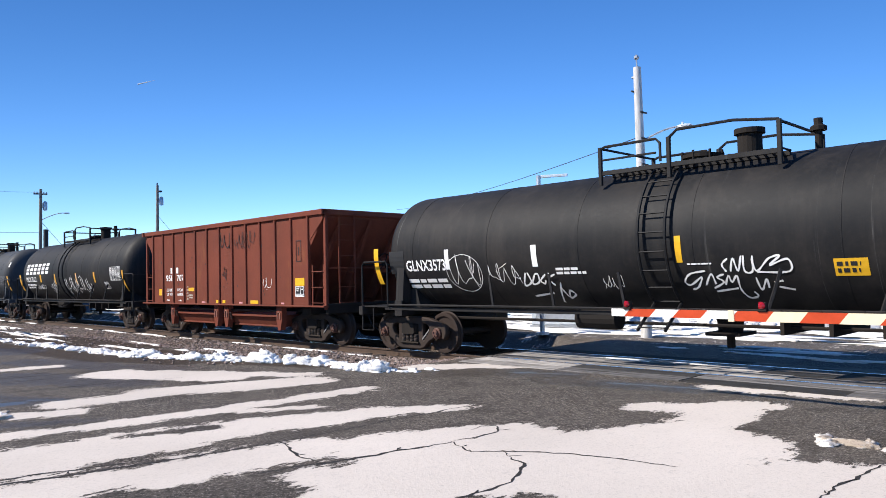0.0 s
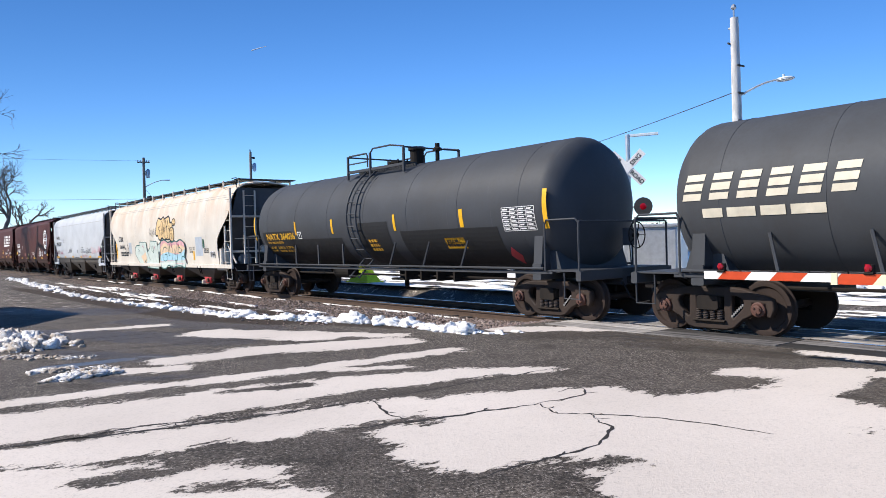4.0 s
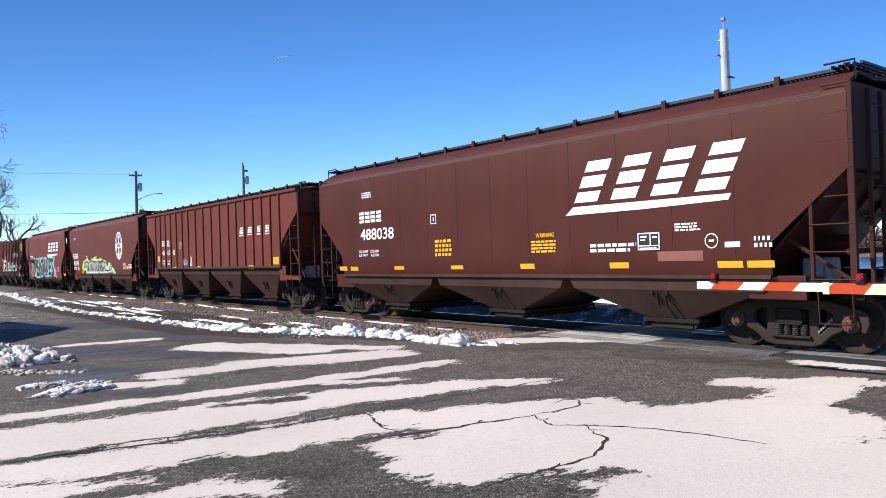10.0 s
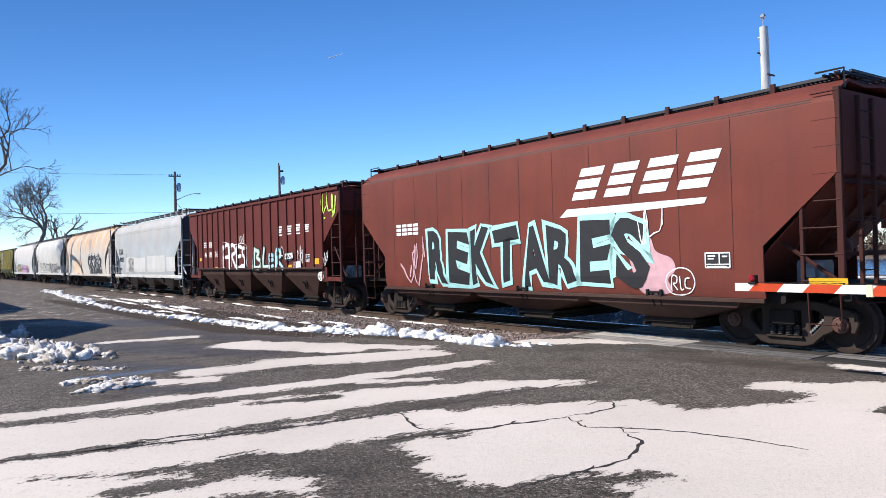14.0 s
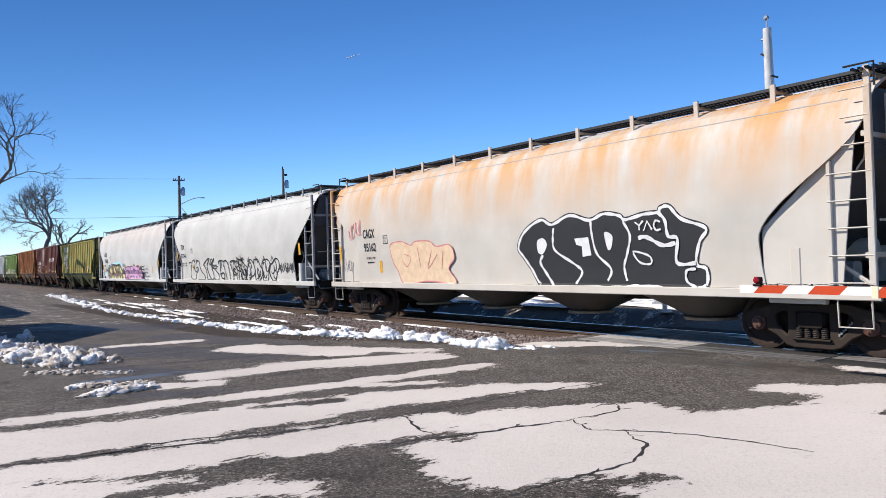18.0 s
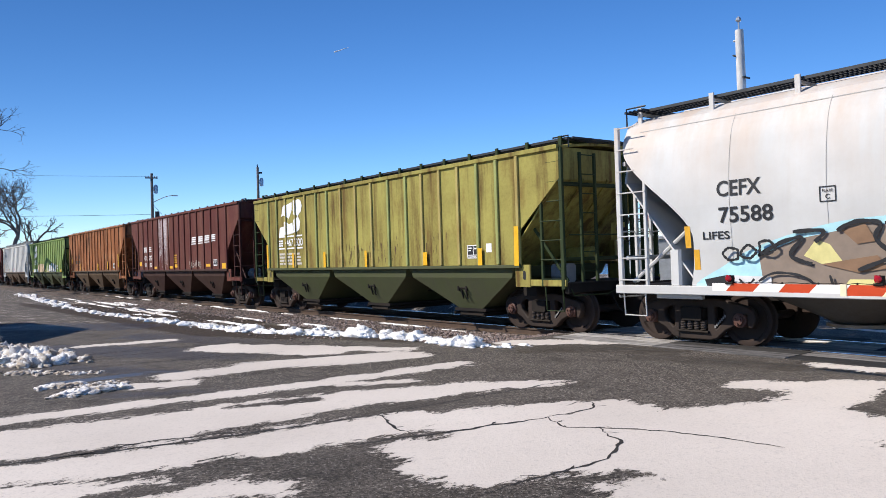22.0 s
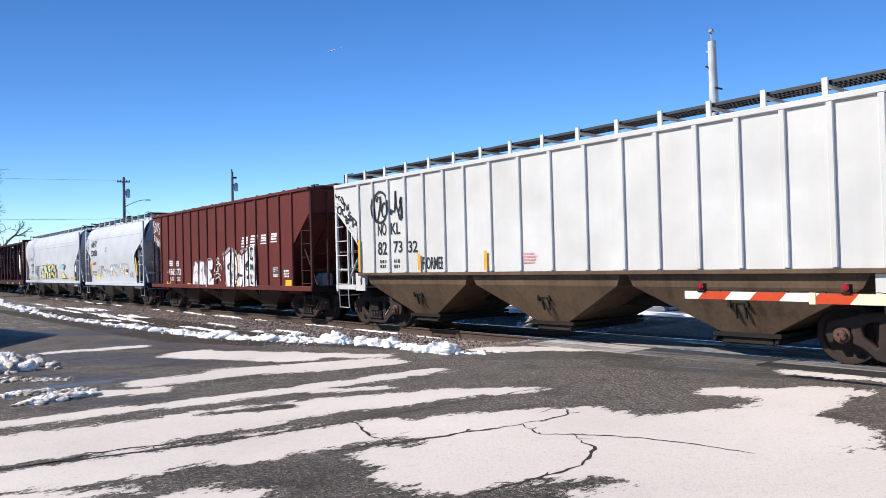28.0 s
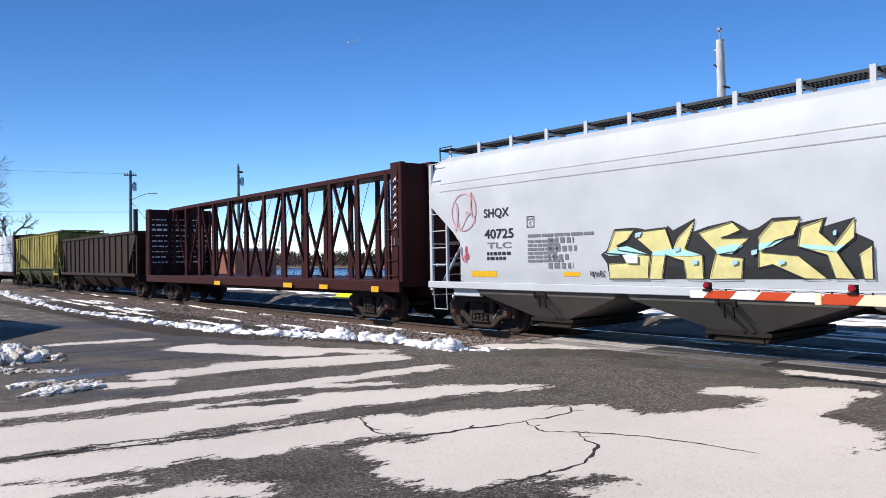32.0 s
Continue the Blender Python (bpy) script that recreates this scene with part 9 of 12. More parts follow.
box_outline(8, -4.01, -3.77, 2.04, 2.32, 'white_lettering')
patch(8, -7.10, -6.60, 1.61, 1.83, 'yellow')
patch(8, -4.85, -4.39, 1.21, 1.33, 'yellow')
patch(8, -1.96, -1.48, 1.20, 1.33, 'yellow')
patch(8, 0.84, 1.29, 1.21, 1.33, 'yellow')
patch(8, -2.76, -2.41, 1.22, 1.32, 'faded')
patch(8, -0.65, -0.27, 1.21, 1.32, 'faded')
patch(8, -3.12, -2.60, 1.48, 1.69, 'faded')
bars(8, -1.30, -0.87, 1.43, 1.64, 3, 'yellow')
panel(8, 4.53, 5.01, 1.46, 1.77)
patch(8, 6.42, 6.87, 1.44, 1.61, 'yellow')
patch(8, 4.11, 4.55, 1.23, 1.33, 'yellow')
patch(8, 1.43, 1.89, 1.22, 1.32, 'yellow')
bars(8, 5.59, 6.21, 1.59, 1.85, 3, 'white_lettering')
emblem(8, 5.24, 6.69, 1.98, 3.41)
logo_slant(9, 2.31, 5.95, 2.60, 3.37, 'white_lettering')
swoosh(9, 2.07, 5.65, 2.37, 2.83, 'white_lettering')
bars(9, -5.59, -4.45, 2.61, 2.91, 1, 'white_lettering', solid=4)
txt(9, -5.56, -3.93, 2.14, 2.45, '488038', 'white_lettering')
weights(9, -5.65, -4.67, 1.69, 1.87, '223300', '62700', 'white_lettering')
bars(9, -5.44, -4.92, 3.28, 3.45, 3, 'white_lettering')
box_outline(9, -2.34, -2.11, 2.43, 2.66, 'white_lettering')
txt(9, 1.23, 1.74, 1.97, 2.06, 'WARNING', 'yellow')
bars(9, 1.09, 1.84, 1.65, 1.92, 4, 'yellow')
bars(9, -2.19, -1.53, 1.63, 2.06, 4, 'yellow')
patch(9, -6.78, -6.36, 1.31, 1.43, 'yellow')
patch(9, -6.17, -5.77, 1.31, 1.42, 'yellow')
patch(9, -3.98, -3.54, 1.33, 1.42, 'yellow')
patch(9, -1.62, -1.17, 1.33, 1.42, 'yellow')
patch(9, 0.73, 1.15, 1.33, 1.44, 'yellow')
patch(9, 3.12, 3.56, 1.33, 1.44, 'yellow')
patch(9, 5.35, 5.80, 1.33, 1.44, 'yellow')
patch(9, 5.87, 6.32, 1.33, 1.44, 'yellow')
panel(9, 3.79, 4.26, 1.65, 1.96)
bars(9, 4.57, 5.12, 1.95, 2.10, 3, 'white_lettering')
ring(9, 5.14, 5.39, 1.65, 1.90, 'white_lettering')
patch(9, 5.50, 5.77, 1.66, 1.75, 'white_lettering')
bars(9, 2.68, 3.78, 1.62, 1.81, 2, 'white_lettering')
patch(9, 4.20, 5.10, 1.45, 1.62, 'faded')
bars(9, 6.01, 6.33, 1.63, 1.84, 2, 'white_lettering')
txt(10, -6.04, -5.68, 2.03, 2.27, '46', 'white_lettering')
txt(10, -5.30, -4.98, 2.03, 2.26, '61', 'white_lettering')
txt(10, -4.55, -4.22, 2.02, 2.25, '45', 'white_lettering')
bars(10, -6.06, -5.65, 2.44, 2.68, 1, 'white_lettering', solid=2)
bars(10, -5.32, -4.96, 2.42, 2.67, 1, 'white_lettering', solid=2)
pair_rows(10, -6.05, -5.63, 1.60, 1.80, 'LD LMT', 'LT WT', 'white_lettering')
pair_rows(10, -5.33, -4.97, 1.60, 1.80, '221200', '64800', 'white_lettering')
plate(10, -3.65, -3.39, 2.29, 2.54, 'C', mat='white_lettering')
patch(10, -6.77, -6.30, 1.74, 2.00, 'yellow')
patch(10, -4.56, -4.13, 1.42, 1.51, 'yellow')
patch(10, -1.54, -1.05, 1.40, 1.51, 'yellow')
scrawl(10, -3.14, -2.61, 1.54, 1.86, 'g_sky', 51, w=0.03)
scrawl(10, -2.28, -2.02, 1.44, 1.98, 'white_lettering', 52, w=0.03)
logo_blocks(10, 3.16, 3.67, 2.57, 2.88, 1, 'white_lettering', shear=0.25)
logo_blocks(10, 3.92, 4.41, 2.58, 2.87, 1, 'white_lettering', shear=0.25)
logo_blocks(10, 4.75, 5.17, 2.57, 2.87, 1, 'white_lettering', shear=0.25)
logo_blocks(10, 5.45, 5.98, 2.56, 2.87, 1, 'white_lettering', shear=0.25)
patch(10, 6.04, 6.51, 1.53, 1.78, 'yellow')
patch(10, 3.93, 4.42, 1.38, 1.51, 'yellow')
bars(11, -7.36, -6.05, 2.14, 2.43, 1, 'white_lettering', solid=4)
txt(11, -7.28, -5.82, 1.70, 2.01, '481046', 'white_lettering')
bars(11, -7.24, -6.23, 1.44, 1.61, 2, 'white_lettering')
patch(11, -6.18, -5.73, 1.41, 1.60, 'yellow')
bars(11, -7.15, -6.57, 3.31, 3.43, 2, 'white_lettering')
box_outline(11, -3.72, -3.43, 2.03, 2.23, 'white_lettering')
emblem(11, 3.39, 4.84, 1.94, 3.41)
panel(11, 4.92, 5.44, 1.47, 1.76)
patch(11, 5.54, 5.93, 1.44, 1.59, 'yellow')
bars(11, 6.01, 6.72, 1.46, 1.70, 3, 'white_lettering')
patch(11, -5.13, -4.62, 1.22, 1.33, 'amber')
logo_slant(12, 1.27, 4.84, 2.73, 3.35, 'white_lettering')
swoosh(12, 0.91, 4.50, 2.40, 2.87, 'white_lettering')
sketch(12, 2.75, 3.8, 0.88, 2.0,
       ('F', 'g_pink_l', 0, [(0, 70), (20, 98), (48, 92), (60, 70), (92, 58), (100, 40), (84, 24), (90, 4), (30, 0), (10, 30)]))
graf(12, -4.05, 3.24, 0.87, 2.42, 'REKTARES', 'black_lettering', 'g_band', fat=0.02)
sketch(12, 3.58, 4.2, 0.88, 1.36,
       ('O', 'white_lettering', 0.02, [(50, 100), (12, 80), (0, 45), (14, 8), (50, 0), (86, 14), (100, 50), (86, 88)]),
       ('L', 'white_lettering', 0.022, [(18, 18), (24, 70), (40, 66), (36, 44), (26, 42), (40, 18)]),
       ('L', 'white_lettering', 0.022, [(50, 70), (52, 22), (62, 22)]),
       ('L', 'white_lettering', 0.022, [(84, 62), (70, 60), (68, 30), (86, 24)]))
scrawl(12, -5.38, -3.91, 0.9, 2.3, 'g_pink_l', 61, w=0.05)
scrawl(12, 2.95, 3.6, 1.75, 2.5, 'white_lettering', 63, w=0.022)
bars(12, -5.57, -4.43, 2.26, 2.56, 1, 'white_lettering', solid=4)
panel(12, 4.42, 4.92, 1.35, 1.62)
patch(12, 6.25, 6.84, 1.05, 1.20, 'yellow')
txt(13, -5.52, -5.12, 1.87, 2.13, '46', 'white_lettering')
txt(13, -4.84, -4.45, 1.88, 2.13, '86', 'white_lettering')
txt(13, -4.08, -3.71, 1.88, 2.13, '76', 'white_lettering')
bars(13, -5.58, -5.17, 2.32, 2.56, 1, 'white_lettering', solid=2)
bars(13, -4.82, -4.47, 2.31, 2.56, 1, 'white_lettering', solid=2)
graf(13, 3.66, 4.41, 1.61, 1.98, 'O', 'g_mint_l', 'black_lettering')
logo_blocks(13, 3.11, 3.44, 2.56, 2.90, 1, 'white_lettering', shear=0.25)
logo_blocks(13, 3.83, 4.30, 2.58, 2.89, 1, 'white_lettering', shear=0.25)
logo_blocks(13, 4.54, 5.03, 2.57, 2.91, 1, 'white_lettering', shear=0.25)
logo_blocks(13, 5.31, 5.75, 2.62, 2.87, 1, 'white_lettering', shear=0.25)
scrawl(13, 6.82, 7.95, 2.99, 3.83, 'g_lime', 71, w=0.05)
scrawl(13, 4.77, 5.19, 1.38, 2.19, 'white_lettering', 72, w=0.03)
scrawl(13, -0.98, -0.27, 2.36, 2.75, 'white_lettering', 73, w=0.02)
panel(13, 5.42, 5.78, 1.61, 1.85)
patch(13, 6.03, 6.47, 1.52, 1.71, 'yellow')
patch(13, -6.24, -5.82, 1.73, 1.88, 'yellow')
patch(13, -4.07, -3.67, 1.35, 1.46, 'amber')
patch(13, -0.98, -0.55, 1.37, 1.46, 'amber')
patch(13, 0.92, 1.29, 1.38, 1.48, 'amber')
patch(13, 3.87, 4.27, 1.38, 1.51, 'amber')
scrawl(13, 6.39, 6.85, 0.97, 1.27, 'white_lettering', 74, w=0.03, ring=True)
scrawl(13, 6.80, 7.17, 1.46, 1.95, 'white_lettering', 75, w=0.02)
txt(14, -6.67, -5.60, 2.25, 2.65, 'CAIX', 'black_lettering')
txt(14, -6.62, -5.41, 1.82, 2.12, '490297', 'black_lettering')
bars(14, -6.56, -5.97, 1.30, 1.48, 2, 'black_lettering')
plate(14, -4.91, -4.66, 2.08, 2.32, 'C')
patch(14, -4.96, -2.96, 1.19, 2.11, 'white')
bars(14, -3.36, -2.96, 1.67, 1.83, 3, 'black_lettering')
patch(14, -7.93, -7.09, 0.85, 0.97, 'amber', name='conspicuity_mark')
patch(14, -4.27, -0.29, 1.22, 2.04, 'white')
patch(14, 0.12, 3.73, 1.23, 2.10, 'white')
patch(14, 4.05, 5.61, 1.26, 2.00, 'white')
txt(15, -6.16, -5.48, 2.35, 2.62, 'CAGX', 'black_lettering')
txt(15, -6.14, -5.43, 1.96, 2.21, '95162', 'black_lettering')
txt(15, -6.05, -5.52, 1.74, 1.80, 'LD LMT 215900', 'black_lettering')
bars(15, -6.0, -5.56, 1.61, 1.67, 1, 'black_lettering')
plate(15, -4.98, -4.74, 2.16, 2.40, 'C')
patch(15, -5.30, -5.15, 1.34, 1.68, 'amber')
patch(15, -7.78, -7.65, 1.37, 2.17, 'amber')
scrawl(15, -7.1, -6.25, 2.31, 2.93, 'g_red_l', 81, w=0.03)
scrawl(15, -7.51, -6.96, 1.38, 1.85, 'grey_lettering', 83, w=0.02)
txt(16, -7.15, -6.56, 2.52, 2.76, 'TILX', 'black_lettering')
txt(16, -7.15, -6.32, 2.10, 2.31, '57341', 'black_lettering')
weights(16, -7.09, -6.31, 1.70, 1.88, '219300', '66700', 'black_lettering')
plate(16, -5.51, -5.27, 2.32, 2.57, 'C')
wild(16, 0.88, 4.90, 1.05, 1.89, 'g_black', 94, n=5)
scrawl(16, 4.95, 6.42, 1.35, 1.75, 'g_black', 93, w=0.03)
patch(16, -7.79, -7.68, 1.99, 2.41, 'amber')
patch(16, 6.81, 6.96, 1.98, 2.38, 'amber')
patch(16, -5.39, -5.27, 1.54, 1.75, 'amber')
patch(16, 7.03, 7.40, 3.48, 3.56, 'faded_white')
bars(16, -2.55, -1.79, 1.54, 1.75, 3, 'black_lettering')
txt(17, -6.76, -5.99, 2.52, 2.78, 'CEFX', 'black_lettering')
txt(17, -6.74, -5.81, 2.09, 2.35, '75588', 'black_lettering')
plate(17, -5.09, -4.85, 2.31, 2.54, 'C')
patch(17, -7.41, -7.30, 1.70, 2.07, 'amber')
patch(17, -7.26, -7.15, 1.33, 1.67, 'amber')
patch(17, 6.84, 6.94, 1.73, 2.10, 'amber')
patch(17, 5.45, 5.57, 1.34, 1.74, 'amber')
bn_logo(18, -6.14, -4.26, 2.51, 3.70, 'white_lettering')
txt(18, -5.52, -4.98, 2.19, 2.43, '467', 'white_lettering')
txt(18, -4.79, -4.26, 2.18, 2.43, '320', 'white_lettering')
bars(18, -6.14, -5.77, 2.19, 2.40, 1, 'white_lettering', solid=2)
bars(18, -6.15, -4.27, 2.09, 2.14, 1, 'white_lettering', solid=1)
bars(18, -6.11, -4.33, 1.55, 1.98, 4, 'faded_white')
bars(18, -6.13, -4.28, 2.49, 2.54, 1, 'white_lettering', solid=1)
patch(18, -7.11, -6.97, 1.46, 2.28, 'yellow', rib=True)
patch(18, -5.00, -4.88, 1.47, 1.95, 'yellow', rib=True)
patch(18, -2.73, -2.58, 1.47, 1.94, 'yellow', rib=True)
patch(18, -0.16, -0.04, 1.46, 1.92, 'yellow', rib=True)
panel(18, 4.64, 5.05, 1.62, 1.93)
patch(18, 5.35, 5.55, 1.75, 1.95, 'white_lettering')
drips(18, -1.76, 1.49, 1.53, 2.10, 'rust_drip', 101)
drips(18, -2.78, 3.86, 1.50, 2.30, 'rust_drip', 102)
patch(18, 2.82, 3.00, 1.48, 1.81, 'yellow', rib=True)
patch(18, 5.09, 5.25, 1.46, 1.85, 'yellow', rib=True)
patch(18, 6.40, 6.55, 1.44, 2.29, 'yellow', rib=True)
logo_blocks(19, 1.69, 2.31, 2.54, 2.86, 1, 'white_lettering', shear=0.25)
logo_blocks(19, 2.53, 3.16, 2.55, 2.86, 1, 'white_lettering', shear=0.25)
logo_blocks(19, 3.30, 3.90, 2.57, 2.87, 1, 'white_lettering', shear=0.25)
logo_blocks(19, 4.03, 4.59, 2.60, 2.88, 1, 'white_lettering', shear=0.25)
bars(19, -5.53, -5.09, 2.36, 2.61, 1, 'white_lettering', solid=2)
bars(19, -4.65, -4.28, 2.36, 2.61, 1, 'white_lettering', solid=2)
txt(19, -5.55, -5.08, 1.94, 2.18, '431', 'white_lettering')
txt(19, -4.69, -4.22, 1.94, 2.18, '397', 'white_lettering')
pair_rows(19, -5.50, -5.14, 1.62, 1.82, 'LD LMT', 'LT WT', 'white_lettering')
pair_rows(19, -4.61, -4.27, 1.62, 1.82, '208000', '62000', 'white_lettering')
plate(19, -2.88, -2.68, 2.15, 2.39, 'C', mat='white_lettering')
patch(19, -6.46, -6.04, 1.67, 1.88, 'yellow')
patch(19, -3.86, -3.42, 1.52, 1.62, 'yellow')
patch(19, -1.45, -1.02, 1.52, 1.63, 'yellow')
drips(19, -3.08, -1.43, 1.47, 3.91, 'white_run', 103, long=True)
panel(19, 4.29, 4.72, 1.59, 1.86)
patch(19, -0.85, -0.33, 1.56, 1.71, 'yellow')
patch(19, 5.22, 5.68, 1.48, 1.70, 'yellow')
patch(19, 3.41, 3.90, 1.57, 1.68, 'yellow')
bars(19, -0.74, -0.26, 1.75, 2.17, 4, 'amber')
scrawl(19, 1.36, 2.90, 1.53, 1.88, 'faded_white', 104, w=0.02)
txt(20, -5.45, -5.11, 2.27, 2.50, 'FU', 'black_lettering')
txt(20, -4.53, -4.23, 2.27, 2.49, 'RX', 'black_lettering')
txt(20, -5.51, -4.97, 1.94, 2.15, '822', 'black_lettering')
txt(20, -4.65, -4.06, 1.93, 2.15, '387', 'black_lettering')
pair_rows(20, -5.44, -5.12, 1.64, 1.83, 'LD LMT', 'LT WT', 'black_lettering')
pair_rows(20, -4.53, -4.20, 1.63, 1.83, '205600', '62400', 'black_lettering')
patch(20, -4.06, -3.95, 1.52, 1.99, 'yellow', rib=True)
patch(20, -6.62, -6.52, 1.95, 2.40, 'amber', rib=True)
panel(20, 4.85, 5.25, 1.60, 1.89)
patch(20, 6.13, 6.27, 1.65, 2.41, 'yellow', rib=True)
patch(20, 3.63, 3.76, 1.54, 2.00, 'yellow', rib=True)
patch(20, 1.10, 1.27, 1.51, 1.90, 'yellow', rib=True)
bn_logo(21, -5.98, -4.15, 2.58, 3.64, 'white_lettering')
txt(21, -5.50, -4.94, 2.19, 2.44, '467', 'white_lettering')
txt(21, -4.72, -4.13, 2.21, 2.43, '726', 'white_lettering')
bars(21, -6.10, -4.15, 2.08, 2.15, 1, 'white_lettering', solid=1)
bars(21, -6.07, -4.17, 1.39, 1.69, 1, 'white_lettering', solid=1)
scrawl(21, -0.97, -0.24, 1.49, 1.81, 'g_peach', 111, w=0.02)
scrawl(21, 0.03, 0.55, 1.42, 1.97, 'white_lettering', 112, w=0.03)
panel(21, 4.08, 4.48, 1.64, 1.93)
patch(21, 5.47, 5.89, 1.43, 1.63, 'yellow')
patch(21, -6.84, -6.44, 1.44, 1.61, 'yellow')
patch(21, -3.87, -3.42, 1.42, 1.55, 'yellow')
patch(21, -1.52, -1.05, 1.41, 1.55, 'yellow')
patch(21, 0.28, 0.76, 1.43, 1.55, 'yellow')
patch(21, 2.60, 3.04, 1.44, 1.55, 'yellow')
scrawl(21, 6.42, 7.02, 3.09, 3.41, 'black_lettering', 113, w=0.02)
txt(22, -6.33, -5.93, 2.42, 2.75, 'NO', 'black_lettering')
txt(22, -5.72, -5.31, 2.43, 2.73, 'KL', 'black_lettering')
txt(22, -6.34, -5.92, 1.92, 2.26, '82', 'black_lettering')
txt(22, -5.62, -5.23, 1.96, 2.26, '73', 'black_lettering')
txt(22, -4.97, -4.58, 1.95, 2.24, '32', 'black_lettering')
scrawl(22, -6.58, -5.81, 2.73, 3.59, 'black_lettering', 121, w=0.06, ring=True)
scrawl(22, -5.70, -5.15, 2.73, 3.56, 'black_lettering', 122, w=0.06)
patch(22, -7.26, -7.16, 1.48, 2.36, 'amber', rib=True)
patch(22, -4.53, -4.43, 1.51, 1.92, 'amber', rib=True)
patch(22, -2.07, -1.97, 1.49, 1.92, 'amber', rib=True)
txt(22, -4.33, -3.53, 1.53, 1.83, 'FORMER', 'black_lettering')
bars(22, -6.25, -5.92, 1.56, 1.81, 2, 'black_lettering')
bars(22, -5.61, -5.34, 1.55, 1.82, 2, 'black_lettering')
bars(22, -0.87, -0.46, 1.61, 1.85, 4, 'pink_lettering')
bars(23, -5.56, -5.06, 1.83, 2.05, 1, 'white_lettering', solid=2)
bars(23, -4.64, -4.26, 1.81, 2.02, 1, 'white_lettering', solid=2)
txt(23, -5.68, -4.95, 1.45, 1.72, '436', 'white_lettering')
txt(23, -4.74, -4.08, 1.44, 1.71, '573', 'white_lettering')
logo_blocks(23, 2.53, 3.15, 2.39, 2.74, 1, 'white_lettering', shear=0.25)
logo_blocks(23, 3.33, 3.97, 2.43, 2.77, 1, 'white_lettering', shear=0.25)
logo_blocks(23, 4.22, 4.81, 2.45, 2.76, 1, 'white_lettering', shear=0.25)
logo_blocks(23, 5.05, 5.55, 2.48, 2.77, 1, 'white_lettering', shear=0.25)
panel(23, 5.19, 5.59, 1.36, 1.66)
patch(23, 6.13, 6.58, 1.03, 1.26, 'yellow')
patch(23, -5.92, -5.44, 0.98, 1.18, 'yellow')
patch(23, -3.30, -2.78, 0.98, 1.11, 'yellow')
patch(23, -0.68, -0.26, 1.02, 1.12, 'amber')
patch(23, 0.97, 1.47, 1.01, 1.13, 'amber')
patch(23, 3.40, 3.92, 1.02, 1.17, 'amber')
sketch(23, -7.72, -6.72, 2.62, 3.84,
       ('L', 'g_white', 0.045, [(18, 96), (6, 98), (4, 84), (18, 76), (16, 60), (2, 58)]),
       ('O', 'g_white', 0.045, [(34, 92), (26, 76), (34, 60), (43, 74)]),
       ('l', 'g_white', 0.045, [(52, 92), (52, 58)]),
       ('l', 'g_white', 0.045, [(68, 92), (53, 74), (72, 54)]),
       ('L', 'g_white', 0.045, [(92, 88), (80, 86), (79, 74), (93, 66), (90, 52), (76, 50)]),
       ('l', 'g_white', 0.045, [(14, 48), (17, 24), (28, 30), (20, 36), (27, 44), (14, 48)]),
       ('l', 'g_white', 0.045, [(36, 22), (36, 46), (50, 16), (50, 40)]),
       ('l', 'g_white', 0.045, [(58, 38), (60, 10)]),
       ('l', 'g_white', 0.045, [(72, 34), (74, 6)]),
       ('l', 'g_white', 0.045, [(58, 24), (73, 20)]),
       ('l', 'g_white', 0.045, [(82, 6), (82, 30), (96, 0), (96, 26)]))
bars(23, 6.01, 6.49, 1.33, 1.59, 3, 'white_lettering')
pair_rows(23, -5.51, -5.0, 1.20, 1.36, 'LD LMT', 'LT WT', 'white_lettering')
pair_rows(23, -4.61, -4.15, 1.20, 1.36, '198200', '64800', 'white_lettering')
txt(24, -3.40, -2.27, 2.98, 3.34, 'NAHX', 'black_lettering', shear=0.2)
txt(24, -3.32, -2.07, 2.50, 2.83, '32886', 'black_lettering')
plate(24, -0.53, -0.28, 2.69, 2.93, 'C', mat='grey_lettering')
patch(24, -3.62, -3.39, 1.41, 2.26, 'amber')
patch(24, -1.59, -1.40, 1.44, 1.82, 'yellow')
patch(24, 0.49, 0.67, 1.42, 1.87, 'yellow')
patch(24, 2.61, 2.74, 1.42, 1.86, 'yellow')
patch(24, 4.58, 4.75, 1.44, 2.28, 'yellow')
scrawl(24, -3.16, -2.36, 2.01, 2.20, 'g_red', 141, w=0.025)
scrawl(24, -4.48, -3.70, 2.71, 3.42, 'grey_lettering', 142, w=0.03)
panel(24, 2.85, 3.36, 1.53, 1.78)
scrawl(24, 3.52, 4.15, 1.32, 1.63, 'grey_lettering', 143, w=0.02)
weights(24, -3.29, -2.44, 1.46, 1.69, '232800', '53200', 'black_lettering')
patch(24, -2.45, -1.75, 1.22, 1.50, 'g_yellow')
txt(25, -6.15, -5.33, 2.54, 2.77, 'SHQX', 'black_lettering')
txt(25, -6.14, -5.20, 2.11, 2.32, '40725', 'black_lettering')
txt(25, -6.05, -5.27, 1.90, 2.03, 'TLC', 'grey_lettering')
bars(25, -6.06, -5.28, 1.63, 1.84, 2, 'black_lettering')
bars(25, -4.76, -2.96, 2.09, 2.18, 1, 'grey_lettering')
bars(25, -4.77, -3.75, 1.58, 2.06, 6, 'grey_lettering')
plate(25, -4.79, -4.57, 2.31, 2.54, 'C')
scrawl(25, -7.30, -6.41, 2.31, 3.18, 'g_pink_l', 151, w=0.03, ring=True)
patch(25, -6.63, -5.77, 1.28, 1.41, 'yellow')
patch(25, -3.79, -3.36, 1.31, 1.40, 'yellow')
scrawl(25, -6.98, -6.67, 1.56, 2.05, 'g_red', 152, w=0.02)
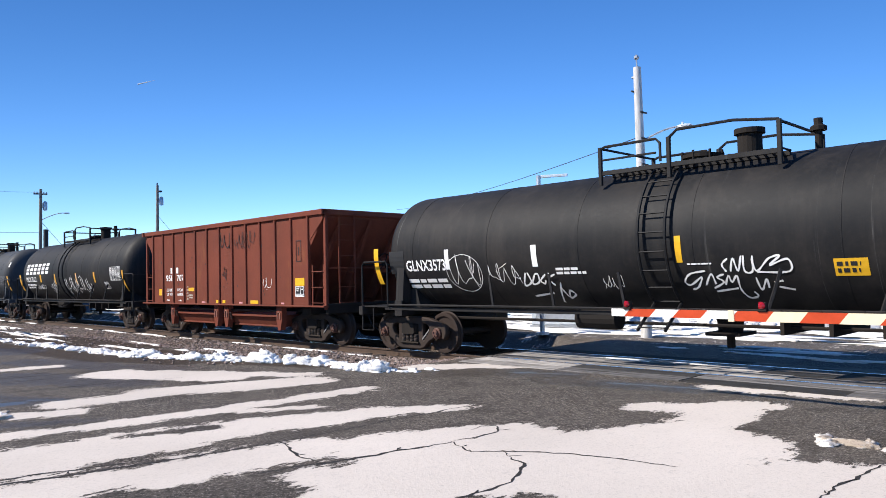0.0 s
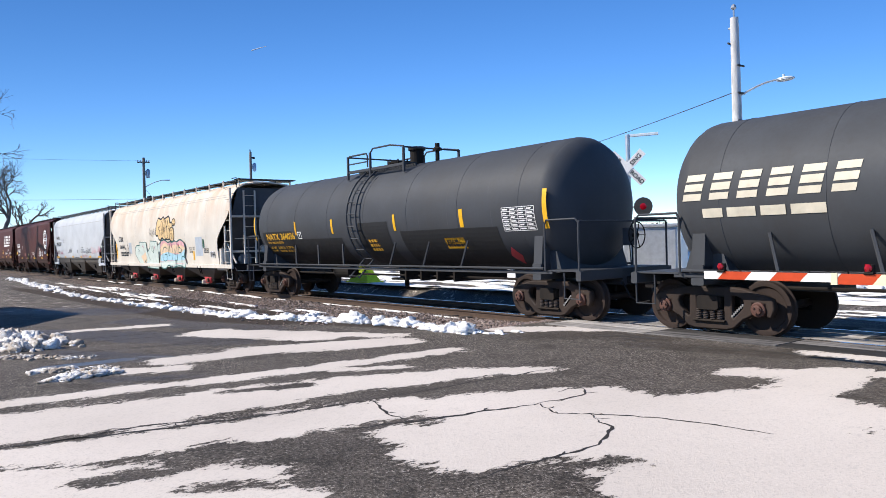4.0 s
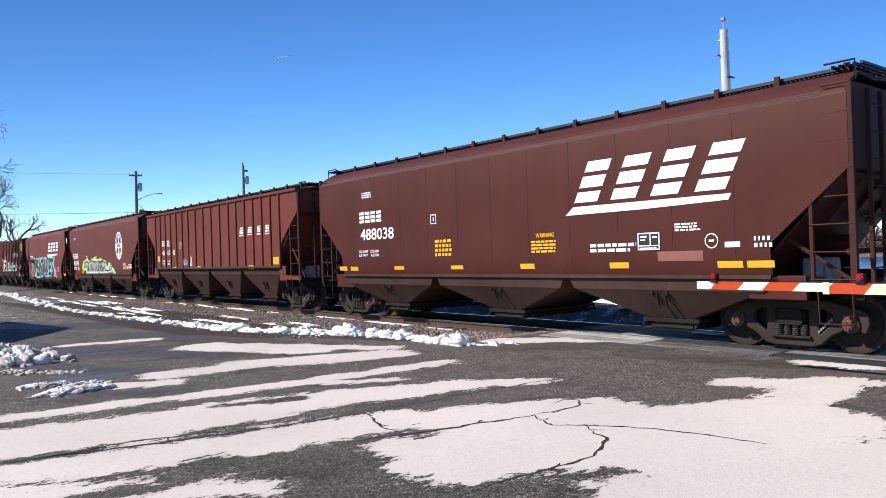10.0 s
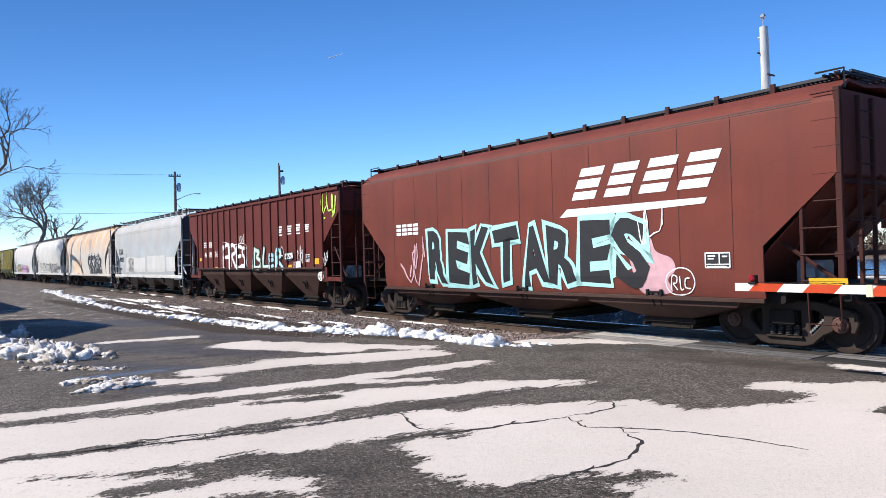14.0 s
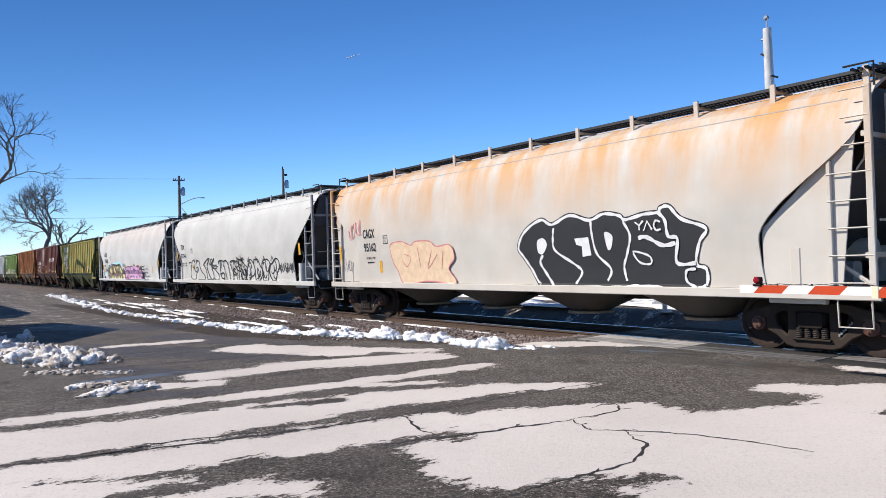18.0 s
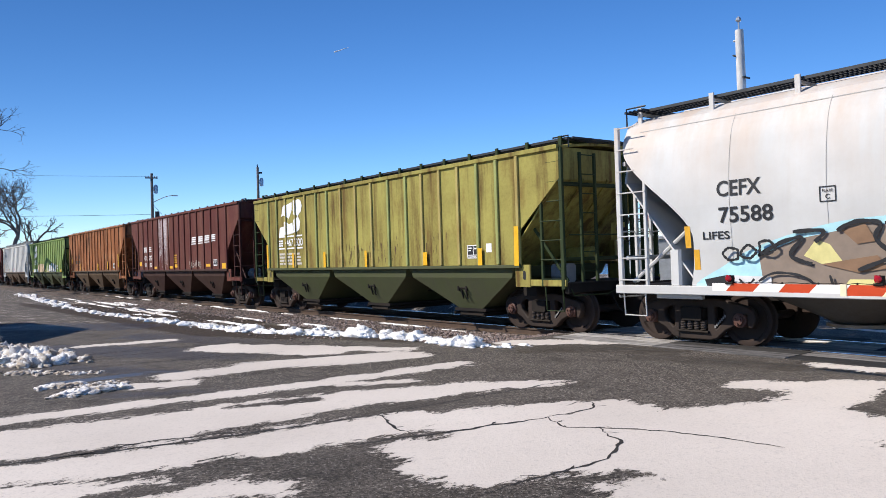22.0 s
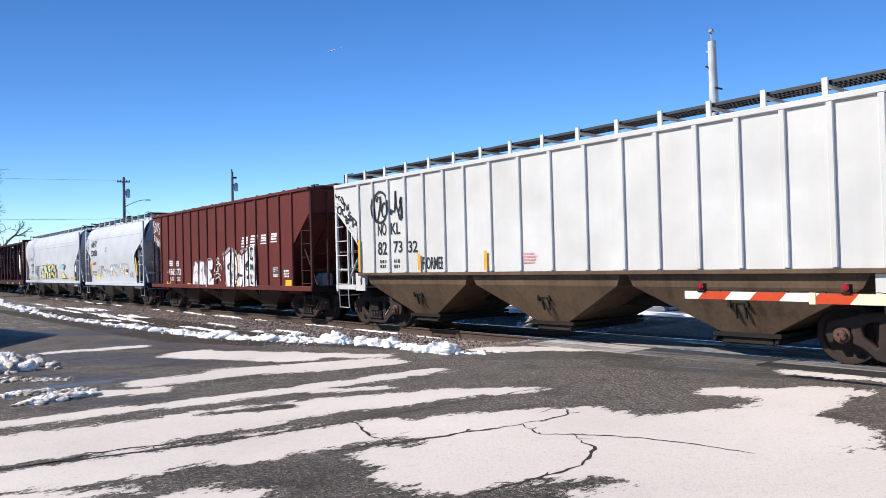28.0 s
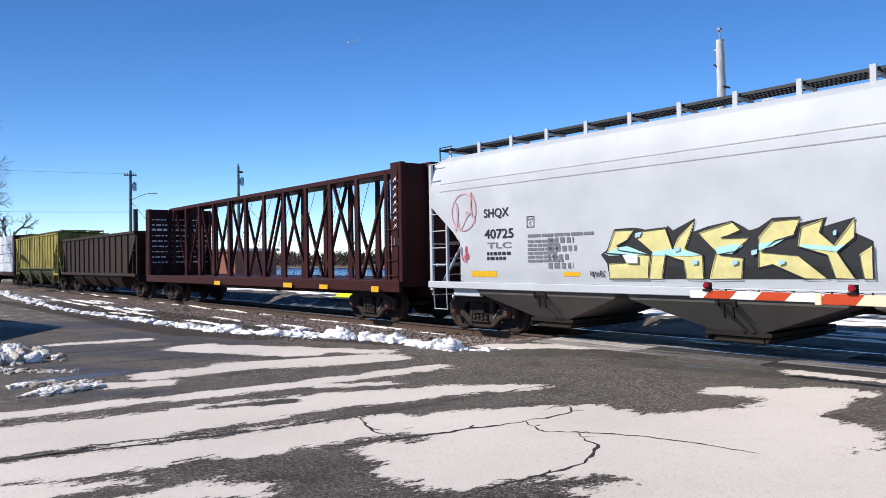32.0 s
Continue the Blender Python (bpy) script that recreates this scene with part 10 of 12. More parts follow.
scrawl(25, -3.11, -2.70, 1.29, 1.43, 'black_lettering', 153, w=0.012)
bars(25, -4.18, -3.40, 1.44, 2.11, 4, 'grey_lettering')
patch(25, 5.56, 6.70, 1.29, 1.39, 'yellow')
patch(26, -1.79, -1.25, 0.84, 0.99, 'yellow', layer=9)
patch(26, 3.84, 4.42, 0.86, 1.01, 'yellow', layer=9)
patch(26, 6.14, 6.61, 0.86, 0.99, 'yellow', layer=9)
patch(26, 8.89, 9.24, 0.84, 0.99, 'yellow', layer=9)
sketch(6, -0.46, 2.20, 2.06, 3.20,
       ('F', 'g_peach', 0, [(0, 43), (5, 79), (14, 98), (27, 92), (40, 100), (48, 92), (59, 97), (69, 100), (76, 90), (79, 75), (89, 74), (93, 56), (100, 42), (99, 15), (92, 0), (83, 1), (75, 9), (65, 8), (57, 11), (47, 7), (35, 16), (24, 7), (15, 14), (11, 26), (1, 27)]),
       ('O', 'black_lettering', 0.07, [(0, 43), (5, 79), (14, 98), (27, 92), (40, 100), (48, 92), (59, 97), (69, 100), (76, 90), (79, 75), (89, 74), (93, 56), (100, 42), (99, 15), (92, 0), (83, 1), (75, 9), (65, 8), (57, 11), (47, 7), (35, 16), (24, 7), (15, 14), (11, 26), (1, 27)]),
       ('L', 'black_lettering', 0.03, [(33, 85), (30, 68), (35, 44), (31, 24)]),
       ('L', 'black_lettering', 0.03, [(23, 63), (16, 56), (25, 42), (24, 25)]),
       ('L', 'black_lettering', 0.03, [(43, 92), (39, 61), (42, 31), (48, 65), (50, 87)]),
       ('L', 'black_lettering', 0.03, [(57, 89), (53, 58), (52, 15)]),
       ('L', 'black_lettering', 0.025, [(58, 57), (63, 62), (59, 48)]),
       ('L', 'black_lettering', 0.03, [(68, 86), (65, 50), (67, 14)]),
       ('L', 'black_lettering', 0.03, [(76, 65), (79, 45), (74, 54)]),
       ('L', 'black_lettering', 0.03, [(93, 56), (84, 53), (78, 37), (77, 18), (80, 4)]),
       ('l', 'black_lettering', 0.02, [(85, 44), (93, 44)]),
       ('l', 'black_lettering', 0.02, [(89, 44), (88, 36)]),
       ('l', 'black_lettering', 0.02, [(84, 25), (85, 33), (88, 28), (90, 33), (92, 24)]),
       ('L', 'black_lettering', 0.02, [(92, 20), (87, 22), (88, 16), (91, 12), (86, 10)]))
sketch(6, -4.13, 0.08, 0.80, 2.13,
       ('f', 'g_pale', 0, [(0, 52), (2, 77), (9, 86), (21, 86), (21, 98), (48, 96), (49, 59), (61, 75), (65, 100), (89, 97), (92, 81), (100, 92), (100, 62), (92, 57), (92, 0), (50, 3), (44, 32), (26, 7), (9, 34)]),
       ('f', 'g_peach_l', 0, [(23, 43), (43, 60), (47, 25), (35, 19)]),
       ('o', 'g_teal', 0.035, [(0, 52), (2, 77), (9, 86), (21, 86), (21, 98), (48, 96), (49, 59), (61, 75), (65, 100), (89, 97), (92, 81), (100, 92), (100, 62), (92, 57), (92, 0), (50, 3), (44, 32), (26, 7), (9, 34)]),
       ('L', 'g_pink_d', 0.03, [(30, 83), (36, 80), (37, 60)]),
       ('L', 'g_teal', 0.025, [(51, 56), (55, 45), (60, 30)]),
       ('L', 'g_pink_d', 0.03, [(77, 80), (80, 77), (81, 63)]),
       ('l', 'g_teal', 0.03, [(92, 81), (93, 31)]),
       ('L', 'g_teal', 0.025, [(70, 80), (69, 64), (75, 58), (74, 80), (70, 80)]),
       ('L', 'g_teal', 0.02, [(15, 70), (19, 67), (16, 62)]))
sketch(6, 0.13, 3.67, 0.83, 2.14,
       ('F', 'g_pink', 0, [(0, 19), (0, 71), (5, 94), (20, 100), (35, 91), (42, 93), (53, 91), (62, 95), (71, 92), (83, 98), (95, 91), (100, 73), (98, 56), (94, 41), (99, 31), (98, 5), (86, 9), (74, 10), (59, 6), (48, 4), (33, 11), (21, 0), (5, 2)]),
       ('F', 'g_peach_l', 0, [(1, 71), (20, 89), (39, 78), (62, 82), (83, 79), (98, 71), (94, 52), (62, 53), (29, 55), (2, 50)]),
       ('F', 'g_sky', 0, [(1, 45), (29, 57), (62, 49), (83, 53), (97, 65), (95, 48), (94, 31), (61, 28), (29, 28), (1, 25)]),
       ('F', 'g_pale', 0, [(1, 22), (61, 27), (98, 28), (97, 8), (74, 11), (59, 7), (34, 12), (21, 2), (5, 3)]),
       ('O', 'g_teal', 0.05, [(0, 19), (0, 71), (5, 94), (20, 100), (35, 91), (42, 93), (53, 91), (62, 95), (71, 92), (83, 98), (95, 91), (100, 73), (98, 56), (94, 41), (99, 31), (98, 5), (86, 9), (74, 10), (59, 6), (48, 4), (33, 11), (21, 0), (5, 2)]),
       ('L', 'g_teal', 0.035, [(31, 69), (20, 75), (11, 60), (11, 30), (25, 28), (27, 47), (18, 48)]),
       ('L', 'g_teal', 0.03, [(36, 87), (34, 52), (39, 47), (41, 87)]),
       ('o', 'g_teal', 0.03, [(61, 67), (58, 48), (64, 48)]),
       ('o', 'g_teal', 0.035, [(76, 71), (75, 55), (83, 55), (87, 66), (81, 73)]),
       ('l', 'g_teal', 0.03, [(59, 6), (58, 29), (64, 29), (64, 7)]),
       ('L', 'g_teal', 0.025, [(49, 87), (52, 54), (48, 30)]),
       ('L', 'g_teal', 0.03, [(72, 89), (68, 49), (70, 10)]),
       ('L', 'g_teal', 0.03, [(94, 41), (86, 39), (87, 9)]),
       ('L', 'g_pink_d', 0.05, [(47, 86), (50, 80), (49, 73)]),
       ('L', 'g_pink_d', 0.05, [(74, 84), (77, 81), (75, 76)]))
sketch(11, -4.84, 3.15, 1.17, 2.21,
       ('F', 'g_lime', 0, [(0, 23), (1, 55), (8, 78), (18, 85), (26, 78), (37, 89), (45, 98), (50, 82), (62, 87), (63, 75), (73, 75), (76, 66), (78, 38), (81, 33), (83, 59), (89, 59), (92, 41), (96, 31), (99, 18), (100, 3), (82, 2), (52, 0), (14, 0), (12, 22), (6, 19)]),
       ('f', 'g_band', 0, [(78, 33), (83, 56), (87, 49), (85, 28), (80, 20)]),
       ('f', 'g_band', 0, [(93, 36), (98, 20), (96, 5), (93, 5)]),
       ('f', 'g_silver', 0, [(5, 37), (8, 64), (16, 74), (21, 62), (26, 76), (35, 73), (39, 69), (46, 67), (45, 94), (49, 62), (55, 72), (60, 67), (65, 72), (76, 61), (72, 41), (74, 21), (80, 18), (85, 23), (88, 57), (91, 41), (92, 5), (66, 3), (51, 3), (43, 2), (30, 2), (14, 1), (17, 22), (13, 46)]),
       ('f', 'g_white', 0, [(15, 15), (43, 17), (69, 18), (91, 17), (91, 6), (14, 1)]),
       ('o', 'black_lettering', 0.075, [(5, 37), (8, 64), (16, 74), (21, 62), (26, 76), (35, 73), (39, 69), (46, 67), (45, 94), (49, 62), (55, 72), (60, 67), (65, 72), (76, 61), (72, 41), (74, 21), (80, 18), (85, 23), (88, 57), (91, 41), (92, 5), (66, 3), (51, 3), (43, 2), (30, 2), (14, 1), (17, 22), (13, 46)]),
       ('L', 'black_lettering', 0.06, [(21, 62), (22, 38), (19, 2)]),
       ('L', 'black_lettering', 0.05, [(23, 4), (27, 32), (28, 57)]),
       ('L', 'black_lettering', 0.06, [(35, 59), (37, 31), (33, 3)]),
       ('L', 'black_lettering', 0.06, [(46, 66), (45, 30), (42, 3)]),
       ('L', 'black_lettering', 0.05, [(49, 53), (46, 27), (49, 18), (51, 4)]),
       ('L', 'black_lettering', 0.06, [(60, 65), (53, 47), (55, 18), (54, 4)]),
       ('L', 'black_lettering', 0.06, [(61, 57), (66, 23), (61, 17)]),
       ('L', 'black_lettering', 0.06, [(72, 41), (68, 29), (66, 3)]),
       ('L', 'black_lettering', 0.05, [(65, 69), (61, 51), (62, 35)]),
       ('F', 'black_lettering', 0, [(17, 36), (19, 51), (21, 35), (19, 21)]),
       ('F', 'g_lime', 0, [(18, 36), (19, 45), (20, 35), (19, 26)]),
       ('F', 'black_lettering', 0, [(31, 36), (33, 51), (34, 34), (33, 22)]),
       ('F', 'g_lime', 0, [(32, 36), (33, 45), (33, 34), (33, 27)]),
       ('F', 'black_lettering', 0, [(51, 25), (52, 37), (54, 25), (52, 17)]),
       ('F', 'g_lime', 0, [(51, 26), (52, 33), (53, 25), (52, 21)]),
       ('F', 'black_lettering', 0, [(57, 34), (59, 47), (60, 35), (58, 21)]),
       ('F', 'g_lime', 0, [(58, 34), (59, 42), (59, 34), (58, 26)]),
       ('L', 'white_lettering', 0.025, [(18, 88), (20, 90), (22, 86)]),
       ('L', 'white_lettering', 0.025, [(34, 85), (35, 87), (37, 83)]),
       ('L', 'white_lettering', 0.025, [(41, 93), (42, 95), (44, 91)]),
       ('L', 'white_lettering', 0.025, [(48, 98), (49, 100), (50, 96)]),
       ('L', 'white_lettering', 0.025, [(56, 87), (57, 89), (59, 85)]),
       ('L', 'white_lettering', 0.025, [(68, 77), (69, 79), (70, 76)]),
       ('L', 'white_lettering', 0.025, [(84, 60), (85, 62), (85, 58)]),
       ('L', 'white_lettering', 0.025, [(93, 45), (94, 46), (94, 43)]),
       ('L', 'white_lettering', 0.025, [(6, 71), (8, 74), (9, 69)]))
sketch(16, -5.96, -0.98, 1.04, 2.05,
       ('L', 'g_black', 0.05, [(0, 80), (6, 84), (9, 75), (6, 62), (3, 24), (7, 5), (17, 4), (20, 21), (16, 54), (11, 61)]),
       ('L', 'g_black', 0.05, [(8, 61), (10, 86), (15, 91), (19, 78), (16, 54), (23, 36), (28, 53), (23, 60), (25, 36)]),
       ('L', 'g_black', 0.05, [(23, 78), (27, 89), (32, 85), (33, 62), (37, 41), (46, 18), (46, 4), (39, 2), (26, 3)]),
       ('L', 'g_black', 0.05, [(17, 100), (18, 85)]),
       ('L', 'g_black', 0.05, [(24, 98), (23, 84)]),
       ('L', 'g_black', 0.05, [(44, 70), (55, 92), (62, 96), (54, 62), (59, 23), (63, 7), (54, 4), (52, 29), (49, 57), (44, 70)]),
       ('L', 'g_black', 0.05, [(61, 67), (66, 90), (69, 95)]),
       ('L', 'g_black', 0.05, [(64, 66), (75, 97), (69, 71), (67, 55), (71, 28), (71, 7), (64, 2)]),
       ('L', 'g_black', 0.05, [(68, 60), (75, 49), (85, 25), (85, 5), (79, 0), (74, 8)]),
       ('L', 'g_black', 0.05, [(87, 68), (88, 83), (93, 84), (91, 57), (90, 28), (95, 8), (100, 13), (98, 32), (91, 28)]))
sketch(16, -1.68, 1.66, 1.05, 2.08,
       ('L', 'g_black', 0.05, [(0, 76), (8, 82), (11, 69), (5, 42)]),
       ('L', 'g_black', 0.05, [(9, 81), (18, 83), (20, 64)]),
       ('L', 'g_black', 0.05, [(21, 75), (30, 83), (37, 67), (41, 26), (43, 2)]),
       ('L', 'g_black', 0.05, [(20, 64), (26, 27), (30, 2), (19, 0)]),
       ('L', 'g_black', 0.05, [(45, 74), (52, 80), (61, 79), (56, 60), (58, 39), (66, 26), (56, 24), (56, 43)]),
       ('L', 'g_black', 0.05, [(45, 74), (55, 26), (54, 2)]),
       ('L', 'g_black', 0.05, [(58, 77), (67, 78), (65, 55), (56, 43)]),
       ('L', 'g_black', 0.05, [(69, 76), (74, 85), (84, 82), (87, 65), (86, 47), (79, 39), (71, 42), (67, 59), (69, 76)]),
       ('L', 'g_black', 0.05, [(70, 96), (74, 83)]),
       ('L', 'g_black', 0.05, [(82, 100), (79, 82)]),
       ('L', 'g_black', 0.05, [(73, 71), (83, 61)]),
       ('L', 'g_black', 0.05, [(78, 78), (81, 52)]),
       ('L', 'g_black', 0.05, [(72, 58), (81, 52), (83, 61)]),
       ('L', 'g_black', 0.05, [(84, 79), (93, 90), (91, 69), (97, 40), (100, 21)]),
       ('L', 'g_black', 0.05, [(71, 42), (70, 3)]),
       ('L', 'g_black', 0.05, [(79, 37), (77, 3)]),
       ('L', 'g_black', 0.05, [(86, 47), (96, 3)]))
sketch(25, -2.81, 2.07, 1.27, 2.30,
       ('f', 'black_lettering', 0, [(0, 44), (3, 52), (7, 89), (16, 90), (20, 87), (25, 74), (31, 90), (33, 82), (42, 100), (41, 78), (47, 86), (56, 93), (60, 83), (62, 77), (65, 80), (70, 94), (79, 94), (78, 84), (87, 91), (86, 78), (95, 89), (95, 68), (100, 56), (100, 5), (4, 0), (3, 28)]),
       ('f', 'g_yellow', 0, [(3, 46), (7, 87), (16, 87), (13, 68), (8, 59), (9, 51), (23, 42), (22, 1), (4, 0), (4, 28), (15, 31), (12, 43)]),
       ('f', 'g_yellow', 0, [(16, 75), (20, 84), (30, 87), (33, 51), (35, 70), (42, 96), (38, 51), (45, 41), (45, 2), (38, 2), (37, 32), (34, 35), (30, 42), (28, 1), (22, 1), (24, 47)]),
       ('f', 'g_yellow', 0, [(43, 76), (56, 92), (59, 77), (52, 67), (62, 66), (57, 45), (51, 41), (60, 36), (59, 3), (47, 2), (50, 45)]),
       ('f', 'g_yellow', 0, [(65, 65), (70, 90), (79, 92), (77, 67), (71, 60), (66, 44), (78, 39), (87, 5), (80, 4), (70, 25), (65, 20)]),
       ('f', 'g_yellow', 0, [(79, 79), (86, 89), (85, 70), (89, 52), (95, 88), (95, 61), (90, 42), (95, 5), (89, 5), (87, 38), (78, 51)]),
       ('f', 'g_yellow', 0, [(96, 38), (100, 50), (100, 5), (97, 5)]),
       ('f', 'g_band', 0, [(2, 46), (9, 56), (13, 58), (23, 42), (4, 42)]),
       ('f', 'g_band', 0, [(24, 47), (33, 52), (38, 49), (45, 41), (40, 39), (24, 41)]),
       ('f', 'g_band', 0, [(50, 52), (57, 57), (60, 54), (56, 42), (50, 42)]),
       ('f', 'g_band', 0, [(65, 56), (74, 62), (70, 52), (65, 46)]),
       ('f', 'g_band', 0, [(79, 54), (89, 50), (93, 53), (90, 42), (79, 49)]),
       ('o', 'black_lettering', 0.02, [(3, 46), (7, 87), (16, 87), (13, 68), (8, 59), (9, 51), (23, 42), (22, 1), (4, 0), (4, 28), (15, 31), (12, 43)]),
       ('o', 'black_lettering', 0.02, [(16, 75), (20, 84), (30, 87), (33, 51), (35, 70), (42, 96), (38, 51), (45, 41), (45, 2), (38, 2), (37, 32), (34, 35), (30, 42), (28, 1), (22, 1), (24, 47)]),
       ('o', 'black_lettering', 0.02, [(43, 76), (56, 92), (59, 77), (52, 67), (62, 66), (57, 45), (51, 41), (60, 36), (59, 3), (47, 2), (50, 45)]),
       ('o', 'black_lettering', 0.02, [(65, 65), (70, 90), (79, 92), (77, 67), (71, 60), (66, 44), (78, 39), (87, 5), (80, 4), (70, 25), (65, 20)]),
       ('o', 'black_lettering', 0.02, [(79, 79), (86, 89), (85, 70), (89, 52), (95, 88), (95, 61), (90, 42), (95, 5), (89, 5), (87, 38), (78, 51)]),
       ('o', 'black_lettering', 0.02, [(96, 38), (100, 50), (100, 5), (97, 5)]),
       ('f', 'g_sky', 0, [(17, 80), (20, 82), (19, 74), (17, 72)]),
       ('f', 'g_sky', 0, [(34, 53), (36, 55), (36, 48), (34, 46)]),
       ('f', 'g_sky', 0, [(41, 32), (43, 34), (43, 26), (41, 25)]),
       ('f', 'g_sky', 0, [(56, 31), (58, 33), (58, 26), (56, 24)]),
       ('f', 'g_sky', 0, [(89, 71), (90, 73), (90, 66), (89, 65)]),
       ('f', 'g_sky', 0, [(72, 31), (74, 32), (74, 26), (72, 24)]),
       ('f', 'g_sky', 0, [(63, 46), (65, 48), (65, 41), (63, 39)]),
       ('f', 'g_white', 0, [(11, 43), (18, 43), (18, 28), (13, 28)]))
sketch(1, 0.37, 2.10, 1.28, 1.94,
       ('L', 'white_lettering', 0.028, [(46, 94), (40, 80), (43, 63)]),
       ('L', 'white_lettering', 0.028, [(47, 63), (51, 94), (54, 64), (59, 100)]),
       ('L', 'white_lettering', 0.028, [(61, 100), (60, 64), (67, 63), (69, 99)]),
       ('L', 'white_lettering', 0.028, [(68, 92), (71, 63), (83, 91), (93, 97), (83, 76), (99, 89), (99, 61), (71, 61)]),
       ('L', 'white_lettering', 0.028, [(23, 66), (7, 59), (0, 40), (5, 32), (18, 51), (12, 27), (5, 20)]),
       ('L', 'white_lettering', 0.028, [(20, 31), (28, 58), (30, 33)]),
       ('L', 'white_lettering', 0.028, [(40, 57), (33, 50), (38, 38), (27, 23)]),
       ('L', 'white_lettering', 0.028, [(39, 31), (44, 53), (46, 38), (52, 53), (52, 19), (57, 0), (65, 4), (63, 15)]),
       ('L', 'white_lettering', 0.028, [(28, 15), (50, 23)]),
       ('L', 'white_lettering', 0.028, [(69, 48), (71, 19), (78, 44), (78, 23)]),
       ('L', 'white_lettering', 0.028, [(84, 37), (92, 40)]),
       ('L', 'white_lettering', 0.028, [(87, 26), (100, 19)]))
sketch(1, -3.04, -1.93, 1.17, 1.76,
       ('L', 'white_lettering', 0.032, [(10, 100), (0, 58), (17, 69), (14, 100)]),
       ('L', 'white_lettering', 0.032, [(30, 94), (19, 63), (34, 68), (37, 94), (30, 94)]),
       ('L', 'white_lettering', 0.032, [(53, 93), (39, 73), (46, 63), (50, 75)]),
       ('L', 'white_lettering', 0.032, [(61, 98), (56, 63)]),
       ('L', 'white_lettering', 0.032, [(73, 93), (58, 78), (67, 57)]),
       ('L', 'white_lettering', 0.032, [(80, 67), (64, 0)]),
       ('L', 'white_lettering', 0.032, [(10, 21), (56, 32)]),
       ('L', 'white_lettering', 0.032, [(77, 47), (83, 19)]),
       ('L', 'white_lettering', 0.032, [(92, 42), (85, 16), (100, 27), (92, 42)]))
sketch(8, -0.26, 1.54, 1.28, 1.78,
       ('L', 'white_lettering', 0.022, [(0, 0), (9, 35), (32, 69)]),
       ('L', 'white_lettering', 0.022, [(46, 96), (38, 94), (43, 69), (36, 52)]),
       ('L', 'white_lettering', 0.022, [(50, 95), (52, 57), (59, 61), (61, 97)]),
       ('L', 'white_lettering', 0.022, [(69, 96), (63, 94), (63, 56), (70, 59)]),
       ('L', 'white_lettering', 0.022, [(63, 75), (69, 78)]),
       ('L', 'white_lettering', 0.022, [(71, 56), (73, 100), (78, 93), (73, 77), (81, 55)]),
       ('L', 'white_lettering', 0.022, [(82, 79), (96, 54), (94, 78)]),
       ('L', 'white_lettering', 0.022, [(86, 46), (89, 23), (84, 23)]),
       ('L', 'white_lettering', 0.022, [(94, 42), (96, 19), (100, 41)]))
sketch(8, 3.24, 4.30, 1.44, 2.01,
       ('L', 'white_lettering', 0.045, [(39, 66), (20, 64), (23, 37), (28, 7), (12, 2)]),
       ('L', 'white_lettering', 0.045, [(43, 61), (45, 6), (57, 6), (60, 60)]),
       ('L', 'white_lettering', 0.045, [(80, 68), (65, 60), (67, 30), (76, 1)]),
       ('L', 'white_lettering', 0.045, [(82, 0), (77, 59), (92, 68), (86, 34), (100, 0)]),
       ('L', 'white_lettering', 0.045, [(37, 96), (50, 100), (49, 85), (39, 83), (37, 96)]),
       ('L', 'white_lettering', 0.045, [(0, 12), (9, 2)]),
       ('L', 'white_lettering', 0.045, [(62, 94), (74, 74)]))
sketch(13, -3.15, -0.16, 1.41, 2.68,
       ('L', 'white_lettering', 0.15, [(8, 0), (8, 53), (16, 74), (28, 70), (30, 0)]),
       ('L', 'white_lettering', 0.15, [(9, 34), (30, 37)]),
       ('L', 'white_lettering', 0.15, [(37, 0), (38, 69), (52, 70), (55, 50), (42, 38), (58, 0)]),
       ('L', 'white_lettering', 0.15, [(80, 65), (66, 64), (64, 3), (81, 7)]),
       ('L', 'white_lettering', 0.15, [(66, 36), (77, 38)]),
       ('L', 'white_lettering', 0.15, [(96, 61), (85, 61), (85, 41), (95, 30), (95, 10), (82, 5)]),
       ('L', 'white_lettering', 0.025, [(0, 0), (4, 72), (16, 85), (41, 76), (67, 76), (88, 78), (100, 64), (100, 3)]),
       ('L', 'white_lettering', 0.025, [(75, 90), (78, 100), (82, 82)]),
       ('L', 'white_lettering', 0.025, [(85, 99), (88, 83)]))
